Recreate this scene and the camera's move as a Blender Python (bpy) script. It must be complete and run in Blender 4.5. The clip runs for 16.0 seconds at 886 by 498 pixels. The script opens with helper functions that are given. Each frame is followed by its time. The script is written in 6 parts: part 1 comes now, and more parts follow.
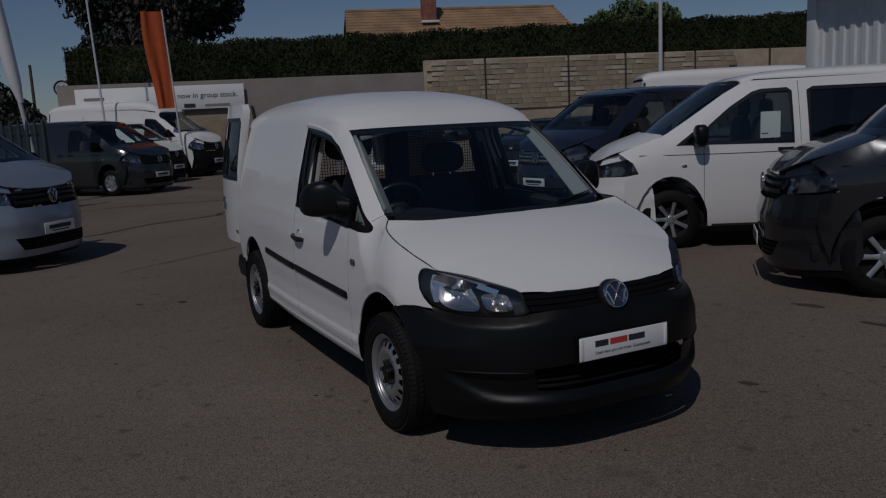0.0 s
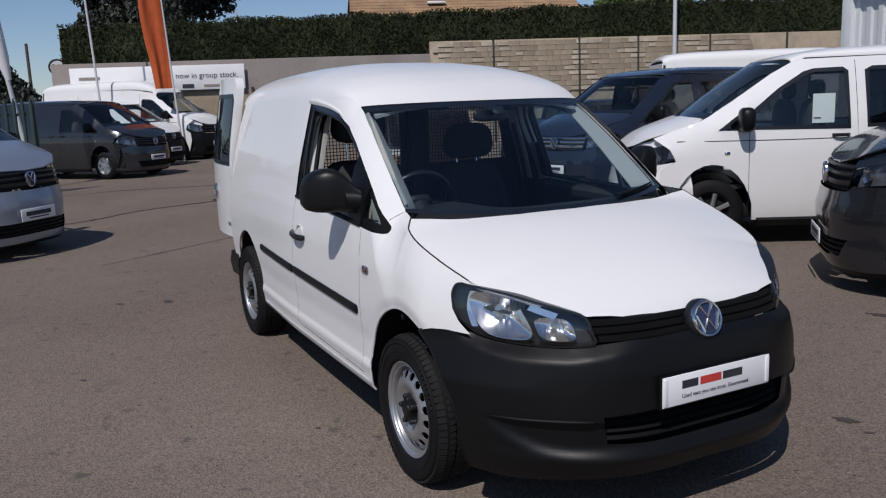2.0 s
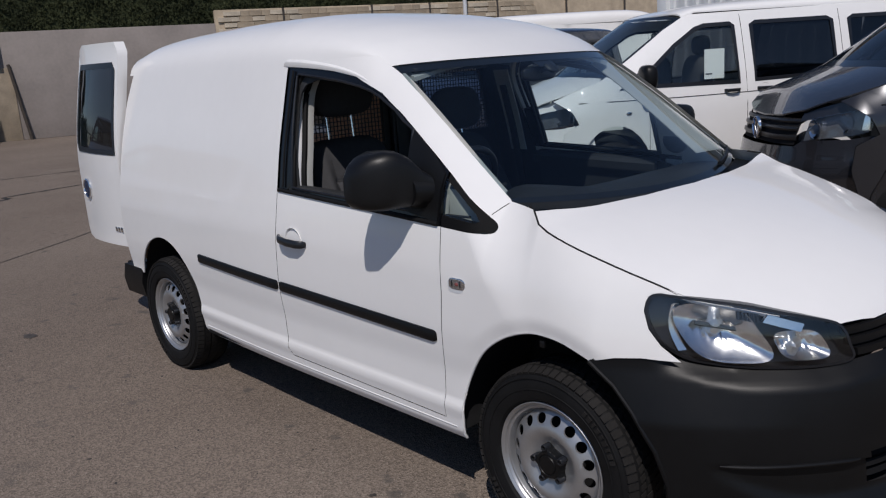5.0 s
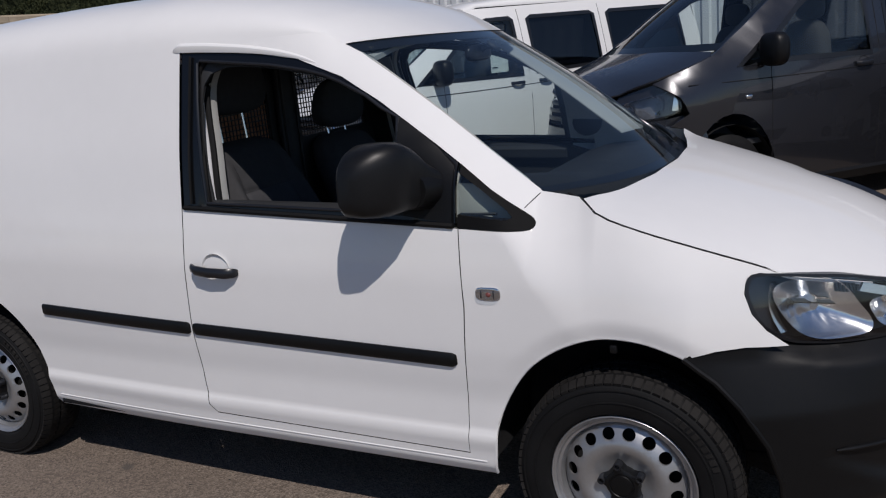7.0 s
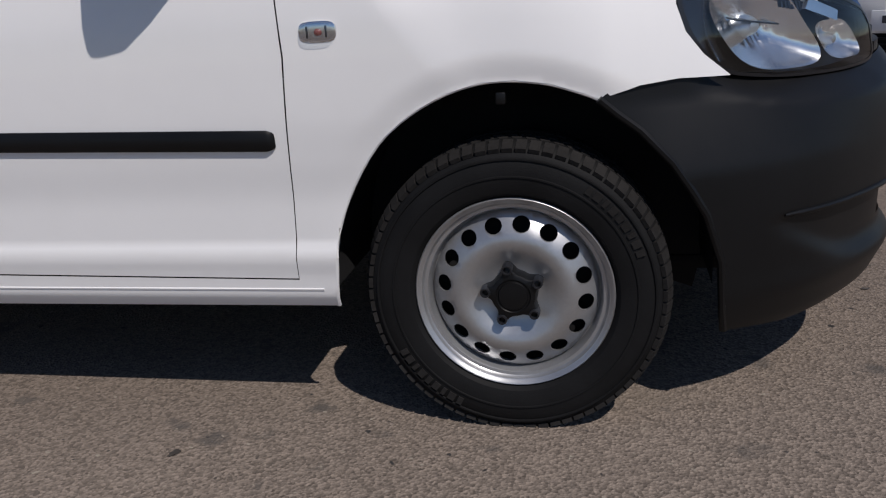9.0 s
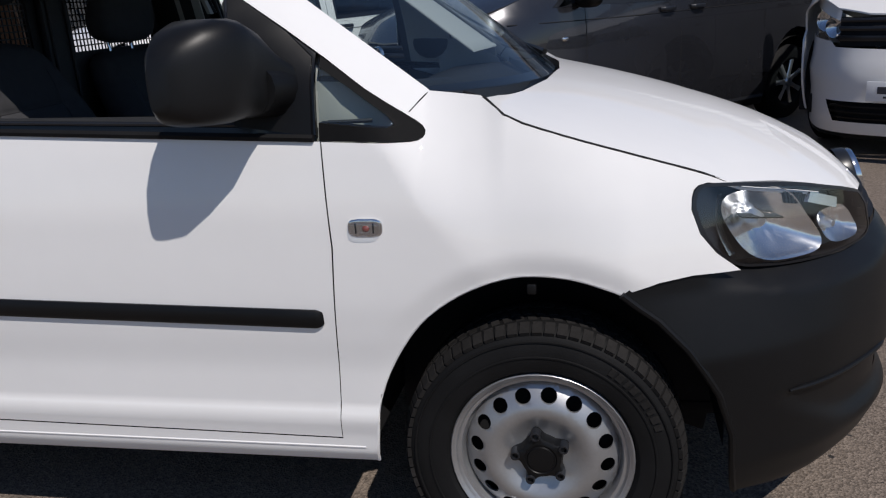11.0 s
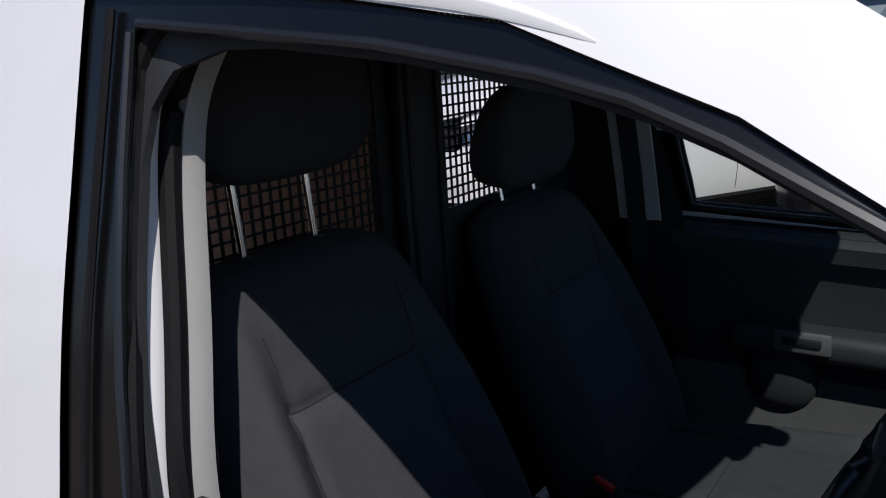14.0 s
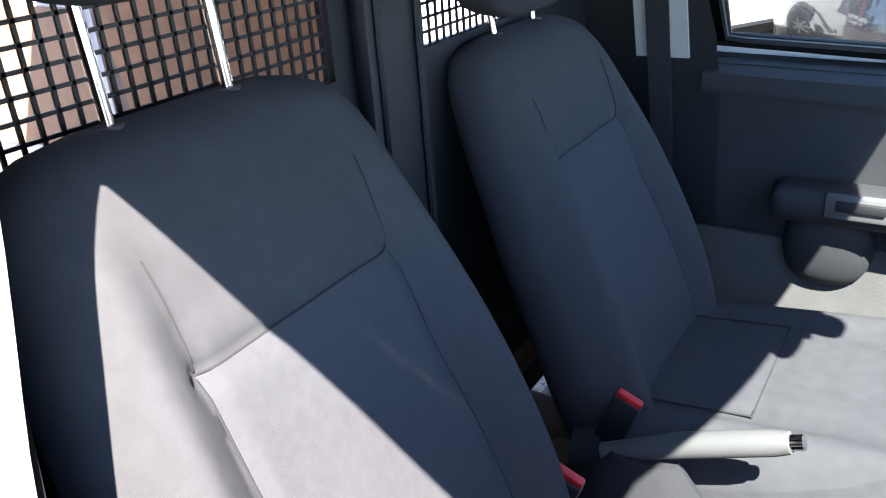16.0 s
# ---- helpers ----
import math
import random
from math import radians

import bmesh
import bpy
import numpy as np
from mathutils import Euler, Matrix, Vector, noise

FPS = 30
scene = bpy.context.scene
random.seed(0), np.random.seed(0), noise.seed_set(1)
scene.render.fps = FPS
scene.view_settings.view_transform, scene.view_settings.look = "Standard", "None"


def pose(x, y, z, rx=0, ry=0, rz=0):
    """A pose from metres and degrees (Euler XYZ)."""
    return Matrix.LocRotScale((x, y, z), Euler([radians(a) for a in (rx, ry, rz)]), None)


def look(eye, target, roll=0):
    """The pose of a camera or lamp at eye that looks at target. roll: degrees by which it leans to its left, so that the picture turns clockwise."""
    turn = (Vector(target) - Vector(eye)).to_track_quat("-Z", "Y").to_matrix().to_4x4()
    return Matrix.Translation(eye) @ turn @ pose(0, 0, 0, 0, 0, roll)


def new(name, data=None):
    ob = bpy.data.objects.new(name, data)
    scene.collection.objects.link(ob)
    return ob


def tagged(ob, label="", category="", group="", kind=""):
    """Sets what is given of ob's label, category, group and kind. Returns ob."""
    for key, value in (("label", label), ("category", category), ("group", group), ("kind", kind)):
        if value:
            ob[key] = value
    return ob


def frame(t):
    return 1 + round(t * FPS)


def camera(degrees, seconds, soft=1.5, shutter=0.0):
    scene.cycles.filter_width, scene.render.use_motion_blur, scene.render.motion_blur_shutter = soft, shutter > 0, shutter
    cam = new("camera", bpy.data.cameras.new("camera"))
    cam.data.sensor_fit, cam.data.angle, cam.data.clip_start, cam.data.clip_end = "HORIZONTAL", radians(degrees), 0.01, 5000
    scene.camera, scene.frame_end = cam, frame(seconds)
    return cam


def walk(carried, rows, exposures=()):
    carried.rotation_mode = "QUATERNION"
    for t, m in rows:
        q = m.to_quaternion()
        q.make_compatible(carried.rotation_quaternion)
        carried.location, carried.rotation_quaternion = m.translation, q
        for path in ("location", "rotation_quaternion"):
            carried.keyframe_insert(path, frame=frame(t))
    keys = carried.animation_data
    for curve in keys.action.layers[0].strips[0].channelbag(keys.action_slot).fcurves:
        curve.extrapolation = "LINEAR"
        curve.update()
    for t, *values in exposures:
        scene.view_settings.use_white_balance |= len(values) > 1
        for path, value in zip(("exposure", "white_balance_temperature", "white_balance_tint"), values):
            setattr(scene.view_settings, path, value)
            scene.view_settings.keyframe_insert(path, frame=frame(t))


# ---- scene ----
import mathutils
cam = camera(57.1, 16.0, soft=1.2)
PATH = [
    (0, (3.82, -2.412, 1.604), (2.057, -1.523, 1.287), -2.7),
    (0.5, (3.633, -2.294, 1.597), (1.867, -1.412, 1.278), -2.7),
    (1, (3.406, -2.202, 1.58), (1.638, -1.324, 1.258), -2.6),
    (1.5, (3.135, -2.177, 1.582), (1.371, -1.296, 1.249), -2.2),
    (2, (2.976, -2.146, 1.56), (1.216, -1.264, 1.207), -2.2),
    (2.5, (2.756, -2.106, 1.547), (1.002, -1.218, 1.174), -2.4),
    (3, (2.566, -2.146, 1.537), (0.836, -1.221, 1.147), -2.9),
    (3.5, (2.32, -2.309, 1.552), (0.677, -1.248, 1.136), -3.1),
    (6, (0.984, -2.815, 1.558), (-0.264, -1.32, 1.101), -4.3),
    (6.5, (0.707, -2.893, 1.556), (-0.366, -1.271, 1.093), -4.5),
    (7, (0.547, -2.843, 1.517), (-0.346, -1.119, 1.039), -5.5),
    (7.5, (0.416, -2.68, 1.42), (-0.261, -0.879, 0.877), -4.9),
    (8, (0.228, -2.521, 1.152), (-0.231, -0.668, 0.554), -4.3),
    (8.2, (0.174, -2.47, 1.054), (-0.211, -0.61, 0.428), -4.0),
    (10.3, (0.246, -2.368, 0.863), (-0.203, -0.5, 0.307), -4.2),
    (10.5, (0.195, -2.406, 0.96), (-0.19, -0.523, 0.406), -4.0),
    (11, (0.15, -2.444, 1.29), (-0.249, -0.574, 0.703), -3.9),
    (11.5, (0.063, -2.44, 1.489), (-0.433, -0.586, 0.928), -2.9),
    (12, (-0.021, -2.236, 1.555), (-0.735, -0.443, 1.032), -3.43),
    (12.5, (-0.176, -1.992, 1.552), (-1.095, -0.279, 1.081), -4.62),
    (13, (-0.382, -1.696, 1.577), (-1.345, -0.008, 1.105), -3.71),
    (13.5, (-0.564, -1.412, 1.534), (-1.585, 0.248, 1.080), -3.20),
    (14, (-0.712, -1.201, 1.510), (-1.835, 0.383, 1.031), -3.51),
    (14.5, (-0.877, -1.064, 1.486), (-1.996, 0.499, 0.935), -2.43),
    (15, (-0.926, -0.976, 1.460), (-2.006, 0.556, 0.761), -3.07),
    (15.5, (-0.914, -0.919, 1.436), (-2.011, 0.558, 0.651), -4.17),
    (16, (-0.950, -0.895, 1.426), (-1.953, 0.620, 0.589), -4.25),
]
walk(cam, [(t, look(eye, target, roll)) for t, eye, target, roll in PATH],
     exposures=[(0, -1.78, 6010, 15), (0.5, -1.03, 6010, 15), (1.0, -0.50, 6010, 15), (1.4, -0.18, 6020, 15), (3.5, -0.20, 6040, 15), (6.0, -0.28, 6180, 15), (8.0, -0.30, 6200, 16), (10.4, 0.06, 6210, 14),
                (11.0, -0.06, 6190, 14), (11.6, -0.33, 6210, 14), (12.5, -0.28, 6210, 14), (13.5, -0.32, 6200, 14), (14.0, 0.10, 6040, 15), (14.5, 1.60, 5720, 15), (15.0, 2.78, 6050, 14), (15.5, 3.55, 6280, 14), (16.0, 3.80, 6300, 14)])

# ---- exposure, sun and sky ----
SUN = Vector((0.51, -0.575, 1.0)).normalized()
world = bpy.data.worlds.new("world")
scene.world = world
world.use_nodes = True
wn = world.node_tree.nodes
sky = wn.new("ShaderNodeTexSky")
sky.sky_type = "NISHITA"
sky.sun_disc = False
sky.sun_elevation = math.asin(SUN.z)
sky.sun_rotation = math.atan2(SUN.x, SUN.y)
sky.air_density, sky.dust_density, sky.ozone_density = 0.85, 0.15, 2.5
wn["Background"].inputs["Strength"].default_value = 0.081
world.node_tree.links.new(sky.outputs[0], wn["Background"].inputs["Color"])
sun_data = bpy.data.lights.new("sun", "SUN")
sun_data.energy, sun_data.angle, sun_data.color = 3.85, radians(0.53), (1.0, 0.93, 0.82)
sun = new("sun", sun_data)
sun.matrix_world = look(SUN * 50, (0, 0, 0))

# ---- mesh helpers ----
def densify(pts, step):
    out = []
    for i, a in enumerate(pts):
        b = pts[(i + 1) % len(pts)]
        n = max(1, math.ceil(math.dist(a, b) / step))
        out += [(a[0] + (b[0] - a[0]) * k / n, a[1] + (b[1] - a[1]) * k / n) for k in range(n)]
    return out


def inside(p, poly):
    x, y = p
    hit = False
    for i, (ax, ay) in enumerate(poly):
        bx, by = poly[i - 1]
        if (ay > y) != (by > y) and x < (bx - ax) * (y - ay) / (by - ay) + ax:
            hit = not hit
    return hit


def smooth_path(pts, closed=False, n=4):
    """A rounded path through the points (Catmull-Rom)."""
    out = []
    m = len(pts)
    for i in range(m if closed else m - 1):
        p = [pts[(i + k) % m] if closed else pts[min(max(i + k, 0), m - 1)] for k in (-1, 0, 1, 2)]
        for k in range(n):
            t = k / n
            out.append(tuple(0.5 * (2 * b + (c - a) * t + (2 * a - 5 * b + 4 * c - d) * t * t + (3 * b - a - 3 * c + d) * t ** 3) for a, b, c, d in zip(*p)))
    if not closed:
        out.append(tuple(pts[-1]))
    return out


def inset(poly, d):
    """The closed outline moved inwards by d."""
    area = sum(a[0] * b[1] - b[0] * a[1] for a, b in zip(poly, poly[1:] + poly[:1]))
    s = d if area > 0 else -d
    out = []
    for i, p in enumerate(poly):
        a, b = poly[i - 1], poly[(i + 1) % len(poly)]
        t = Vector((b[0] - a[0], b[1] - a[1]))
        t = t.normalized() if t.length > 1e-9 else Vector((1, 0))
        out.append((p[0] - t.y * s, p[1] + t.x * s))
    return out


def surface_normal(f, u, v, inward, h=0.002):
    a = Vector(f(u + h, v)) - Vector(f(u - h, v))
    b = Vector(f(u, v + h)) - Vector(f(u, v - h))
    n = a.cross(b).normalized()
    return -n if n.dot(Vector(inward)) > 0 else n


def sheet(outline, f, step=0.06, holes=(), thick=0.0, inward=(0, 1, 0), edge=None, smooth=False):
    """A panel: a flat outline with holes, filled with a net and laid on the surface f(u, v); thick moves a back face inwards; smooth takes the
    shading from the surface itself, so that panels that meet share it."""
    edge = edge or step
    loops = [densify(outline, edge)] + [densify(h, edge) for h in holes]
    co, edges = [], []
    for loop in loops:
        k = len(co)
        co += [Vector(p) for p in loop]
        edges += [(k + i, k + (i + 1) % len(loop)) for i in range(len(loop))]
    xs, ys = [p[0] for p in outline], [p[1] for p in outline]
    y = min(ys) + step * 0.5
    row = 0
    near = {}
    for p in co:
        near.setdefault((int(p[0] // step), int(p[1] // step)), []).append(p)
    while y < max(ys):
        x = min(xs) + step * (0.5 if row % 2 else 0.25)
        while x < max(xs):
            if inside((x, y), outline) and not any(inside((x, y), h) for h in holes):
                i, j = int(x // step), int(y // step)
                if all((x - p[0]) ** 2 + (y - p[1]) ** 2 > (0.4 * step) ** 2 for a in (i - 1, i, i + 1) for b in (j - 1, j, j + 1) for p in near.get((a, b), ())):
                    co.append(Vector((x, y)))
            x += step
        y += step
        row += 1
    v2, _, f2, *_ = mathutils.geometry.delaunay_2d_cdt(co, edges, [], 0, 1e-5, False)
    faces = []
    for t in f2:
        c = (sum(v2[i][0] for i in t) / 3, sum(v2[i][1] for i in t) / 3)
        if inside(c, outline) and not any(inside(c, h) for h in holes):
            faces.append(tuple(t))
    verts = [Vector(f(p[0], p[1])) for p in v2]
    if smooth:
        return verts, faces, [surface_normal(f, p[0], p[1], inward) for p in v2]
    if thick:
        n = len(verts)
        off = Vector(inward) * thick
        verts += [p + off for p in verts]
        count = {}
        for t in faces:
            for a, b in zip(t, t[1:] + t[:1]):
                count[a, b] = 1
        walls = [(b, a, a + n, b + n) for a, b in count if (b, a) not in count]
        faces = faces + [tuple(i + n for i in reversed(t)) for t in faces] + walls
    return verts, faces


def grid(nu, nv, f, closed_u=False):
    verts = [Vector(f(i / (nu if closed_u else nu - 1), j / (nv - 1))) for j in range(nv) for i in range(nu)]
    faces = [(j * nu + i, j * nu + (i + 1) % nu, (j + 1) * nu + (i + 1) % nu, (j + 1) * nu + i)
             for j in range(nv - 1) for i in range(nu if closed_u else nu - 1)]
    return verts, faces


def shell(geo, thick, inward):
    """Gives an open net a back face and a rim."""
    verts, faces = geo
    n = len(verts)
    off = Vector(inward) * thick
    seen = {}
    for t in faces:
        for a, b in zip(t, t[1:] + t[:1]):
            seen[a, b] = 1
    walls = [(b, a, a + n, b + n) for a, b in seen if (b, a) not in seen]
    return list(verts) + [p + off for p in verts], list(faces) + [tuple(i + n for i in reversed(t)) for t in faces] + walls


def loft(rings, caps=True):
    n = len(rings[0])
    verts = [Vector(p) for r in rings for p in r]
    faces = [(j * n + i, j * n + (i + 1) % n, (j + 1) * n + (i + 1) % n, (j + 1) * n + i) for j in range(len(rings) - 1) for i in range(n)]
    if caps:
        faces += [tuple(range(n))[::-1], tuple((len(rings) - 1) * n + i for i in range(n))]
    return verts, faces


def tube(path, r, n=8, caps=True):
    path = [Vector(p) for p in path]
    radii = r if isinstance(r, (list, tuple)) else [r] * len(path)
    rings = []
    up = Vector((0.13, 0.21, 1))
    for i, p in enumerate(path):
        d = (path[min(i + 1, len(path) - 1)] - path[max(i - 1, 0)]).normalized()
        a = d.cross(up)
        if a.length < 0.1:
            a = d.cross(Vector((1, 0, 0)))
        a.normalize()
        b = d.cross(a)
        rings.append([p + radii[i] * (a * math.cos(2 * math.pi * k / n) + b * math.sin(2 * math.pi * k / n)) for k in range(n)])
    return loft(rings, caps)


def lathe(profile, n=32, closed=False):
    """Turns (radius, offset) points round the y axis; the offset runs along -y."""
    m = len(profile)
    verts = [Vector((r * math.cos(2 * math.pi * k / n), -h, r * math.sin(2 * math.pi * k / n))) for k in range(n) for r, h in profile]
    faces = [(k * m + i, k * m + (i + 1) % m, ((k + 1) % n) * m + (i + 1) % m, ((k + 1) % n) * m + i) for k in range(n) for i in range(m if closed else m - 1)]
    return verts, faces


def rbox(c, s, r=0.01, seg=2):
    bm = bmesh.new()
    bmesh.ops.create_cube(bm, size=1)
    for v in bm.verts:
        v.co = Vector((v.co.x * s[0], v.co.y * s[1], v.co.z * s[2]))
    if r > 0:
        bmesh.ops.bevel(bm, geom=bm.edges[:], offset=min(r, 0.49 * min(s)), segments=seg, profile=0.5, affect="EDGES")
    bm.verts.index_update()
    out = [v.co + Vector(c) for v in bm.verts], [tuple(v.index for v in f.verts) for f in bm.faces]
    bm.free()
    return out


def ball(c, s, p=2.0, nu=20, nv=12):
    """A superellipsoid: rounder or boxier by the power p."""
    def q(a, e):
        return math.copysign(abs(a) ** (2 / e), a)
    verts, faces = grid(nu, nv, lambda u, v: (
        c[0] + s[0] * q(math.cos(2 * math.pi * u), p) * q(math.cos(math.pi * (v - 0.5)), p),
        c[1] + s[1] * q(math.sin(2 * math.pi * u), p) * q(math.cos(math.pi * (v - 0.5)), p),
        c[2] + s[2] * q(math.sin(math.pi * (v - 0.5)), p)), True)
    return verts, faces


def join(*geos):
    verts, faces = [], []
    for v, f in geos:
        n = len(verts)
        verts += list(v)
        faces += [tuple(i + n for i in t) for t in f]
    return verts, faces


def moved(geo, m):
    return [m @ Vector(p) for p in geo[0]], geo[1]


def flip_y(geo):
    if len(geo) == 3:
        return [Vector((p[0], -p[1], p[2])) for p in geo[0]], [tuple(reversed(t)) for t in geo[1]], [Vector((p[0], -p[1], p[2])) for p in geo[2]]
    return [Vector((p[0], -p[1], p[2])) for p in geo[0]], [tuple(reversed(t)) for t in geo[1]]


def part(name, geo, material, parent=None, label="", sharp=38):
    """Links (vertices, faces) as one mesh object, under a thing or a part of it."""
    me = bpy.data.meshes.new(name)
    me.from_pydata([tuple(v) for v in geo[0]], [], [tuple(f) for f in geo[1]])
    if len(geo) == 3:
        for p in me.polygons:
            p.use_smooth = True
            if p.normal.dot(geo[2][p.vertices[0]]) < 0:
                p.flip()
        me.normals_split_custom_set_from_vertices([tuple(n) for n in geo[2]])
    else:
        bm = bmesh.new()
        bm.from_mesh(me)
        bmesh.ops.remove_doubles(bm, verts=bm.verts[:], dist=1e-5)
        bmesh.ops.recalc_face_normals(bm, faces=bm.faces[:])
        bm.to_mesh(me)
        bm.free()
        for p in me.polygons:
            p.use_smooth = True
        me.set_sharp_from_angle(angle=radians(sharp))
    me.materials.append(material)
    ob = new(name, me)
    ob.parent = parent
    if label:
        tagged(ob, label)
    return ob


def thing(name, label, category, group="", kind=""):
    return tagged(new(name), label, category, group, kind)


def words(text, size, m, material, name, parent, depth=0.002):
    """Letters as a mesh, in the plane of m."""
    cu = bpy.data.curves.new(name, "FONT")
    cu.body, cu.size, cu.extrude, cu.resolution_u = text, size, depth, 3
    tmp = bpy.data.objects.new(name, cu)
    me = bpy.data.meshes.new_from_object(tmp)
    bpy.data.objects.remove(tmp)
    me.transform(m)
    me.materials.clear()
    me.materials.append(material)
    ob = new(name, me)
    ob.parent = parent
    return ob


# ---- materials ----
def stuff(name, color, rough=0.5, metal=0.0, vary=0.1, scale=8.0, bump=0.0, bump_scale=200.0, coat=0.0, spec=0.5, color2=None, detail=4.0):
    """A surface with uneven colour at two scales, uneven gloss and a fine relief."""
    m = bpy.data.materials.new(name)
    m.use_nodes = True
    nt = m.node_tree
    b = nt.nodes["Principled BSDF"]
    L = nt.links.new
    co = nt.nodes.new("ShaderNodeTexCoord")
    n1 = nt.nodes.new("ShaderNodeTexNoise")
    n1.inputs["Scale"].default_value, n1.inputs["Detail"].default_value = scale, detail
    n2 = nt.nodes.new("ShaderNodeTexNoise")
    n2.inputs["Scale"].default_value, n2.inputs["Detail"].default_value = scale * 11, 3
    L(co.outputs["Object"], n1.inputs["Vector"])
    L(co.outputs["Object"], n2.inputs["Vector"])
    add = nt.nodes.new("ShaderNodeMath")
    add.operation = "MULTIPLY_ADD"
    add.inputs[1].default_value = 0.4
    L(n2.outputs["Fac"], add.inputs[0])
    L(n1.outputs["Fac"], add.inputs[2])
    ramp = nt.nodes.new("ShaderNodeValToRGB")
    lo = tuple(c * (1 - vary) for c in color)
    hi = color2 or tuple(min(1, c * (1 + vary)) for c in color)
    ramp.color_ramp.elements[0].position, ramp.color_ramp.elements[1].position = 0.45, 0.95
    ramp.color_ramp.elements[0].color, ramp.color_ramp.elements[1].color = (*lo, 1), (*hi, 1)
    L(add.outputs[0], ramp.inputs[0])
    L(ramp.outputs[0], b.inputs["Base Color"])
    rr = nt.nodes.new("ShaderNodeMapRange")
    rr.inputs["To Min"].default_value, rr.inputs["To Max"].default_value = max(0.0, rough - 0.06), min(1, rough + 0.08)
    L(n1.outputs["Fac"], rr.inputs["Value"])
    L(rr.outputs[0], b.inputs["Roughness"])
    b.inputs["Metallic"].default_value = metal
    b.inputs["Specular IOR Level"].default_value = spec
    b.inputs["Coat Weight"].default_value, b.inputs["Coat Roughness"].default_value = coat, 0.03
    if bump:
        n3 = nt.nodes.new("ShaderNodeTexNoise")
        n3.inputs["Scale"].default_value, n3.inputs["Detail"].default_value = bump_scale, 2
        L(co.outputs["Object"], n3.inputs["Vector"])
        bp = nt.nodes.new("ShaderNodeBump")
        bp.inputs["Strength"].default_value, bp.inputs["Distance"].default_value = bump, 0.002
        L(n3.outputs["Fac"], bp.inputs["Height"])
        L(bp.outputs[0], b.inputs["Normal"])
    return m


def glass(name, tint, ior=1.5, rough=0.0):
    """A thin pane: clear through, mirroring more towards grazing angles, alike from both sides."""
    m = bpy.data.materials.new(name)
    m.use_nodes = True
    nt = m.node_tree
    nt.nodes.remove(nt.nodes["Principled BSDF"])
    t = nt.nodes.new("ShaderNodeBsdfTransparent")
    t.inputs[0].default_value = (*tint, 1)
    g = nt.nodes.new("ShaderNodeBsdfGlossy")
    g.inputs["Roughness"].default_value = rough
    fr = nt.nodes.new("ShaderNodeLayerWeight")
    fr.inputs["Blend"].default_value = 0.5
    steep = nt.nodes.new("ShaderNodeMath")
    steep.operation = "POWER"
    steep.inputs[1].default_value = 5.0
    nt.links.new(fr.outputs["Facing"], steep.inputs[0])
    f0 = 1.8 * ((ior - 1) / (ior + 1)) ** 2
    gloss = nt.nodes.new("ShaderNodeMapRange")
    gloss.inputs["To Min"].default_value, gloss.inputs["To Max"].default_value = f0, 1.0
    nt.links.new(steep.outputs[0], gloss.inputs["Value"])
    mix = nt.nodes.new("ShaderNodeMixShader")
    nt.links.new(gloss.outputs[0], mix.inputs[0])
    nt.links.new(t.outputs[0], mix.inputs[1])
    nt.links.new(g.outputs[0], mix.inputs[2])
    nt.links.new(mix.outputs[0], nt.nodes["Material Output"].inputs[0])
    return m


WHITE = stuff("white_paint", (0.75, 0.745, 0.735), 0.45, vary=0.02, scale=1.5, coat=0.7, spec=0.04)
MATT_BLACK = stuff("matt_black", (0.005, 0.005, 0.0055), 0.7, vary=0.1, scale=5, spec=0.12)
SATIN_BLACK = stuff("satin_black", (0.004, 0.0042, 0.005), 0.2, vary=0.1, scale=5, spec=0.45)
BLACK_PLASTIC = stuff("black_plastic", (0.0050, 0.0051, 0.0056), 0.40, vary=0.15, scale=5, bump=0.1, bump_scale=900, spec=0.24)
MIRROR_SHELL = stuff("mirror_plastic", (0.0052, 0.0053, 0.0058), 0.40, vary=0.15, scale=5, bump=0.06, bump_scale=900, spec=0.3)
GLOSS_BLACK = stuff("black_trim", (0.012, 0.013, 0.016), 0.32, vary=0.1, scale=4)
RUBBER = stuff("tyre_rubber", (0.0068, 0.0068, 0.0072), 0.68, vary=0.3, scale=9, bump=0.2, bump_scale=300, spec=0.18)
TREAD = stuff("tyre_tread", (0.017, 0.016, 0.0155), 0.85, vary=0.35, scale=14, bump=0.3, bump_scale=200, spec=0.15)
STEEL = stuff("wheel_steel", (0.58, 0.59, 0.60), 0.30, metal=0.9, vary=0.1, scale=12)
WHEEL_PAINT = stuff("silver_wheel_paint", (0.40, 0.405, 0.415), 0.36, metal=0.75, vary=0.08, scale=14, bump=0.05, bump_scale=900)
CHROME = stuff("chrome", (0.75, 0.76, 0.78), 0.10, metal=1.0, vary=0.03, scale=20)
MIRROR_BOWL = stuff("reflector_metal", (0.92, 0.90, 0.87), 0.20, metal=1.0, vary=0.03, scale=20)
# near-black for dark parts, and for painted shade behind the vent and grille
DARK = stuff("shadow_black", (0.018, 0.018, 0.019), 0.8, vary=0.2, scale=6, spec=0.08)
GLASS = glass("clear_glass", (0.86, 0.92, 0.90))
SCREEN = glass("windscreen_glass", (0.82, 0.90, 0.93), 1.54)
LENS = glass("lamp_lens", (0.93, 0.95, 0.97))
SMOKED = glass("smoked_glass", (0.10, 0.11, 0.12))
FABRIC = stuff("seat_cloth", (0.046, 0.046, 0.049), 0.9, vary=0.10, scale=40, bump=0.2, bump_scale=1500, spec=0.15)
FABRIC2 = stuff("seat_insert_cloth", (0.052, 0.0525, 0.057), 0.9, vary=0.08, scale=90, bump=0.25, bump_scale=1300, spec=0.15)
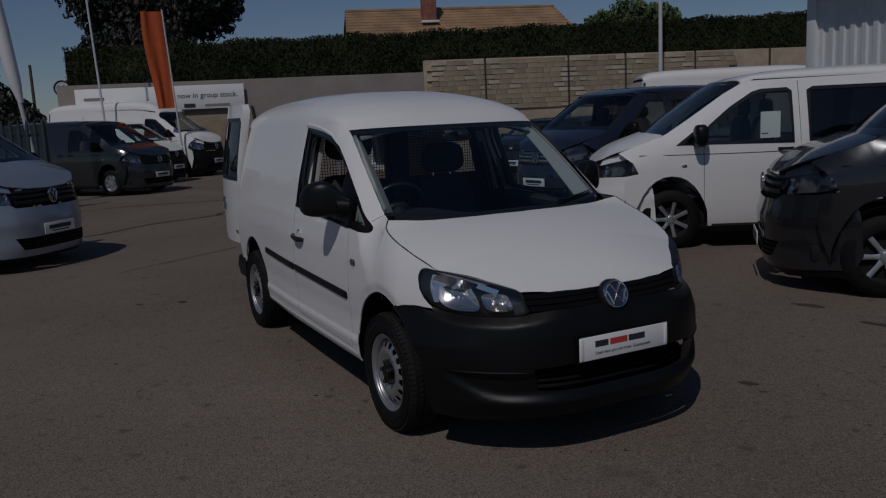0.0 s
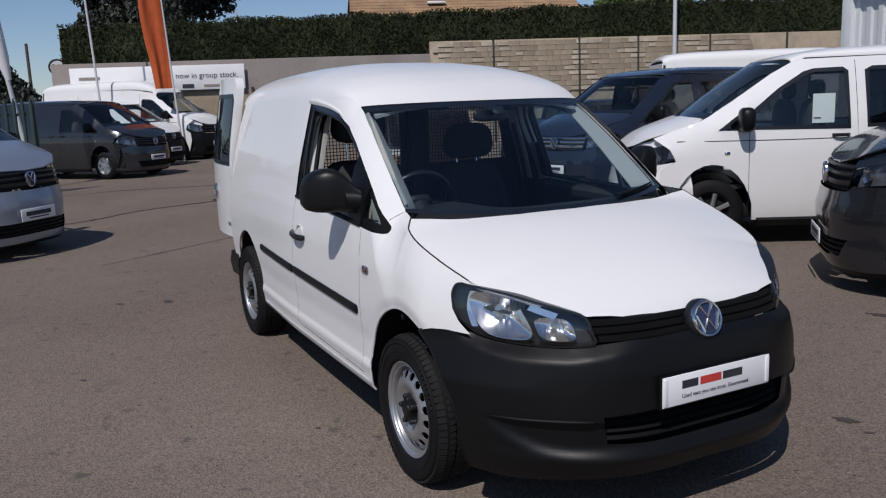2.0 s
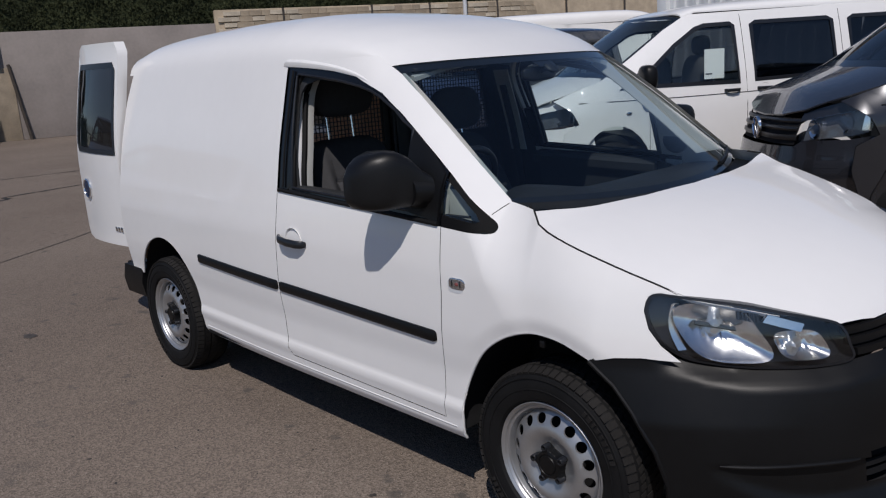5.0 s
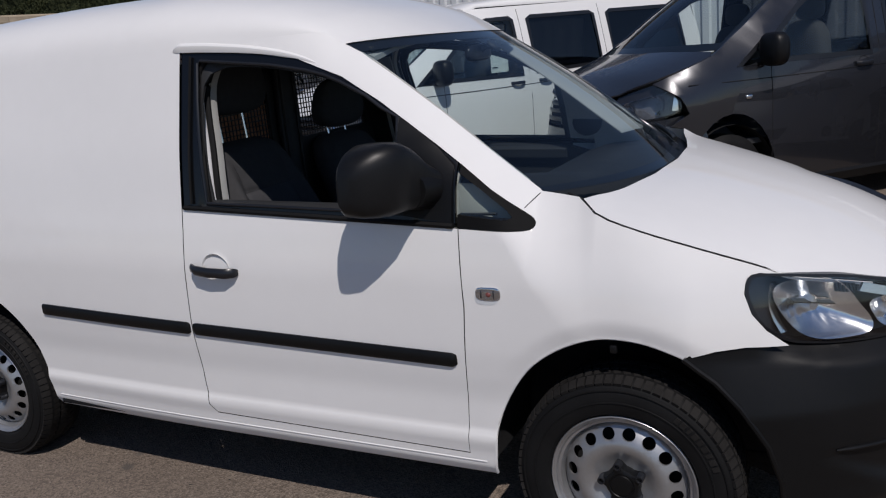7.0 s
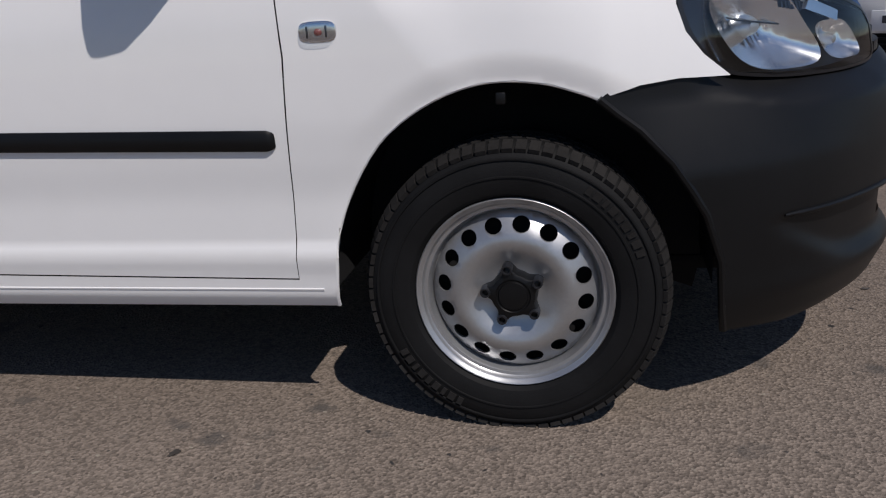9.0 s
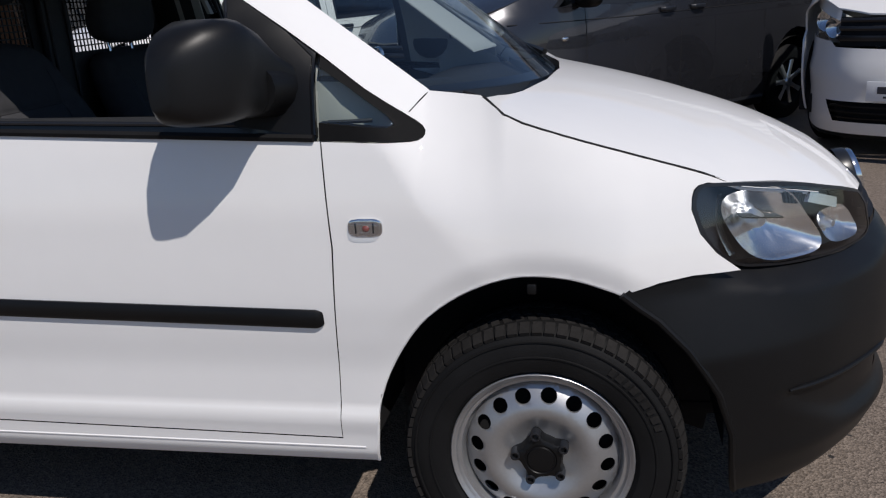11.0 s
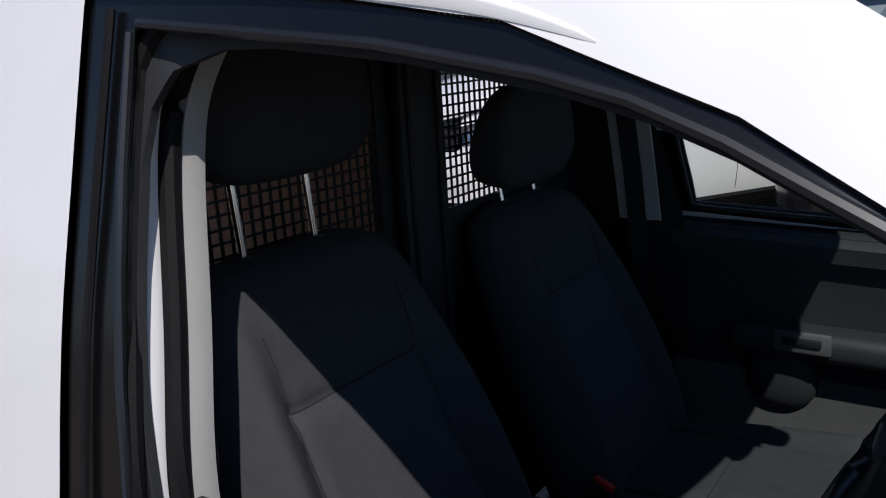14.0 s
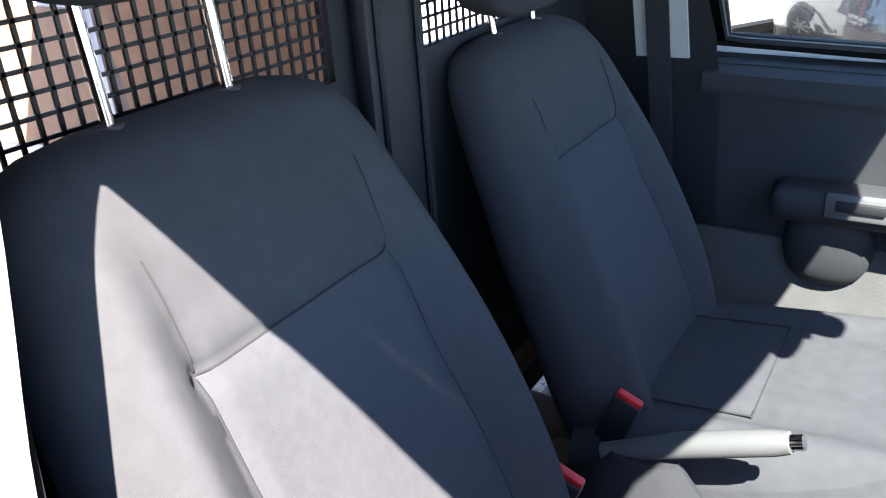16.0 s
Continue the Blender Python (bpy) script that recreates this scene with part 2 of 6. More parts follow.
SEAM = stuff("seam_thread", (0.015, 0.015, 0.017), 0.9, vary=0.2, scale=30)
TRIM_GREY = stuff("grey_trim", (0.36, 0.36, 0.34), 0.6, vary=0.04, scale=6, bump=0.15, bump_scale=700)
DASH = stuff("dash_plastic", (0.010, 0.0104, 0.0115), 0.55, vary=0.12, scale=8, bump=0.3, bump_scale=600)
DASH_TOP = stuff("dashboard_plastic", (0.014, 0.0145, 0.016), 0.6, vary=0.12, scale=8, bump=0.3, bump_scale=600)
CARD = stuff("door_card_plastic", (0.022, 0.023, 0.025), 0.6, vary=0.1, scale=7, bump=0.3, bump_scale=500)
LIGHT_CARD = stuff("light_grey_carpet", (0.075, 0.074, 0.070), 0.9, vary=0.12, scale=15, bump=0.5, bump_scale=500)
BRAKE_GREY = stuff("handbrake_grey", (0.085, 0.085, 0.082), 0.55, vary=0.06, scale=12, bump=0.2, bump_scale=500)
RED = stuff("red_button", (0.55, 0.02, 0.02), 0.4, vary=0.06, scale=20)
AMBER = stuff("amber_lens", (0.22, 0.06, 0.05), 0.2, vary=0.2, scale=60, coat=0.5)
PLY = stuff("plywood", (0.36, 0.20, 0.11), 0.6, vary=0.25, scale=3, bump=0.1, bump_scale=80)
PLATE = stuff("plate_white", (0.82, 0.82, 0.82), 0.3, vary=0.02, scale=8)
INK = stuff("dark_ink", (0.03, 0.03, 0.04), 0.5, vary=0.1, scale=20)
RED_INK = stuff("red_ink", (0.55, 0.05, 0.04), 0.5, vary=0.1, scale=20)
BADGE_BLUE = stuff("badge_blue", (0.02, 0.03, 0.07), 0.25, vary=0.1, scale=20, coat=0.6)


# ---- form of the white van ----
def spline(*pts):
    """A smooth curve through (x, y) points, as a function."""
    xs = [p[0] for p in pts]
    ys = [p[1] for p in pts]
    if xs[0] > xs[-1]:
        xs, ys = xs[::-1], ys[::-1]
    n = len(xs)
    d = [(ys[i + 1] - ys[i]) / (xs[i + 1] - xs[i]) for i in range(n - 1)]
    m = [d[0]] + [0 if d[i - 1] * d[i] <= 0 else 2 * d[i - 1] * d[i] / (d[i - 1] + d[i]) for i in range(1, n - 1)] + [d[-1]]

    def f(x):
        if x <= xs[0]:
            return ys[0]
        if x >= xs[-1]:
            return ys[-1]
        i = 0
        while x > xs[i + 1]:
            i += 1
        h = xs[i + 1] - xs[i]
        t = (x - xs[i]) / h
        return ((1 + 2 * t) * (1 - t) ** 2 * ys[i] + t * (1 - t) ** 2 * h * m[i]
                + t * t * (3 - 2 * t) * ys[i + 1] + t * t * (t - 1) * h * m[i + 1])
    return f


# half width of the van's side by height, and how much it tapers along its length
side_profile = spline((0.15, 0.72), (0.20, 0.775), (0.25, 0.825), (0.28, 0.848), (0.305, 0.860), (0.345, 0.864), (0.39, 0.871), (0.43, 0.862), (0.50, 0.862), (0.60, 0.870), (0.68, 0.874),
                      (0.85, 0.869), (0.98, 0.852), (1.06, 0.836), (1.25, 0.795), (1.42, 0.748), (1.58, 0.702), (1.70, 0.665), (1.85, 0.61))
side_taper = spline((-3.56, 0.12), (-3.50, 0.078), (-3.42, 0.058), (-3.2, 0.045), (-2.3, 0.02), (-1.5, 0.0), (-0.5, 0.0), (0.0, 0.0), (0.10, 0.001), (0.174, 0.006), (0.25, 0.030), (0.30, 0.050), (0.376, 0.080), (0.45, 0.115))
# upper edge of the side: bonnet shut line, windscreen pillar
edge_height = spline((0.52, 0.83), (0.42, 0.882), (0.33, 0.920), (0.22, 0.958), (0.05, 1.014), (-0.05, 1.050), (-0.115, 1.094), (-0.17, 1.100), (-0.225, 1.105), (-0.25, 1.124), (-0.378, 1.2225), (-0.53, 1.340), (-0.68, 1.4475), (-0.80, 1.527), (-0.857, 1.556), (-0.95, 1.605), (-1.10, 1.66), (-1.4, 1.72))
edge_width = spline((0.52, 0.65), (0.42, 0.715), (0.33, 0.752), (0.22, 0.778), (0.05, 0.796), (-0.05, 0.786), (-0.115, 0.745), (-0.225, 0.718), (-0.378, 0.705), (-0.53, 0.690), (-0.68, 0.672), (-0.857, 0.652), (-0.95, 0.66), (-1.10, 0.665), (-1.4, 0.66))


def side_w(x, z):
    """Half width of the van's body at a place along it and a height."""
    w = side_profile(z) - side_taper(x)
    if x > -1.35:
        top = edge_height(x)
        u = max(0.0, 1 - (top - z) / (0.17 + 0.13 * min(1, max(0, (x + 0.30) / 0.25)) + 0.12 * math.exp(-((x + 0.07) / 0.14) ** 2)))
        w -= (side_profile(top) - side_taper(x) - edge_width(x)) * min(u, 1.2) ** 2
    return w


front_x = spline((0.12, 0.74), (0.17, 0.80), (0.22, 0.845), (0.30, 0.868), (0.45, 0.876), (0.58, 0.868), (0.68, 0.846), (0.75, 0.812), (0.80, 0.785), (0.86, 0.765), (0.92, 0.74))
front_w = spline((0.12, 0.80), (0.20, 0.856), (0.30, 0.880), (0.50, 0.886), (0.66, 0.876), (0.70, 0.872), (0.80, 0.866), (0.90, 0.845))


def front_at(u, z):
    """The van's nose: u runs from -1 (right flank) over 0 (middle) to 1, z is the height."""
    s = math.sin(u * math.pi / 2)
    wide = 0.030 * math.exp(-((abs(u) - 0.74) / 0.12) ** 2) * min(1, max(0, (0.68 - z) / 0.14))
    if s > 0:
        wide += 0.020 * s * s * min(1, max(0, (0.80 - z) / 0.10))
    square = 0.042 * math.exp(-((abs(u) - 0.61) / 0.12) ** 2) * min(1, max(0, (0.69 - z) / 0.14))
    return front_x(z) - (front_x(z) - 0.15) * abs(s) ** 3.6 + square, front_w(z) * s + math.copysign(wide, s), z


bonnet_mid = spline((0.80, 0.79), (0.76, 0.815), (0.70, 0.852), (0.55, 0.925), (0.36, 0.990), (0.10, 1.058), (-0.05, 1.085), (-0.2, 1.115))
bonnet_drop = spline((0.80, 0.13), (0.60, 0.12), (0.44, 0.10))


def bonnet_z(x, y):
    if x > 0.44:
        return bonnet_mid(x) - bonnet_drop(x) * (abs(y) / 0.74) ** 2.2
    k = min(1, (0.44 - x) / 0.08)
    a = bonnet_mid(x) - bonnet_drop(x) * (abs(y) / 0.74) ** 2.2
    b = bonnet_mid(x) - (bonnet_mid(x) - edge_height(x)) * (abs(y) / edge_width(x)) ** 2.2
    return a + (b - a) * k

# ---- the white panel van ----
def on_side(x, z, out=0.0):
    return x, -side_w(x, z) - out, z


def arch(cx, cz, a, b, a0, a1, n=14):
    return [(cx + a * math.cos(radians(a0 + (a1 - a0) * k / n)), cz + b * math.sin(radians(a0 + (a1 - a0) * k / n))) for k in range(n + 1)]


FRONT_ARCH = [(-0.379, 0.272), (-0.368, 0.357), (-0.352, 0.452), (-0.314, 0.537), (-0.254, 0.623), (-0.186, 0.678), (-0.114, 0.714), (-0.046, 0.732), (0.020, 0.734), (0.086, 0.725), (0.149, 0.704), (0.176, 0.692)]
WINDOW_TOP = [(-1.484, 1.583), (-1.429, 1.582), (-1.323, 1.572), (-1.167, 1.556), (-1.0, 1.526), (-0.84, 1.462), (-0.71, 1.386), (-0.609, 1.318),
              (-0.516, 1.253), (-0.429, 1.188), (-0.347, 1.123), (-0.262, 1.065), (-0.242, 1.051), (-0.230, 1.041), (-0.223, 1.031)]
DOOR_LOW = [(-0.424, 0.80), (-0.452, 0.338), (-1.425, 0.350), (-1.455, 0.38), (-1.463, 0.45), (-1.471, 0.66), (-1.462, 1.0)]
SIDE_OUTLINE = ([(0.25, 0.712), (0.32, 0.718), (0.418, 0.714), (0.366, 0.757), (0.332, 0.80), (0.314, 0.85), (0.315, 0.873), (0.319, 0.887), (0.328, 0.895), (0.348, 0.898), (0.418, 0.884)]
                + [(x, edge_height(x)) for x in [0.38 - 0.035 * k for k in range(15)]] + [(-0.223, 1.104), (-0.53, 1.340), (-0.68, 1.4475), (-0.80, 1.527), (-0.857, 1.556),
                 (-0.93, 1.60), (-3.20, 1.60), (-3.245, 1.45), (-3.255, 1.1), (-3.25, 0.8), (-3.215, 0.60), (-3.20, 0.50), (-3.085, 0.50)]
                + [p for p in arch(-2.695, 0.33, 0.392, 0.405, 158, 0, 14)] + [(-2.300, 0.262)] + FRONT_ARCH)
DOOR_HOLE = WINDOW_TOP + [(-0.223, 1.024), (-0.227, 1.017), (-0.236, 1.013), (-0.25, 1.012), (-0.434, 1.022)] + DOOR_LOW

roof_mid = spline((-0.70, 1.559), (-0.80, 1.606), (-0.95, 1.674), (-1.15, 1.736), (-1.4, 1.782), (-1.7, 1.812), (-2.2, 1.822), (-2.8, 1.812), (-3.1, 1.795), (-3.25, 1.755))

van = thing("panel_van", "white compact panel van with black bumpers and open doors", "van")


arch_reach = spline(*[(math.atan2(z - 0.33, x), math.hypot(x, z - 0.33)) for x, z in FRONT_ARCH[::-1] if z > 0.34])


def pressed_side(x, z, out=0.0):
    """The body side with the pressing that turns in round the front wheel arch."""
    a = math.atan2(z - 0.33, x)
    if z > 0.36 and 0.7 < a < 2.9:
        d = math.hypot(x, z - 0.33) - arch_reach(a)
        k = max(0.0, 1 - max(d, 0) / 0.055)
        out -= 0.010 * k * k * (2.0 - k) * min(1, (a - 0.7) / 0.4, (2.9 - a) / 0.9)
    return on_side(x, z, out)


def build_body():
    geo = sheet(SIDE_OUTLINE, pressed_side, 0.0125, [DOOR_HOLE], edge=0.015, smooth=True)
    part("side_panel", geo, WHITE, van, "white painted body side with wheel arches")
    left_hole = [(-1.52, 0.40), (-2.24, 0.40), (-2.24, 1.50), (-1.58, 1.50)]
    geo = flip_y(sheet(SIDE_OUTLINE, on_side, 0.05, [DOOR_HOLE, left_hole], edge=0.03, smooth=True))
    part("side_panel", geo, WHITE, van, "white painted body side with an open sliding door")


    def roof(u, v):
        xs = -0.857 - 2.393 * v
        a = math.pi * u
        c, s = math.cos(a), math.sin(a)
        zlow = 1.556 + 0.044 * min(1, v / 0.04)
        y0 = math.copysign(abs(c) ** 0.60, c)
        x = xs + 0.140 * (1 - y0 * y0) * max(0, 1 - v / 0.25)
        xm = xs + 0.140 * max(0, 1 - v / 0.25)
        z = zlow + (roof_mid(xm + (x - xm) * min(1, v / 0.14)) - zlow) * abs(s) ** (0.72 if v > 0.06 else 0.72 + 0.48 * (1 - v / 0.06))
        return x, -y0 * (side_w(xs, zlow) - 0.30 * (z - zlow)), z
    verts, faces = grid(61, 60, roof)
    nrm = [surface_normal(roof, min(max(i / 60, 0.006), 0.994), j / 59, (0, 0, -1), 0.004) for j in range(60) for i in range(61)]
    part("roof", (verts, faces, nrm), WHITE, van, "white painted steel roof")
    for s in (-1, 1):
        g = tube([Vector(on_side(-0.40 - 1.87 * k / 30, 0.316, -0.0012)) for k in range(31)], 0.0035, 6)
        part("sill_bead", g if s < 0 else flip_y(g), WHITE, van)
        for path in (FRONT_ARCH, arch(-2.695, 0.33, 0.392, 0.405, 158, 0, 20)):
            g = tube([Vector(pressed_side(x, z, -0.005)) for x, z in smooth_path(path, False, 3)], 0.005, 8)
            part("arch_lip", g if s < 0 else flip_y(g), WHITE, van)


build_body()


def build_bonnet():
    half = [(0.783, 0.0), (0.776, -0.16), (0.755, -0.33), (0.716, -0.455), (0.60, -0.575), (0.50, -0.655), (0.418, -0.710)]
    half += [(x, -edge_width(x) + 0.0045) for x in [0.38 - 0.04 * k for k in range(13)]]
    half += [(-0.085, -0.66), (-0.045, -0.50), (-0.005, -0.28), (0.012, 0.0)]
    outline = half + [(x, -y) for x, y in half[-2:0:-1]]

    def f(x, y):
        return x, y, bonnet_z(x, y) - 0.02 * max(0, (x - 0.72) / 0.06) ** 2
    part("bonnet", sheet(outline, f, 0.04, (), 0, (0, 0, -1), 0.025, True), WHITE, van, "white painted bonnet")
    for k in (1, -1):
        part("bonnet_edge", tube([Vector(f(x, y * k)) - Vector((0, 0, 0.006)) for x, y in half[4:-4]], 0.005, 6), WHITE, van)
    for k in (1, -1):
        line = [(-0.150, 0.716)] + [(x, edge_width(x) - 0.002) for x in [-0.10 + 0.04 * i for i in range(13)]] + [(0.418, 0.712)]
        part("shut_line", tube([Vector((x, -y * k, bonnet_z(x, y) - 0.001)) for x, y in line], 0.0035, 6), DARK, van)
        part("pillar_joint", tube([Vector(on_side(x, z, -0.0012)) if k > 0 else Vector(on_side(x, z, -0.0012)) * Vector((1, -1, 1)) for x, z in ((-0.228, 1.100), (-0.243, 1.085), (-0.258, 1.068))], 0.0018, 6), SEAM, van)
    # scuttle under the windscreen
    part("scuttle", shell(grid(21, 4, lambda u, v: (-0.02 - 0.10 * v + 0.05 * (1 - (2 * u - 1) ** 2) - 0.1 * abs(2 * u - 1) ** 2.5, 0.74 * (2 * u - 1), 1.030 + 0.01 * v + 0.02 * abs(2 * u - 1) ** 3)), 0.02, (0, 0, -1)), BLACK_PLASTIC, van, "black plastic scuttle")


build_bonnet()


def nose(u, z, out=0.0):
    x, y, z = front_at(u, z)
    if out:
        x2, y2, _ = front_at(u + 0.002, z)
        n = Vector((y2 - y, x - x2, 0)).normalized() if abs(x2 - x) + abs(y2 - y) > 1e-7 else Vector((1, 0, 0))
        x, y = x + n.x * out, y + n.y * out
    return x, y, z


def build_nose():
    wheel_edge = [(-0.907, 0.692), (-0.86, 0.663), (-0.816, 0.63), (-0.769, 0.566), (-0.745, 0.51), (-0.727, 0.46), (-0.707, 0.36), (-0.70, 0.25), (-0.69, 0.20)]
    lower = wheel_edge[1:] + [(-0.60, 0.19), (-0.35, 0.21), (0, 0.22)]
    upper = [(0, 0.715), (-0.25, 0.712), (-0.352, 0.698), (-0.436, 0.687), (-0.554, 0.688), (-0.628, 0.698), (-0.672, 0.713), (-0.72, 0.717), (-0.80, 0.719), (-0.87, 0.708), (-0.907, 0.692)]
    outline = lower + [(-u, z) for u, z in lower[-2::-1]] + [(-u, z) for u, z in upper[::-1]] + upper[1:]
    vent = [(-0.345, 0.455), (-0.20, 0.468), (0.20, 0.468), (0.345, 0.455), (0.33, 0.345), (0.20, 0.335), (-0.20, 0.335), (-0.33, 0.345)]

    edge_top = spline(*[(-u, z) for u, z in upper])

    def ramp(a):
        a = min(1, max(0, a))
        return a * a * (3 - 2 * a)

    def f(u, z):
        a = abs(u)
        ledge = 0.034 * max(0, 1 - max(0, edge_top(a) - z) / 0.040) * ramp((0.74 - a) / 0.08) * (0.35 + 0.65 * ramp((a - 0.20) / 0.16))
        span = max(0, 1 - (a / 0.655) ** 10)
        sink = 0.024 * ramp((0.436 - z) / 0.010) * ramp((z - 0.285 - 0.10 * max(0, (a - 0.42) / 0.22) ** 2) / 0.05) * span
        lip = 0.006 * math.exp(-((z - 0.285) / 0.028) ** 2) * max(0, 1 - (a / 0.70) ** 8)
        return nose(u, z, lip - ledge - sink)
    part("front_bumper", sheet(outline, f, 0.0115, [vent], 0, edge=0.011), BLACK_PLASTIC, van, "unpainted dark grey plastic front bumper")
    for k in (1, -1):
        part("crease", tube([Vector(nose(k * (0.37 + 0.022 * i), 0.4385 - 0.002 * (i / 12) ** 2, 0.0)) for i in range(13)], [0.003] + [0.0062] * 11 + [0.003], 8), BLACK_PLASTIC, van)
        part("bumper_lip", tube([Vector(nose(u * k, z, -0.004)) for u, z in wheel_edge], 0.008, 8), BLACK_PLASTIC, van)
    # plain near-black sheet, standing in for the shade inside the vent
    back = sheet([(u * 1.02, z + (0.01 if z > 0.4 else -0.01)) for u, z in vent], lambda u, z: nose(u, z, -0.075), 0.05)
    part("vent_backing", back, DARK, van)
    for z in (0.362, 0.392, 0.422, 0.449):
        part("vent_slat", shell(grid(25, 3, lambda a, b: nose(0.34 * (2 * a - 1), z + 0.012 * (b - 0.5), -0.034 - 0.012 * b)), 0.012, (-1, 0, 0)), MATT_BLACK, van)
    part("vent_floor", shell(grid(33, 3, lambda a, b: nose(0.60 * (2 * a - 1), 0.318, -0.036 - 0.10 * b)), 0.008, (0, 0, -1)), DARK, van)
    # grille between the lamps; its near-black backing sheet paints in the shade behind the slats
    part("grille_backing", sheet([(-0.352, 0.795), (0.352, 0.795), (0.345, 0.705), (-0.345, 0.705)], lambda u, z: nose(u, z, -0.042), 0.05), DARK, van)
    for z in (0.720, 0.747, 0.773):
        part("grille_slat", shell(grid(33, 4, lambda a, b: nose((0.35 if z > 0.73 else 0.338) * (2 * a - 1), z - 0.008 + 0.021 * b, -0.010 - 0.010 * (1 - b))), 0.014, (-1, 0, 0)), BLACK_PLASTIC, van)
    # badge
    m = Matrix.Translation((front_x(0.742) + 0.003, 0, 0.745)) @ pose(0, 0, 0, 0, 0, 90) @ pose(0, 0, 0, -17, 0, 0)
    part("badge_mount", moved(lathe([(0, 0.004), (0.070, 0.004), (0.075, -0.002), (0.078, -0.03)], 40), m), GLOSS_BLACK, van, "black surround of the badge")
    badge = part("badge", moved(lathe([(0, 0.010), (0.058, 0.010), (0.062, 0.008), (0.062, 0), (0, 0)], 40), m), BADGE_BLUE, van, "round dark badge with a chrome ring")
    part("ring", moved(lathe([(0.056, 0.008), (0.059, 0.017), (0.064, 0.018), (0.069, 0.012), (0.070, 0)], 40), m), CHROME, badge)
    for path in ([(-0.030, 0.050), (0, 0.006), (0.030, 0.050)], [(-0.054, 0.018), (-0.026, -0.044), (0, -0.004), (0.026, -0.044), (0.054, 0.018)]):
        part("bar", moved(tube([(x, -0.012, z) for x, z in path], 0.0072, 6), m), CHROME, badge)
    # plate
    pm = Matrix.Translation((front_x(0.525) + 0.012, 0, 0.527)) @ pose(0, 0, 0, 90, 0, 90)
    plate = part("sales_plate", moved(rbox((0, 0, 0), (0.52, 0.112, 0.006), 0.003), pm), PLATE, van, "white sales plate with dark and red writing")
    part("plate_holder", moved(rbox((0, -0.002, -0.008), (0.535, 0.122, 0.012), 0.004), pm), BLACK_PLASTIC, plate)
    for x0, x1, y, h, mat in ((-0.172, -0.096, 0.017, 0.030, INK), (-0.086, 0.016, 0.017, 0.030, RED_INK), (0.023, 0.120, 0.017, 0.030, INK)):
        part("writing_bar", moved(rbox(((x0 + x1) / 2, y, 0.0025), (x1 - x0, h, 0.002), 0), pm), mat, plate)

    words("Used vans you can trust. Guaranteed.", 0.0215, pm @ Matrix.Translation((-0.172, -0.032, 0.0035)), INK, "writing", plate, 0.0008)
    for x in (-0.248, 0.248):
        part("plate_cap", moved(rbox((x, 0, 0.004), (0.018, 0.10, 0.006), 0.003), pm), PLATE, plate)


build_nose()

HEAD = [(-0.730, 0.887), (-0.722, 0.894), (-0.706, 0.897), (-0.67, 0.893), (-0.60, 0.881), (-0.537, 0.868), (-0.475, 0.848), (-0.412, 0.827), (-0.360, 0.802), (-0.350, 0.75), (-0.352, 0.702), (-0.436, 0.691), (-0.554, 0.692),
        (-0.632, 0.703), (-0.672, 0.718), (-0.708, 0.757), (-0.727, 0.80), (-0.738, 0.85), (-0.736, 0.873)]


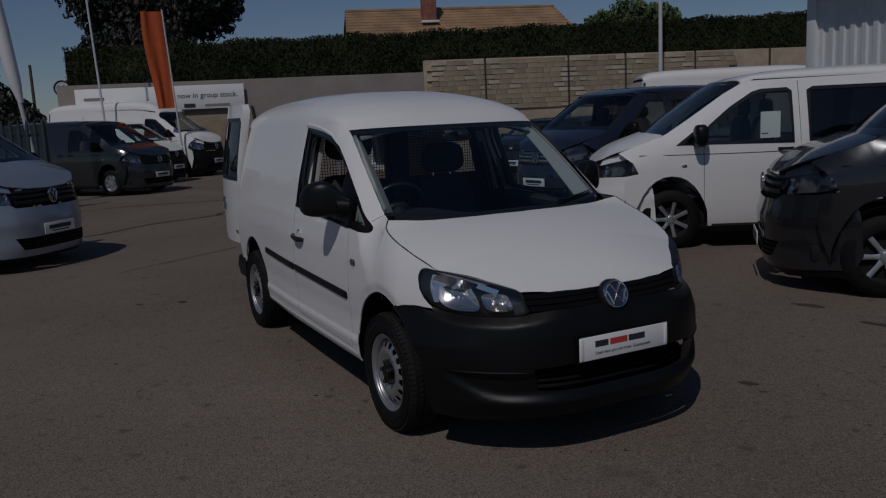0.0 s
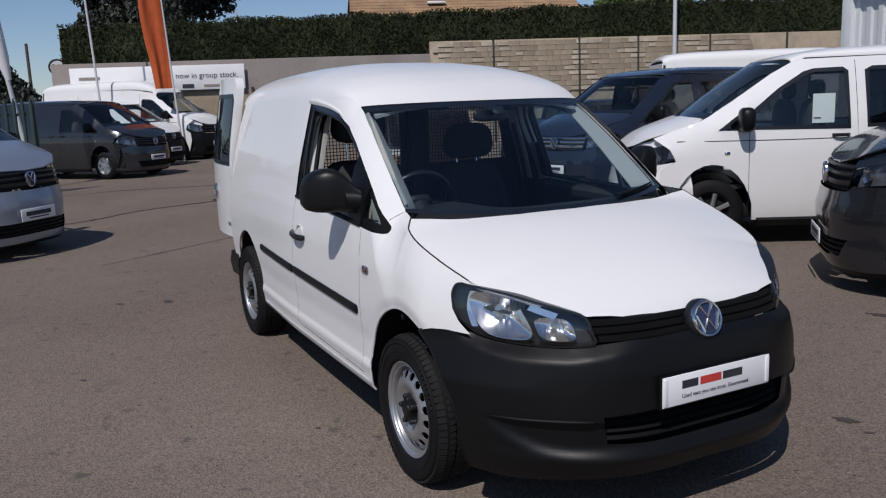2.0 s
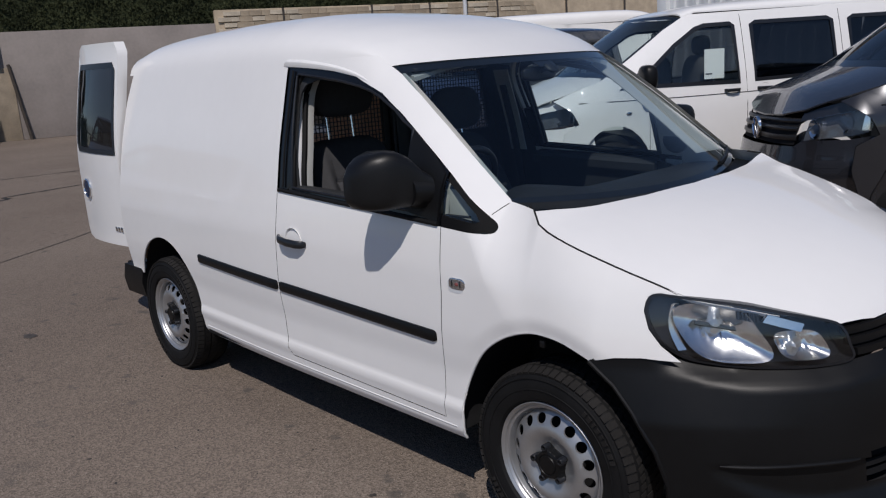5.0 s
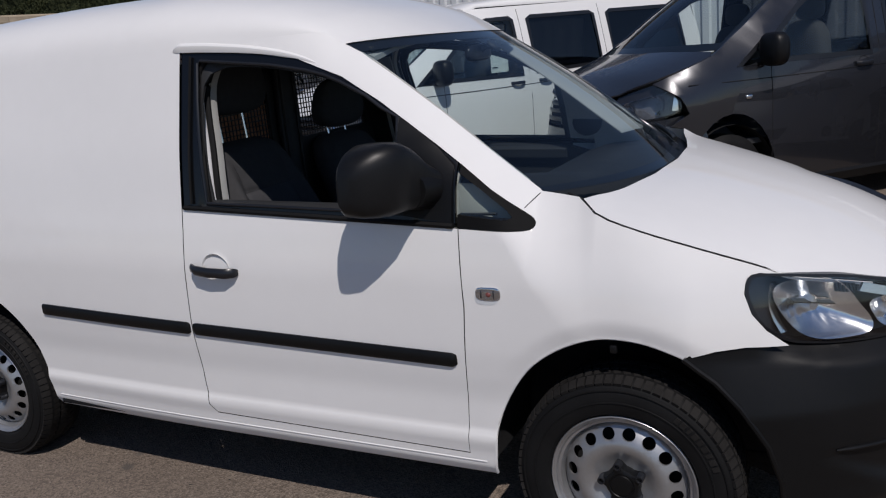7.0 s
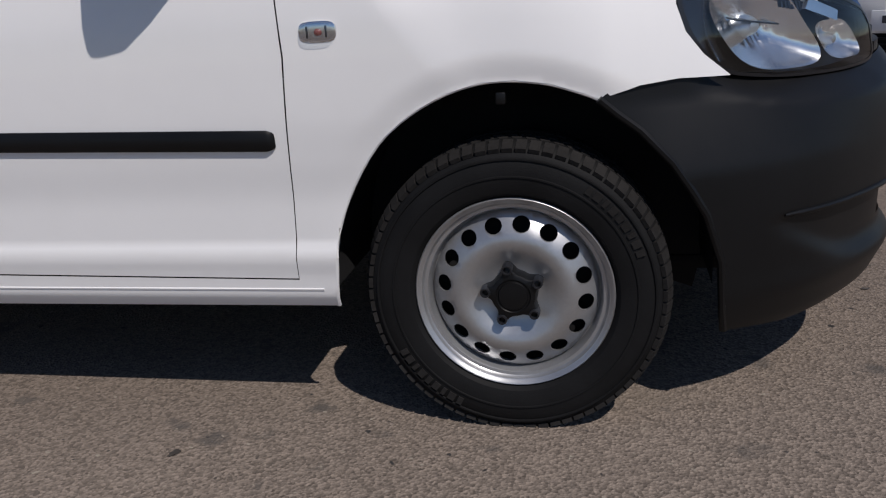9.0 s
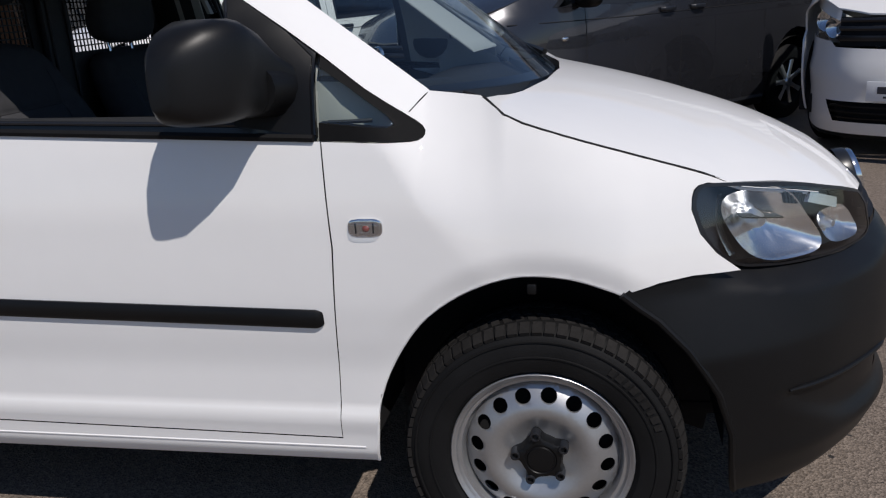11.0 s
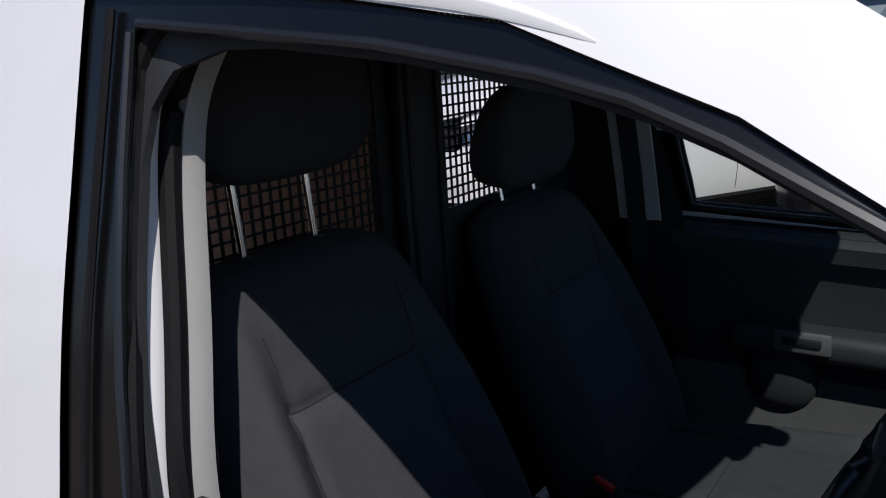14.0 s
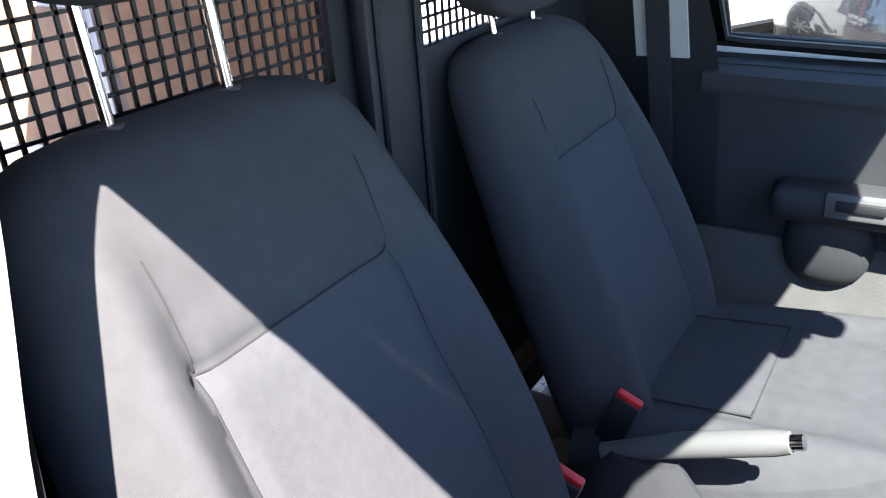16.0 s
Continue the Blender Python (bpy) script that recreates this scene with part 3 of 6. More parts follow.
def build_headlamp(side):
    def put(name, geo, mat, parent, label="", sharp=38):
        return part(name, geo if side < 0 else flip_y(geo), mat, parent, label, sharp)
    outline = smooth_path(HEAD, True, 4)

    def glass_out(z):
        return 0.002 - 0.031 * max(0, 1 - (z - 0.69) / 0.09) ** 1.3

    def sunk(u):
        return 0.070 * min(1, max(0.25, (u + 0.725) / 0.10))
    floor_line = inset(outline, 0.006)
    lamp = put("headlight", sheet(floor_line, lambda u, z: nose(u, z, -sunk(u)), 0.03), GLOSS_BLACK, van, "clear headlamp with chrome reflectors in a black bowl")
    n = len(outline)
    put("bowl_wall", ([Vector(nose(u, z, glass_out(z) - 0.002)) for u, z in outline] + [Vector(nose(u, z, -sunk(u))) for u, z in floor_line], [(k, (k + 1) % n, n + (k + 1) % n, n + k) for k in range(n)]), GLOSS_BLACK, lamp)
    put("bezel", sheet(outline, lambda u, z: nose(u, z, glass_out(z)), 0.03, [inset(outline, 0.007)], 0, edge=0.012), GLOSS_BLACK, lamp)
    put("lens", sheet(inset(outline, 0.004), lambda u, z: nose(u, z, glass_out(z) - 0.001), 0.03, (), 0, edge=0.02), LENS, lamp)

    def bowl(cu, cz, au, az, rim, deep, skew=0.0, flutes=9):
        """A round mirror bowl with shallow upright flutes."""
        def f(a, b):
            t = 2 * math.pi * a
            c, sn = math.cos(t), math.sin(t)
            p = 3.4
            q = b / (abs(c) ** p + abs(sn) ** p) ** (1 / p)
            u, z = cu + au * q * c + skew * q * sn, cz + az * q * sn
            return nose(u, z, -rim - deep * (1 - b * b) - 0.0016 * math.sin(flutes * math.pi * (u - cu) / au) * (1 - b ** 4))
        return grid(41, 13, f)
    put("reflector", bowl(-0.596, 0.790, 0.074, 0.079, 0.014, 0.046, -0.026), MIRROR_BOWL, lamp, "round chrome reflector", 60)
    put("reflector", bowl(-0.450, 0.753, 0.050, 0.039, 0.020, 0.034, -0.006, 7), MIRROR_BOWL, lamp, "small round chrome reflector", 60)
    put("light_strip", shell(grid(4, 16, lambda a, b: nose(-0.668 + 0.015 * a - 0.022 * math.sin(math.pi * (0.15 + 0.6 * b)), 0.738 + 0.128 * b, -0.018 - 0.010 * a)), 0.008, (-0.5, 0.6, 0)), MIRROR_BOWL, lamp)
    put("shade_blade", shell(grid(10, 3, lambda a, b: nose(-0.640 + 0.075 * a, 0.812 - 0.016 * a + 0.004 * b, -0.024 - 0.020 * b)), 0.003, (0, 0, -1)), GLOSS_BLACK, lamp)
    put("indicator", shell(grid(8, 3, lambda a, b: nose(-0.515 + 0.070 * a + 0.012 * b, 0.818 - 0.030 * a + 0.020 * b, -0.014)), 0.008, (-1, 0.3, 0)), MIRROR_BOWL, lamp)
    for k in range(6):
        put("fin", shell(grid(2, 3, lambda a, b: nose(-0.560 + 0.007 * k + 0.004 * a, 0.826 + 0.024 * b - 0.002 * k, -0.016)), 0.006, (-1, 0.3, 0)), GLOSS_BLACK, lamp)
    for u, z, r in ((-0.605, 0.795, 0.022), (-0.457, 0.752, 0.016)):
        p, q = Vector(nose(u, z, -0.066)), Vector(nose(u, z, 0.0))
        m = Matrix.Translation(p) @ Vector((0, -1, 0)).rotation_difference((q - p).normalized()).to_matrix().to_4x4()
        put("bulb", moved(lathe([(0, 0.040), (r * 0.5, 0.038), (r * 0.8, 0.028), (r, 0.012), (r, 0)], 16), m), STEEL, lamp)


for s in (-1, 1):
    build_headlamp(s)


def build_windscreen():
    def f(u, v, out=0.0):
        c = math.sin(math.pi * (u - 0.5))
        y0 = c * 0.715
        x0, z0 = -0.225 + 0.222 * (1 - abs(c) ** (1.6 + 0.5 * (1 - v) ** 5)), 1.100 - 0.030 * (1 - c * c)
        x1 = -0.859 + 0.140 * (1 - c * c)
        z1 = 1.554 + (roof_mid(-0.719) - 1.556) * ((1 - c * c) * (1 - v ** 6) + v ** 6 * (1 - abs(c) ** 3.333) ** 0.6)
        y1 = c * (0.652 - 0.30 * (z1 - 1.554))
        bulge = 0.030 * math.sin(math.pi * v) * (1 - c * c)
        return x0 + (x1 - x0) * v + bulge * 0.6 + out * 0.6, y0 + (y1 - y0) * v, z0 + (z1 - z0) * v + bulge * 0.8 + out * 0.8
    ws = part("windscreen", grid(33, 17, f), SCREEN, van, "raked clear windscreen")
    ring = [(0, 0), (1, 0), (1, 1), (0, 1)]
    hole = [(0.045, 0.035), (0.955, 0.035), (0.955, 0.945), (0.045, 0.945)]
    part("black_border", sheet(ring, lambda u, v: f(u, v, -0.004), 0.08, [hole], 0, edge=0.04), GLOSS_BLACK, ws)
    part("sensor_cover", sheet([(0.47, 0.945), (0.53, 0.945), (0.525, 0.90), (0.475, 0.90)], lambda u, v: f(u, v, -0.008), 0.05, edge=0.04), GLOSS_BLACK, ws)
    mm = pose(-0.700, 0.0, 1.487)
    mirror = part("interior_mirror", moved(ball((0, 0, 0), (0.018, 0.105, 0.030), 3.2), mm), GLOSS_BLACK, van, "dark interior mirror")
    part("stalk", tube([(-0.695, 0, 1.495), (-0.668, 0.004, 1.506), (-0.646, 0.008, 1.505)], [0.016, 0.010, 0.012], 10), DASH, mirror)
    part("mount", moved(ball((0, 0, 0), (0.030, 0.032, 0.012), 2.4), pose(-0.640, 0.008, 1.508, 0, 36, 0)), DASH, mirror, "dark round mirror mount on the glass")
    for a, b in (((-0.20, 0.30), (-0.13, 0.63)),):
        def w(t, lift):
            u = 0.5 + math.asin((a[1] + (b[1] - a[1]) * t) / 0.715) / math.pi
            p = Vector(f(u, 0.030 + 0.02 * t))
            return p + Vector((0.010, 0, 0.012 + lift))
        arm = part("wiper", tube([w(k / 8, 0) for k in range(9)], [0.009 - 0.0006 * k for k in range(9)], 6), BLACK_PLASTIC, van)
        part("blade", tube([w(0.15 + k / 9, -0.012) for k in range(9)], 0.005, 5), RUBBER, arm)


build_windscreen()

# opening of the door's pane, and the black frame round it
PANE = [(-0.62, 1.062), (-0.632, 1.20), (-0.644, 1.334), (-0.696, 1.362), (-0.753, 1.401), (-0.793, 1.421), (-0.847, 1.448), (-0.905, 1.472), (-0.967, 1.489), (-1.105, 1.515), (-1.272, 1.535), (-1.396, 1.549),
        (-1.407, 1.541), (-1.402, 1.42), (-1.391, 1.32), (-1.377, 1.22), (-1.364, 1.15), (-1.354, 1.092), (-1.10, 1.082), (-0.85, 1.072)]
# inner edge of the door's own frame, behind the glass run
INNER_PANE = [(-0.640, 1.070), (-0.652, 1.20), (-0.662, 1.326), (-0.753, 1.385), (-0.847, 1.432), (-0.905, 1.455), (-0.967, 1.473), (-1.105, 1.500), (-1.25, 1.518), (-1.32, 1.520), (-1.366, 1.504), (-1.392, 1.470), (-1.399, 1.42), (-1.389, 1.32), (-1.375, 1.22),
              (-1.362, 1.15), (-1.352, 1.096), (-1.10, 1.086), (-0.85, 1.076)]
QUARTER = [(-0.463, 1.188), (-0.444, 1.150), (-0.440, 1.060), (-0.30, 1.042), (-0.283, 1.048), (-0.300, 1.068), (-0.38, 1.128)]


def build_door(side):
    def put(name, geo, mat, parent, label=""):
        return part(name, geo if side < 0 else flip_y(geo), mat, parent, label)
    low = [(-0.436, 1.026)] + DOOR_LOW + [(-1.461, 1.077)]
    skin = inset(low, 0.0035)
    door = put("front_door", sheet(skin, on_side, 0.02, (), edge=0.012, smooth=True), WHITE, van, "white front door with its window lowered" if side < 0 else "white front door")
    top = [p for p in WINDOW_TOP if p[0] < -0.46] + [(-0.447, 1.203), (-0.447, 1.030), (-1.460, 1.081)]
    put("window_frame", sheet(inset(top, 0.003), lambda x, z: on_side(x, z, -0.006), 0.04, [PANE], 0.012, edge=0.025), SATIN_BLACK, door, "gloss black window frame")
    # rubber channels round the opening and the waist seal
    ch = PANE
    put("window_seal", tube([Vector(on_side(x, z, -0.004)) for x, z in ch + ch[:1]], 0.0055, 8, False), GLOSS_BLACK, door)
    n = len(PANE)

    def inner(x):
        return -0.042 + 0.018 * min(1, max(0, (-1.32 - x) / 0.05))
    put("glass_run", ([Vector(on_side(x, z, -0.012)) for x, z in PANE] + [Vector(on_side(x, z, inner(x))) for x, z in PANE], [(k, (k + 1) % n, n + (k + 1) % n, n + k) for k in range(n)]), DARK, door, "dark felt glass run")
    put("inner_frame", sheet(inset(PANE, -0.006), lambda x, z: on_side(x, z, inner(x)), 0.04, [INNER_PANE], 0.010, edge=0.02), CARD, door, "dark plastic inner window frame")
    put("waist_seal", tube([Vector(on_side(-0.45 - 1.0 * k / 10, 1.030 + 0.049 * k / 10, 0.002)) for k in range(11)], 0.009, 6), RUBBER, door)
    put("rear_channel", tube([Vector(on_side(x, z, 0.001)) for x, z in ((-1.420, 1.09), (-1.428, 1.25), (-1.432, 1.40), (-1.436, 1.565))], 0.0045, 6), RUBBER, door)
    # door card: upper ledge, panel, pocket
    card = [(-0.50, 0.40), (-1.40, 0.40), (-1.42, 0.70), (-1.40, 1.055), (-0.62, 1.035), (-0.50, 1.0)]
    put("door_card", sheet(card, lambda x, z: (x, -side_w(x, z) + 0.085 + 0.02 * math.sin((z - 0.4) * 4), z), 0.08, (), 0.02, (0, -1, 0)), CARD, door, "dark plastic door card")
    put("ledge", loft([[(x, -side_w(x, 1.05) + dy, z + dz + 0.026 * (-0.6 - x) - (0.034 if side > 0 else 0)) for dy, dz in ((0.012, -0.02), (0.012, 0.004), (0.03, 0.012), (0.09, 0.008), (0.115, -0.012), (0.11, -0.05))] for x, z in
                       [(-0.62 - 0.76 * k / 8, 1.062) for k in range(9)]]), CARD, door)
    if side > 0:
        put("pane", sheet(PANE, lambda x, z: on_side(x, z, -0.02), 0.1), GLASS, door)
        put("arm_rest", rbox((-0.95, -0.72, 0.80), (0.55, 0.10, 0.07), 0.025, 3), CARD, door)
        put("lower_card", sheet([(-0.56, 0.42), (-1.36, 0.42), (-1.38, 0.70), (-0.52, 0.70)], lambda x, z: (x, -side_w(x, z) + 0.118, z), 0.1, (), 0.012), LIGHT_CARD, door, "light grey lower door panel")
        put("pull_cup", ball((-1.115, -0.742, 0.705), (0.085, 0.035, 0.088), 2.4), CARD, door, "dark rounded pull cup")
        bezel = put("handle_bezel", rbox((-1.06, -0.668, 0.815), (0.125, 0.014, 0.050), 0.006), BRAKE_GREY, door, "grey plastic handle bezel")
        put("handle_pull", rbox((-1.06, -0.660, 0.818), (0.085, 0.008, 0.020), 0.003), DASH, bezel)
    # outer handle with its round recess
    m = Matrix.Translation(on_side(-1.325, 0.872, -0.004))
    put("handle_recess", moved(lathe([(0, -0.012), (0.035, -0.010), (0.055, 0.0), (0.060, 0.006)], 28), m), WHITE, door)
    put("door_handle", loft([[(x, -side_w(x, 0.875) - o + a * math.cos(t), zz + b * math.sin(t)) for t in [2 * math.pi * k / 10 for k in range(10)]]
                             for x, o, zz, a, b in ((-1.424, 0.004, 0.884, 0.004, 0.011), (-1.417, 0.014, 0.883, 0.011, 0.016), (-1.39, 0.029, 0.880, 0.011, 0.017), (-1.33, 0.035, 0.876, 0.010, 0.017),
                                                   (-1.268, 0.029, 0.873, 0.011, 0.017), (-1.241, 0.015, 0.872, 0.011, 0.016), (-1.232, 0.004, 0.872, 0.004, 0.011))]), GLOSS_BLACK, door, "black pull handle")
    # rubbing strips
    def strip(x0, x1, z0, z1):
        rings = []
        for k in range(19):
            t = (0, 0.004, 0.009, 0.017, 0.1, 0.2, 0.3, 0.4, 0.5, 0.55, 0.6, 0.7, 0.8, 0.9, 0.95, 0.983, 0.991, 0.996, 1)[k]
            x = x0 + (x1 - x0) * t
            z = z0 + (z1 - z0) * t
            e = min(1, min(t, 1 - t) * 60) ** 0.5
            rings.append([(x, -side_w(x, z) - o * e, z + h * (0.6 + 0.4 * e)) for o, h in ((-0.005, -0.021), (0.006, -0.021), (0.011, -0.013), (0.011, 0.013), (0.006, 0.021), (-0.005, 0.021))])
        return loft(rings)
    put("rubbing_strip", strip(-0.462, -1.466, 0.638, 0.664), BLACK_PLASTIC, door, "black rubbing strip")
    put("rubbing_strip", strip(-1.476, -2.250, 0.664, 0.682), BLACK_PLASTIC, van, "black rubbing strip")
    # fixed quarter window
    q = [p for p in WINDOW_TOP if p[0] > -0.44] + [(-0.223, 1.024), (-0.227, 1.017), (-0.236, 1.013), (-0.25, 1.012), (-0.441, 1.022), (-0.441, 1.198)]
    frame_ob = put("quarter_window", sheet(inset(q, 0.002), lambda x, z: on_side(x, z, -0.004), 0.03, [QUARTER], 0.03, edge=0.02), MATT_BLACK, van, "black framed quarter window")
    put("pane", sheet(QUARTER, lambda x, z: on_side(x, z, -0.010), 0.05), GLASS, frame_ob)
    put("inner_trim", sheet([(-0.50, 1.01), (-0.24, 0.99), (-0.26, 1.06), (-0.40, 1.135), (-0.50, 1.145)], lambda x, z: on_side(x, z, -0.035 - 0.25 * (1.15 - z)), 0.05, (), 0.006), TRIM_GREY, frame_ob, "light grey inner trim")
    put("clip", tube([Vector(on_side(x, 1.058, -0.022)) for x in (-0.425, -0.38, -0.33)], 0.005, 6), DASH, frame_ob)
    # mirror
    c = Vector((-0.625, -0.945, 1.182))
    rings = []
    for k, (dy, hx, hz, dz, dx) in enumerate(((0.130, 0.060, 0.060, -0.050, 0.085), (0.105, 0.066, 0.070, -0.036, 0.060), (0.070, 0.086, 0.090, -0.010, 0.025), (0.035, 0.096, 0.100, 0.0, 0.006), (-0.01, 0.096, 0.101, 0.0, -0.003),
                                              (-0.05, 0.078, 0.092, -0.006, -0.019), (-0.080, 0.055, 0.074, -0.014, -0.032), (-0.098, 0.028, 0.044, -0.020, -0.044))):
        ring = []
        for i in range(24):
            t = 2 * math.pi * i / 24
            px, pz = math.copysign(abs(math.cos(t)) ** 0.52, math.cos(t)), math.copysign(abs(math.sin(t)) ** 0.52, math.sin(t))
            ring.append((c.x + dx + hx * px * (0.95 if px > 0 else 0.75), c.y + dy, c.z + dz + hz * pz))
        rings.append(ring)
    mirror = put("door_mirror", loft(rings), MIRROR_SHELL, door, "black plastic door mirror")
    put("mirror_arm", loft([[(x + a * math.cos(t), y, z + b * math.sin(t)) for t in [2 * math.pi * k / 14 for k in range(14)]] for x, y, z, a, b in
                            ((-0.53, -0.77, 1.130, 0.070, 0.062), (-0.535, -0.80, 1.130, 0.066, 0.060), (-0.545, -0.835, 1.133, 0.060, 0.056), (-0.56, -0.88, 1.140, 0.055, 0.054))]), BLACK_PLASTIC, mirror)
    put("mirror_glass", rbox((-0.692, -0.948, 1.180), (0.006, 0.11, 0.13), 0.003), CHROME, mirror)
    sail = [(-0.625, 1.06), (-0.455, 1.035), (-0.455, 1.192), (-0.51, 1.245), (-0.635, 1.335)]
    put("mirror_sail", sheet(sail, lambda x, z: on_side(x, z, 0.002), 0.06, (), 0.02), BLACK_PLASTIC, mirror)
    # side repeater on the wing
    yr = -side_w(-0.349, 0.843)
    rep = put("side_repeater", ball((-0.349, yr - 0.003, 0.843), (0.035, 0.011, 0.018), 3.4), LENS, van, "clear side repeater lamp")
    put("repeater_bulb", ball((-0.347, yr - 0.004, 0.842), (0.008, 0.005, 0.007), 2), AMBER, rep)
    put("repeater_base", ball((-0.349, yr, 0.843), (0.038, 0.004, 0.020), 3.6), CHROME, rep)
    for dx in (-0.020, 0.018):
        put("repeater_rib", rbox((-0.349 + dx, yr - 0.004, 0.843), (0.003, 0.005, 0.022), 0.001), GLOSS_BLACK, rep)
    # drip rail above the window
    rail = smooth_path([(-1.515, 1.580), (-1.47, 1.577), (-1.364, 1.570), (-1.182, 1.553), (-1.033, 1.530), (-0.93, 1.503)], False, 5)
    rings = []
    for k, (x, z) in enumerate(rail):
        e = max(0.008, min(1, k / 4) * min(1, (len(rail) - 1 - k) / 15)) ** 0.6
        rings.append([(x, -side_w(x, z + h) - o * e, z + h) for o, h in ((-0.004, 0.004), (0.003, 0.004), (0.013, 0.004 + 0.019 * e), (0.013, 0.004 + 0.022 * e), (0.006, 0.004 + 0.028 * e), (-0.004, 0.004 + 0.032 * e))])
    put("drip_rail", loft(rings), WHITE, van, "white gutter lip above the door")


for s in (-1, 1):
    build_door(s)


def build_wheel(x, side):
    m = Matrix.Translation((x, -0.755 if side < 0 else 0.755, 0.301))
    if side > 0:
        m = m @ pose(0, 0, 0, 0, 0, 180)

    def put(name, geo, mat, parent, label=""):
        return part(name, moved(geo, m), mat, parent, label, 30)

    def loaded(geo):
        """The tyre stands flat on the ground and bulges a little there."""
        return [Vector((p[0], p[1] * (1 + 0.025 * max(0, (-0.17 - p[2]) / 0.13)), max(p[2], -0.2995))) for p in geo[0]], geo[1]
    R = 0.3155
    tyre_p = [(0.205, 0.088), (0.215, 0.100), (0.235, 0.106), (0.262, 0.106), (0.288, 0.100), (0.302, 0.090), (R - 0.004, 0.078), (R, 0.06), (R, 0.036), (R - 0.007, 0.034), (R - 0.007, 0.026), (R, 0.024), (R, -0.024), (R - 0.007, -0.026), (R - 0.007, -0.034), (R, -0.036), (R, -0.06),
              (0.305, -0.085), (0.26, -0.10), (0.205, -0.085)]
    wheel = part("wheel", moved(loaded(lathe(tyre_p, 72)), m), RUBBER, van, "black tyre on a silver steel wheel", 30)
    lugs = []
    for k in range(72):
        for y, wide, long, skew, shift, drop in ((-0.082, 0.034, 0.021, 22, 0.0, 0.0095), (-0.044, 0.026, 0.019, 0, 0.5, 0.0032), (-0.008, 0.030, 0.020, 0, 0.0, 0.0032), (0.030, 0.026, 0.019, 0, 0.5, 0.0032)):
            lug = moved(rbox((0, 0, 0), (long, wide, 0.009), 0, 1), Matrix.Translation((0, y, R - drop)) @ pose(0, 0, 0, skew, 0, 14 if skew == 0 else 0))
            lugs.append(moved(lug, Matrix.Rotation(2 * math.pi * (k + shift) / 72, 4, "Y")))
    put("tread", loaded(join(*lugs)), TREAD, wheel)
    if side < 0:
        for a0 in (0.62, 3.62):
            for k in range(9):
                letter = rbox((0, -0.1065, 0.268), ((0.012, 0.016, 0.009, 0.015)[k % 4], 0.004, 0.017), 0, 1)
                put("raised_mark", loaded(moved(letter, Matrix.Rotation(a0 + 0.075 * k, 4, "Y"))), TREAD, wheel)
    for r, h in ((0.246, 0.1072), (0.280, 0.1035)):
        put("tyre_ring", loaded(lathe([(r, h - 0.004), (r + 0.002, h + 0.0012), (r + 0.005, h + 0.0012), (r + 0.007, h - 0.004)], 72)), RUBBER, wheel)
    rim_p = [(0.166, 0.050), (0.1745, 0.052), (0.1775, 0.060), (0.179, 0.074), (0.1815, 0.0785), (0.188, 0.0795), (0.1905, 0.082), (0.193, 0.0875), (0.1965, 0.0895), (0.199, 0.0930), (0.2025, 0.0950), (0.2050, 0.0925), (0.2045, 0.085), (0.201, 0.078)]
    put("rim", lathe(rim_p, 56), WHEEL_PAINT, wheel, "silver painted steel rim")
    # pressed disc with a ring of oval holes
    n = 16
    holes = []
    for k in range(n):
        a = 2 * math.pi * (k + 0.5) / n + 0.06
        c, s = math.cos(a), math.sin(a)
        holes.append([(0.1465 * c + 0.0160 * math.cos(t) * c - 0.0185 * math.sin(t) * s, 0.1465 * s + 0.0160 * math.cos(t) * s + 0.0185 * math.sin(t) * c) for t in [2 * math.pi * i / 14 for i in range(14)]])
    dish = spline((0.0, 0.070), (0.055, 0.071), (0.070, 0.076), (0.090, 0.086), (0.105, 0.0925), (0.116, 0.0935), (0.126, 0.0900), (0.146, 0.0785), (0.160, 0.0685), (0.1715, 0.060))
    ring = [(0.1715 * math.cos(2 * math.pi * k / 48), 0.1715 * math.sin(2 * math.pi * k / 48)) for k in range(48)]
    part("wheel_disc", moved(sheet(ring, lambda a, b: (a, -dish(math.hypot(a, b)), b), 0.011, holes, 0.006, (0, 1, 0), 0.009), m), WHEEL_PAINT, wheel, "pressed silver disc with oval holes", 65)
    put("brake", lathe([(0, 0.02), (0.185, 0.02), (0.186, -0.08)], 32), DARK, wheel)
    # five-lobed black cap over the bolts
    ts = [2 * math.pi * k / 80 for k in range(80)]
    rings = [[((0.047 + 0.020 * abs(math.cos(2.5 * (t - 0.5))) ** 6) * g * math.cos(t), -h, (0.047 + 0.020 * abs(math.cos(2.5 * (t - 0.5))) ** 6) * g * math.sin(t)) for t in ts] for h, g in ((0.070, 1.04), (0.092, 1.0), (0.098, 0.95), (0.1005, 0.86))]
    rings += [[(r * math.cos(t), -h, r * math.sin(t)) for t in ts] for r, h in ((0.036, 0.1015), (0.034, 0.0990), (0.031, 0.0990), (0.029, 0.1025), (0.006, 0.1040))]
    cap = put("hub_cap", loft(rings), BLACK_PLASTIC, wheel, "black five-lobed plastic hub cap")
    for k in range(5):
        a = 2 * math.pi * k / 5 + 0.5
        mm = Matrix.Translation((0.0575 * math.cos(a), 0, 0.0575 * math.sin(a)))
        put("bolt_cover", moved(lathe([(0, 0.098), (0.0065, 0.098), (0.0075, 0.1055), (0.0100, 0.1055), (0.0112, 0.102), (0.0115, 0.08)], 14), mm), GLOSS_BLACK, cap)


for x in (0.0, -2.681):
    for s in (-1, 1):
        build_wheel(x, s)


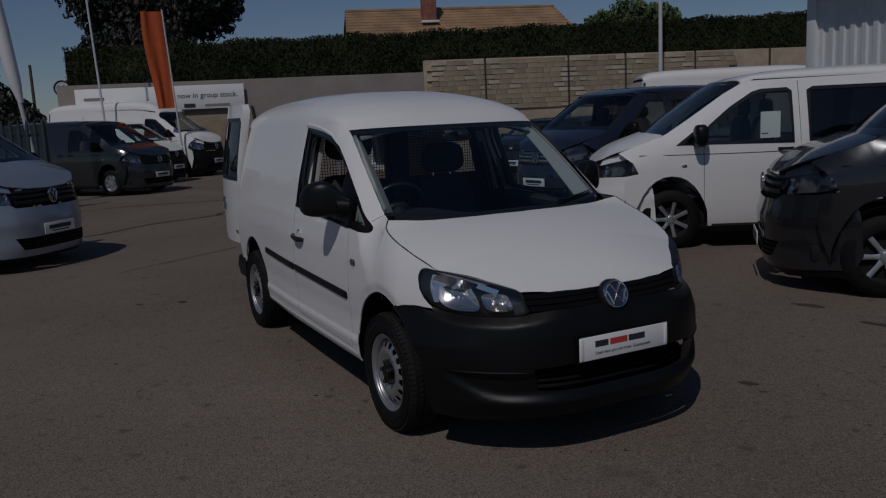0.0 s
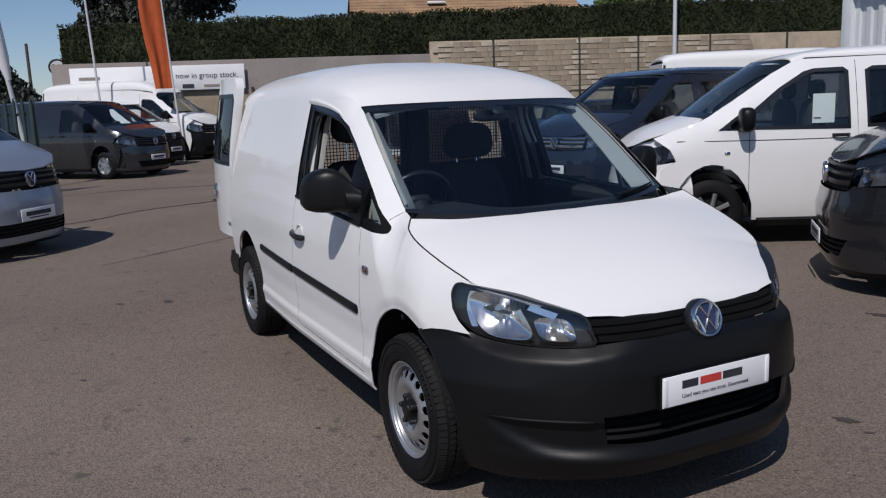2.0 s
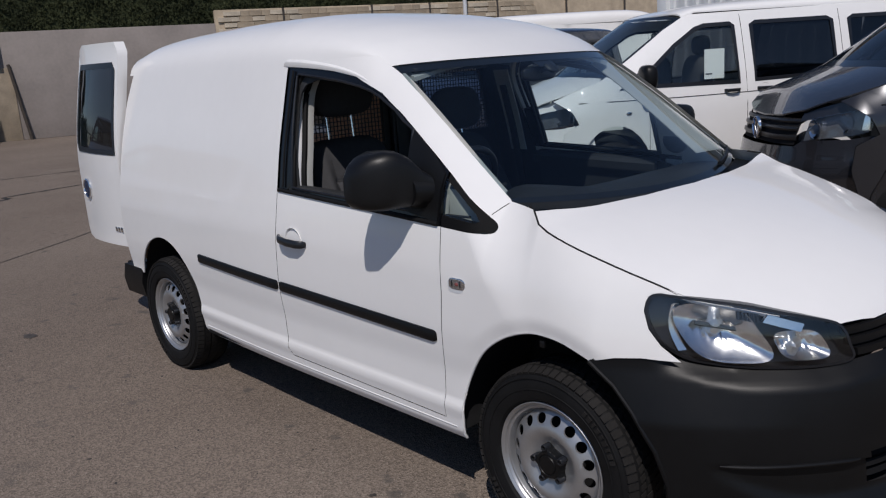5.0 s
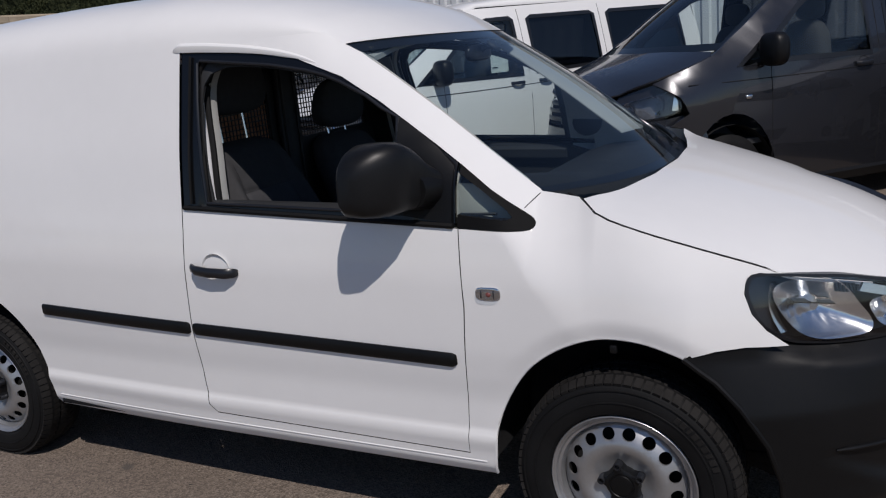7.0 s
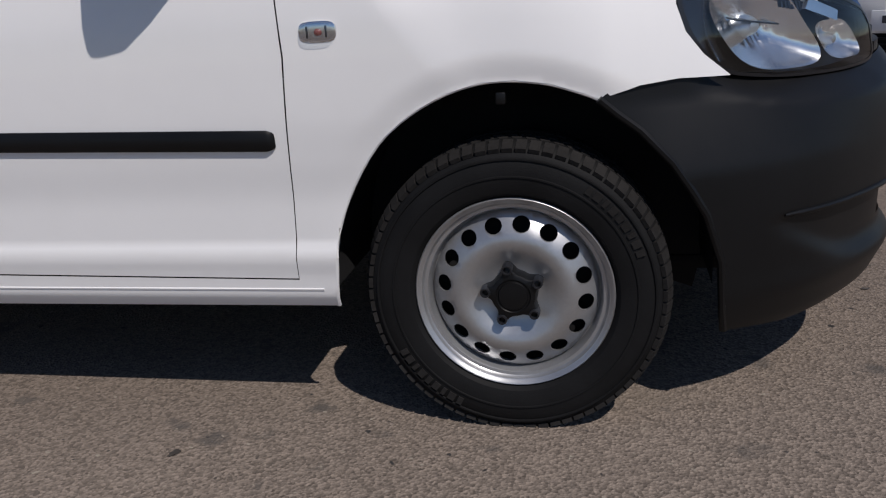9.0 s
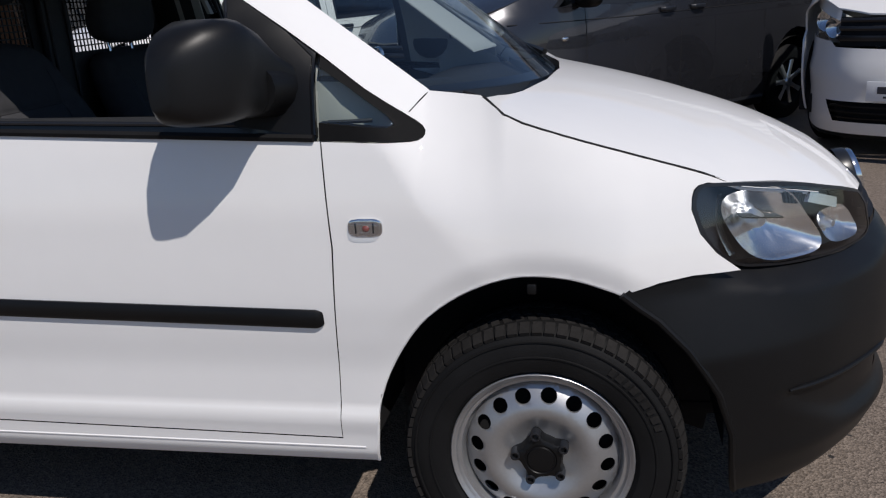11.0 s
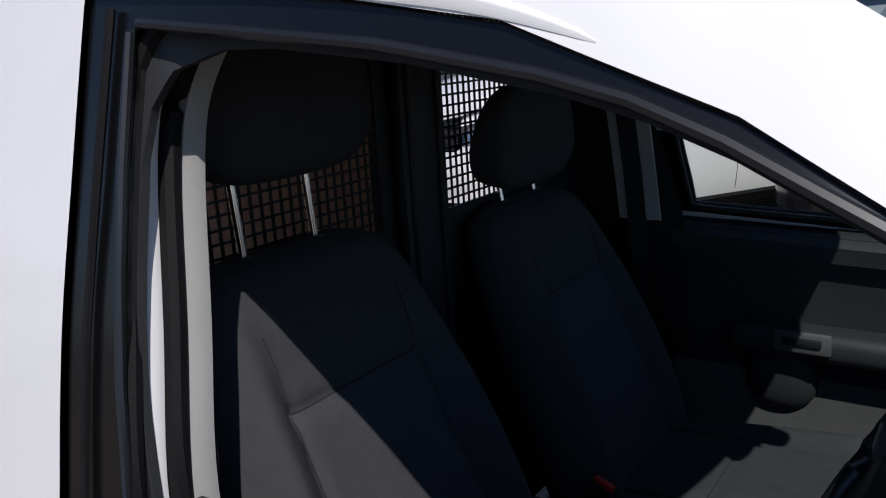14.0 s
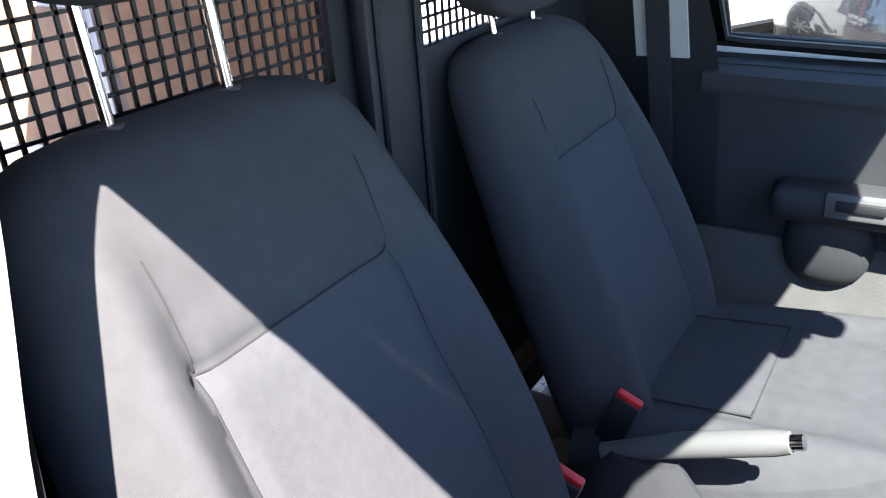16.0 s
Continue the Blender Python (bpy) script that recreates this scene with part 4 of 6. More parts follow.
def build_under():
    for cx in (0.0, -2.69):
        for s in (-1, 1):
            def rim_x(u):
                return cx + 0.398 * math.cos(math.pi * (1.04 * u - 0.02))
            g = grid(44, 4, lambda u, v: (rim_x(u), -(side_w(rim_x(u), 0.5) - 0.016) * (1 - v) - 0.49 * v, 0.32 + 0.428 * math.sin(math.pi * (1.04 * u - 0.02))))
            g = shell(g, 0.006, (0, 0, 0.5))
            part("wheel_liner", g if s < 0 else flip_y(g), DARK, van)
            g = grid(25, 4, lambda u, v: (cx + 0.404 * v * math.cos(math.pi * (1.2 * u - 0.1)), -0.492 - 0.006 * math.sin(3 * math.pi * v), 0.32 + 0.434 * v * math.sin(math.pi * (1.2 * u - 0.1))))
            g = shell(g, 0.008, (0, 1, 0))
            part("liner_back", g if s < 0 else flip_y(g), DARK, van)
    part("liner_clip", rbox((-0.008, -0.845, 0.700), (0.020, 0.012, 0.024), 0.004), BLACK_PLASTIC, van, "small dark grey clip on the arch liner")
    part("floor_pan", rbox((-1.45, 0, 0.32), (3.9, 0.96, 0.10), 0.03), DARK, van)
    part("splash_tray", rbox((0.44, 0, 0.25), (0.52, 1.0, 0.04), 0.015), DARK, van)
    for s in (-1, 1):
        part("inner_sill", rbox((-1.345, 0.775 * s, 0.287), (1.86, 0.13, 0.02), 0.004), DARK, van)
    part("axle", tube([(-2.681, -0.66, 0.30), (-2.681, 0.66, 0.30)], 0.05, 10), DARK, van)
    part("rear_bumper", loft([[(-3.20 - 0.10 * a, y, z) for a, z in ((0, 0.34), (1.6, 0.34), (2.0, 0.42), (1.8, 0.50), (0, 0.51))] for y in (-0.78, -0.70, -0.4, 0.4, 0.70, 0.78)]), BLACK_PLASTIC, van, "black plastic rear bumper")
    for s in (-1, 1):
        g = loft([[(x, -0.82 + o, z) for o, z in ((0.0, 0.33), (-0.015, 0.42), (0.0, 0.50), (0.08, 0.50), (0.08, 0.33))] for x in (-3.07, -3.15, -3.25, -3.33)])
        part("bumper_corner", g if s < 0 else flip_y(g), BLACK_PLASTIC, van)


build_under()


def build_rear_door(side):
    """A rear door, swung open past a right angle."""
    hinge = Vector((-3.262, -0.79, 0))
    turn = Matrix.Translation(hinge) @ pose(0, 0, 0, 0, 0, -1.5)
    wd = 0.72

    def f(a, z, out=0.0):
        lean = spline((0.5, 0.0), (1.05, 0.0), (1.75, 0.10))
        return turn @ Vector((-a, 0.0 + lean(z) - out - 0.025 * math.sin(math.pi * min(1, max(0, a / wd))), z))

    def put(name, geo, mat, parent, label=""):
        return part(name, geo if side < 0 else flip_y(geo), mat, parent, label)
    outline = [(0.0, 0.60), (0.60, 0.59), (wd - 0.04, 0.61), (wd - 0.01, 0.66), (wd, 1.0), (wd - 0.02, 1.50), (wd - 0.05, 1.72), (wd - 0.09, 1.785), (wd - 0.16, 1.808), (0.05, 1.80), (0.02, 1.74)]
    win = [(0.045, 1.16), (0.645, 1.17), (0.67, 1.21), (0.645, 1.61), (0.61, 1.68), (0.085, 1.675), (0.06, 1.64)]
    door = put("rear_door", sheet(outline, f, 0.06, [win], 0.06, edge=0.03), WHITE, van, "white rear door swung open")
    frame_in = inset(win, 0.022)
    put("window_rim", sheet(inset(win, -0.012), lambda a, z: f(a, z, 0.004), 0.05, [frame_in], 0.012, edge=0.03), GLOSS_BLACK, door)
    put("pane", sheet(inset(win, 0.015), lambda a, z: f(a, z, 0.002), 0.1), SMOKED, door)
    if side > 0:
        put("door_lining", sheet([(0.05, 0.63), (0.67, 0.63), (0.67, 1.12), (0.05, 1.12)], lambda a, z: f(a, z, -0.066), 0.1, (), 0.006), PLY, door, "brown plywood door lining")
    if side < 0:
        m = Matrix.Translation(f(0.54, 0.925, 0.0)) @ pose(0, 0, 0, 0, 0, -1.5)
        badge = put("badge", moved(lathe([(0, 0.012), (0.05, 0.012), (0.055, 0.0)], 30), m), BADGE_BLUE, door, "round dark badge with a chrome ring")
        put("ring", moved(lathe([(0.052, 0.008), (0.056, 0.016), (0.063, 0.012), (0.064, 0.0)], 30), m), CHROME, badge)
        for k in range(3):
            put("writing_bar", moved(rbox((0, 0, 0), (0.026, 0.006, 0.03), 0.002), Matrix.Translation(f(0.08 + 0.035 * k, 0.70, 0.003))), CHROME, door)


for s in (-1, 1):
    build_rear_door(s)

# ---- inside the van ----
def build_cabin():
    part("cabin_floor", shell(grid(12, 8, lambda u, v: (-0.42 - 1.20 * u, -0.72 + 1.44 * v, 0.36 + 0.02 * math.sin(9 * u) * (1 - abs(2 * v - 1)))), 0.02, (0, 0, -1)), CARD, van, "dark rubber cabin floor")
    part("load_floor", rbox((-2.42, 0, 0.52), (1.66, 1.20, 0.03), 0.005), PLY, van, "plywood load floor")
    # head lining
    part("head_lining", shell(grid(13, 9, lambda u, v: (-0.79 - 0.83 * u, -0.60 + 1.2 * v, 1.545 + 0.14 * min(1, 2.6 * u) - 0.05 * abs(2 * v - 1) ** 3)), 0.015, (0, 0, 1)), TRIM_GREY, van, "light grey head lining")
    for y in (-0.33, 0.33):
        part("sun_visor", moved(rbox((0, 0, 0), (0.11, 0.40, 0.018), 0.008), pose(-0.855, y + (0.06 if y > 0 else -0.06), 1.545, 0, 14, 0)), CARD, van, "dark sun visor folded up")
    # dashboard: a swept profile
    prof = [(-0.04, 0.74), (-0.10, 1.01), (-0.25, 1.045), (-0.42, 1.040), (-0.50, 1.015), (-0.535, 0.97), (-0.52, 0.90), (-0.56, 0.86), (-0.56, 0.76), (-0.50, 0.745), (-0.40, 0.74)]
    rings = []
    for k in range(25):
        y = -0.74 + 1.48 * k / 24
        hood = math.exp(-((y + 0.40) / 0.20) ** 2)
        side = min(1, (0.76 - abs(y)) / 0.05)
        rings.append([(x - (0.05 * hood if x < -0.4 and z > 0.9 else 0) + 0.05 * (1 - side), y, z + (0.055 * hood if -0.5 < x < -0.2 and z > 1 else 0)) for x, z in prof])
    dash = part("dashboard", loft(rings), DASH_TOP, van, "black dashboard")
    part("centre_stack", rbox((-0.56, 0.03, 0.82), (0.10, 0.30, 0.34), 0.03, 3), DASH, dash)
    for y, z in ((-0.68, 0.92), (-0.06, 0.95), (0.10, 0.95), (0.66, 0.92)):
        part("vent", rbox((-0.565, y, z), (0.02, 0.12, 0.06), 0.008), GLOSS_BLACK, dash)
        part("vent_trim", tube([(-0.577, y - 0.058, z - 0.028), (-0.577, y + 0.058, z - 0.028), (-0.577, y + 0.058, z + 0.028), (-0.577, y - 0.058, z + 0.028), (-0.577, y - 0.058, z - 0.028)], 0.004, 6), CHROME, dash)
    part("glovebox", rbox((-0.565, 0.45, 0.74), (0.03, 0.42, 0.20), 0.015), DASH, dash)
    part("passenger_tray", rbox((-0.585, 0.45, 0.90), (0.06, 0.46, 0.03), 0.012), TRIM_GREY, dash)
    # steering wheel
    m = pose(-0.795, -0.40, 1.055, 0, 28, 0)
    wheel = part("steering_wheel", moved(tube([(0, 0.186 * math.cos(2 * math.pi * k / 36), 0.186 * math.sin(2 * math.pi * k / 36)) for k in range(37)], 0.0155, 10, False), m), GLOSS_BLACK, van, "black steering wheel")
    part("wheel_hub", moved(ball((0.02, 0, 0), (0.035, 0.075, 0.07), 3), m), DASH, wheel)
    for a, b in ((0.17, 0.0), (-0.17, 0.0), (0.0, -0.17)):
        part("spoke", moved(tube([(0.02, a * 0.3, b * 0.3), (0.005, a * 0.7, b * 0.7), (0, a * 1.05, b * 1.05)], [0.026, 0.02, 0.014], 8), m), DASH, wheel)
    part("column", moved(tube([(0.03, 0, 0), (0.30, 0, -0.02)], 0.06, 12), m), DASH, wheel)
    for s in (-1, 1):
        part("stalk", moved(tube([(0.07, 0.05 * s, 0.01), (0.06, 0.20 * s, 0.03)], [0.012, 0.009], 8), m), DASH, wheel)
    # bulkhead with two mesh windows
    bx = -1.62
    outline = [(-0.80, 0.40), (0.80, 0.40), (0.80, 1.05), (0.66, 1.62), (0.5, 1.70), (-0.5, 1.70), (-0.66, 1.62), (-0.80, 1.05)]
    wins = [[(-0.645, 1.195), (-0.10, 1.195), (-0.10, 1.58), (-0.58, 1.58)], [(0.085, 1.195), (0.645, 1.195), (0.58, 1.58), (0.09, 1.58)]]
    bulk = part("bulkhead", sheet(outline, lambda y, z: (bx, y, z), 0.15, wins, 0.02, (-1, 0, 0)), DASH, van, "dark steel bulkhead with mesh windows")
    part("bulkhead_post", rbox((bx + 0.015, 0.0, 1.02), (0.03, 0.13, 1.28), 0.012), DASH, bulk)
    for y in (-0.045, 0.045):
        part("post_bead", tube([(bx + 0.034, y, 0.45), (bx + 0.034, y, 1.60)], 0.006, 6), DASH, bulk)
    for k, (y0, y1) in enumerate(((-0.64, -0.105), (0.095, 0.64))):
        bars = []
        n = round((y1 - y0) / 0.0205)
        for i in range(n + 1):
            y = y0 + (y1 - y0) * i / n
            bars.append(rbox((bx - 0.008, y, 1.385), (0.0035, 0.0042, 0.40), 0))
        for i in range(19):
            bars.append(rbox((bx - 0.008, (y0 + y1) / 2, 1.195 + 0.0205 * i), (0.0035, y1 - y0, 0.0042), 0))
        part("mesh_guard", join(*bars), GLOSS_BLACK, bulk, "black welded wire mesh")
    # pillar trims beside the driver's door opening
    for s in (-1, 1):
        def put(name, geo, mat, label=""):
            return part(name, geo if s < 0 else flip_y(geo), mat, van, label)

        def ribbon(path, w, depth):
            return loft([[(x, y, z), (x + 0.002, y - 0.5 * w, z), (x - 0.001, y - w, z), (x - depth, y - w, z), (x - depth, y, z)] for x, y, z in path])
        pil = smooth_path([(-1.332, -0.738, 0.75), (-1.338, -0.732, 1.0), (-1.351, -0.723, 1.113), (-1.378, -0.684, 1.25), (-1.413, -0.637, 1.414), (-1.405, -0.615, 1.495), (-1.35, -0.60, 1.555), (-1.22, -0.59, 1.58)], False, 4)
        if s > 0:
            pil = pil[13:]
        put("pillar_trim", ribbon(pil, 0.029, 0.014), TRIM_GREY, "light grey pillar trim")
        put("door_seal", tube([Vector((x - 0.006, y - 0.041, z + 0.002)) for x, y, z in pil], 0.0115, 8), RUBBER, "black rubber door seal")
        put("pillar_paint", ribbon([(x - 0.008, y - 0.053, z + 0.004) for x, y, z in pil], 0.020, 0.012), WHITE, "white painted door opening")
        put("door_seal", tube([Vector((x - 0.012, y - 0.086, z + 0.008)) for x, y, z in pil], 0.010, 8), RUBBER, "black rubber door seal")
        put("side_lining", sheet([(-1.345, 0.45), (-1.62, 0.45), (-1.62, 1.55), (-1.416, 1.52), (-1.423, 1.414), (-1.387, 1.25), (-1.356, 1.113), (-1.347, 1.0)], lambda x, z: (x, -side_w(x, z) + 0.11, z), 0.1), DASH)
        if s > 0:
            put("pillar_panel", sheet([(-1.400, 1.068), (-1.505, 1.068), (-1.515, 1.50), (-1.415, 1.50)], lambda x, z: (x, -side_w(x, z) + 0.138, z), 0.06, (), 0.008, (0, -1, 0)), TRIM_GREY, "light grey upper pillar trim")
            put("belt", loft([[(x, -side_w(-1.44, z) + 0.148, z), (x - 0.046, -side_w(-1.44, z) + 0.148, z), (x - 0.046, -side_w(-1.44, z) + 0.144, z), (x, -side_w(-1.44, z) + 0.144, z)] for x, z in ((-1.425, 0.55), (-1.43, 0.9), (-1.435, 1.2), (-1.44, 1.42))]), SEAM, "black seat belt")
        # broad inner face of the screen pillar
        put("pillar_face", shell(grid(14, 5, lambda u, v: (-0.262 - 0.56 * u - (0.045 + 0.03 * (1 - u)) * v, -(0.698 - 0.064 * u) + (0.052 + 0.03 * (1 - u)) * v ** 0.8, edge_height(-0.262 - 0.56 * u) - 0.022 - 0.012 * v)), 0.006, (0, 0, -1)), TRIM_GREY, "light grey inner pillar trim")
        put("pillar_lining", shell(grid(16, 5, lambda u, v: on_side(-0.27 - 0.58 * u, edge_height(-0.27 - 0.58 * u) - 0.008 - 0.078 * v, -0.030 - 0.008 * math.sin(math.pi * v))), 0.008, (0, 1, 0)), TRIM_GREY, "light grey windscreen pillar trim")
    # inner trims of the mirror corners
        put("corner_trim", sheet([(-0.452, 1.045), (-0.64, 1.062), (-0.655, 1.325), (-0.80, 1.420), (-0.86, 1.450), (-0.85, 1.500), (-0.68, 1.395), (-0.452, 1.225)], lambda x, z: on_side(x, z, -0.042), 0.05, (), 0.006), TRIM_GREY, "light grey mirror corner trim")
    # load space
    def load_wall(s):
        g = sheet([(-1.66 if s < 0 else -2.26, 0.54)] + arch(-2.69, 0.32, 0.44, 0.45, 30, 150, 12) + [(-3.22, 0.54), (-3.22, 1.45), (-1.66 if s < 0 else -2.26, 1.45)], lambda x, z: (x, -side_w(x, z) + 0.06, z), 0.2, (), 0.012)
        part("load_lining", g if s < 0 else flip_y(g), PLY, van, "brown plywood load lining")
    load_wall(-1)
    load_wall(1)
    # handbrake, console and buckles
    part("centre_console", loft([[(x, -0.10, 0.40), (x, -0.085, z), (x, 0.085, z), (x, 0.10, 0.40)] for x, z in ((-0.62, 0.66), (-0.80, 0.56), (-1.0, 0.53), (-1.45, 0.52))]), DASH, van, "dark plastic centre console")
    hb = part("handbrake", tube([(-1.30, 0.02, 0.640), (-1.24, 0.02, 0.667), (-1.19, 0.02, 0.690), (-1.12, 0.02, 0.718), (-1.07, 0.02, 0.737), (-1.052, 0.02, 0.744)], [0.013, 0.016, 0.0185, 0.0185, 0.0175, 0.015], 16), BRAKE_GREY, van, "grey plastic handbrake lever")
    part("button", tube([(-1.052, 0.02, 0.744), (-1.036, 0.02, 0.750)], 0.0105, 12), CHROME, hb)
    part("gaiter", loft([[(-1.24 + a * math.cos(t), 0.02 + b * math.sin(t), z) for t in [2 * math.pi * k / 12 for k in range(12)]] for a, b, z in ((0.13, 0.07, 0.53), (0.09, 0.045, 0.60), (0.05, 0.028, 0.655))]), SEAM, hb)
    part("gear_lever", tube([(-0.72, 0.0, 0.62), (-0.73, 0.0, 0.78), (-0.73, 0, 0.83)], [0.014, 0.012, 0.024], 10), GLOSS_BLACK, van)
    for y, x, z in ((0.085, -1.303, 0.692), (-0.125, -1.308, 0.704)):
        b = part("belt_buckle", moved(rbox((0, 0, 0), (0.045, 0.022, 0.09), 0.006), pose(x, y, z - 0.04, 0, 22, 0)), DASH, van, "belt buckle with a red button")
        part("button", moved(rbox((0, 0, 0.047), (0.042, 0.014, 0.012), 0.003), pose(x, y, z - 0.04, 0, 22, 0)), RED, b)


build_cabin()


def build_seat(cy, name, label, low_by=0.0, back_by=0.0, cushion_up=0.0, rest_down=0.0, narrow=1.0):
    rake = spline((0.55, -1.29), (0.75, -1.345), (1.0, -1.440), (1.15, -1.503), (1.27, -1.548))
    broad = spline((0.55, 0.20), (0.65, 0.238), (0.80, 0.256), (0.92, 0.256), (1.05, 0.242), (1.15, 0.226), (1.21, 0.212), (1.24, 0.194), (1.258, 0.165), (1.268, 0.12))
    deep = spline((0.55, 0.06), (0.7, 0.075), (1.0, 0.070), (1.18, 0.064), (1.238, 0.052), (1.258, 0.034), (1.268, 0.012))
    top, low = 1.088, 0.60

    def half(z):
        return broad(z) * narrow

    def bolster(z):
        return 0.055 * max(0, 1 - ((z - 0.86) / 0.40) ** 2)

    def yw(z):
        return 0.137 - 0.01 * (z - 0.9) + 0.012 * max(0, 1 - ((z - 0.78) / 0.2) ** 2)

    def front(y, z, out=0.0):
        """The face of the backrest: bolsters, sewn grooves round the insert, soft creases above it."""
        a = half(z)
        out = out - 0.009 * math.exp(-((abs(y) - yw(z)) / 0.010) ** 2) * min(1, max(0, (1.16 - z) / 0.07))
        if abs(y) < yw(z) + 0.01:
            out -= 0.008 * math.exp(-((z - top) / 0.010) ** 2)
        r = min(1, abs(y) / a)
        ex = (1 - r ** 7) ** 0.35
        soft = 0.0012 * math.sin(37 * y + 11 * z) * math.sin(23 * z - 9 * y)
        return rake(z) + deep(z) * ex + bolster(z) * math.exp(-((r - 0.80) / 0.15) ** 2) * (1 - r ** 8) + out + soft * ex
    rings = []
    for k in range(71):
        z = 0.55 + 0.718 * (k / 70) ** 0.85
        a, d = half(z), deep(z)
        ring = []
        for i in range(112):
            t = 2 * math.pi * i / 112
            c, sn = math.cos(t), math.sin(t)
            y = a * math.copysign(abs(c) ** 0.8, c)
            if sn >= 0:
                x = front(y, z)
            else:
                x = rake(z) - 1.1 * d * (1 - min(1, abs(y) / a) ** 4) ** 0.4
            ring.append((x, cy + y, z))
        rings.append(ring)
    seat = part(name, loft(rings), FABRIC, van, label, 60)
    # insert panel and seams
    part("insert", grid(41, 60, lambda u, v: (front((2 * u - 1) * yw(low + (top - low) * v), low + (top - low) * v, 0.002), cy + (2 * u - 1) * yw(low + (top - low) * v), low + (top - low) * v)), FABRIC2, seat, "finer blue-grey cloth insert")
    part("seam", tube([(front((2 * k / 20 - 1) * yw(top), top, 0.002), cy + (2 * k / 20 - 1) * yw(top), top) for k in range(21)], 0.0013, 6), SEAM, seat)
    for e in (-1, 1):
        part("seam", tube([(front(e * yw(z), z, 0.002), cy + e * yw(z), z) for z in [0.62 + 0.465 * k / 30 for k in range(31)]], 0.0013, 6), SEAM, seat)
        part("seam", tube([(front(e * (yw(z) + 0.10 * (z - top) ** 1.5), z, 0.0015), cy + e * (yw(z) + 0.10 * (z - top) ** 1.5), z) for z in [top + 0.10 * k / 12 for k in range(13)]], 0.0008, 6), SEAM, seat)
    # cushion
    cush = []
    for k in range(32):
        t = k / 31
        x = -1.34 + 0.54 * t
        e = min(1, 8 * (1 - t)) ** 0.5 * min(1, 8 * t + 0.6) ** 0.5
        zt = 0.60 + 0.055 * t + cushion_up
        ring = []
        for i in range(48):
            a = 2 * math.pi * i / 48
            c, sn = math.cos(a), math.sin(a)
            wide = 0.258 * (0.93 + 0.07 * e) * (1 - 0.34 * t ** 5)
            y = wide * math.copysign(abs(c) ** 0.55, c)
            r = min(1, abs(y) / 0.258)
            if sn >= 0:
                groove = 0.006 * math.exp(-((abs(y) - 0.148) / 0.008) ** 2) * (t < 0.9)
                if abs(y) < 0.155:
                    groove += 0.006 * math.exp(-((x + 1.085) / 0.008) ** 2)
                z = zt - 0.09 + 0.09 * e * (1 - r ** 6) ** 0.4 + 0.022 * math.exp(-((r - 0.80) / 0.14) ** 2) * (1 - r ** 8) - groove
            else:
                z = zt - 0.16
            ring.append((x, cy + y, z))
        cush.append(ring)
    cushion = part("seat_cushion", loft(cush), FABRIC, seat, "dark cloth seat cushion", 60)
    for e in (-1, 1):
        part("seam", tube([(-1.31 + 0.225 * k / 12, cy + e * 0.148, 0.600 + cushion_up + 0.055 * (0.055 + 0.417 * k / 12)) for k in range(13)], 0.0016, 6), SEAM, cushion)
    part("seam", tube([(-1.085, cy - 0.148 + 0.296 * k / 10, 0.623 + cushion_up) for k in range(11)], 0.0016, 6), SEAM, cushion)
    part("seat_base", rbox((-1.07, cy, 0.45), (0.46, 0.44, 0.16), 0.03), DASH, seat)
    for e in (-1, 1):
        part("recliner_cover", rbox((-1.26, cy + e * 0.262, 0.57), (0.16, 0.03, 0.12), 0.012), DASH, seat)
    # head restraint on two chromed posts, thinner towards its top
    v, f = ball((0, 0, 0), (0.062, 0.168, 0.108), 3.6, 40, 24)
    for p in v:
        k = min(1, max(0, (p.z + 0.02) / 0.128))
        p.x *= 1 - 0.42 * k
        p.y *= 1 - 0.15 * k ** 1.5
    rest = part("head_restraint", moved((v, f), pose(-1.522, cy, 1.478 - rest_down, 0, 8, 0)), FABRIC, seat, "dark cloth head restraint", 60)
    for e in (-1, 1):
        part("post", tube([(-1.542, cy + e * 0.0705, 1.235), (-1.556, cy + e * 0.0705, 1.40 - rest_down)], 0.0062, 12), CHROME, rest, "chromed post")
        part("collar", tube([(-1.540, cy + e * 0.0705, 1.246), (-1.543, cy + e * 0.0705, 1.268)], [0.016, 0.012], 12), DASH, rest)
    seat.location = (-back_by, 0, -low_by)


build_seat(-0.404, "driver_seat", "dark cloth driver seat with side bolsters and a raised head restraint", 0.02, 0.018)
build_seat(0.337, "passenger_seat", "dark cloth passenger seat with its head restraint pushed down", 0.080, 0.045, 0.100, 0.075, narrow=0.95)

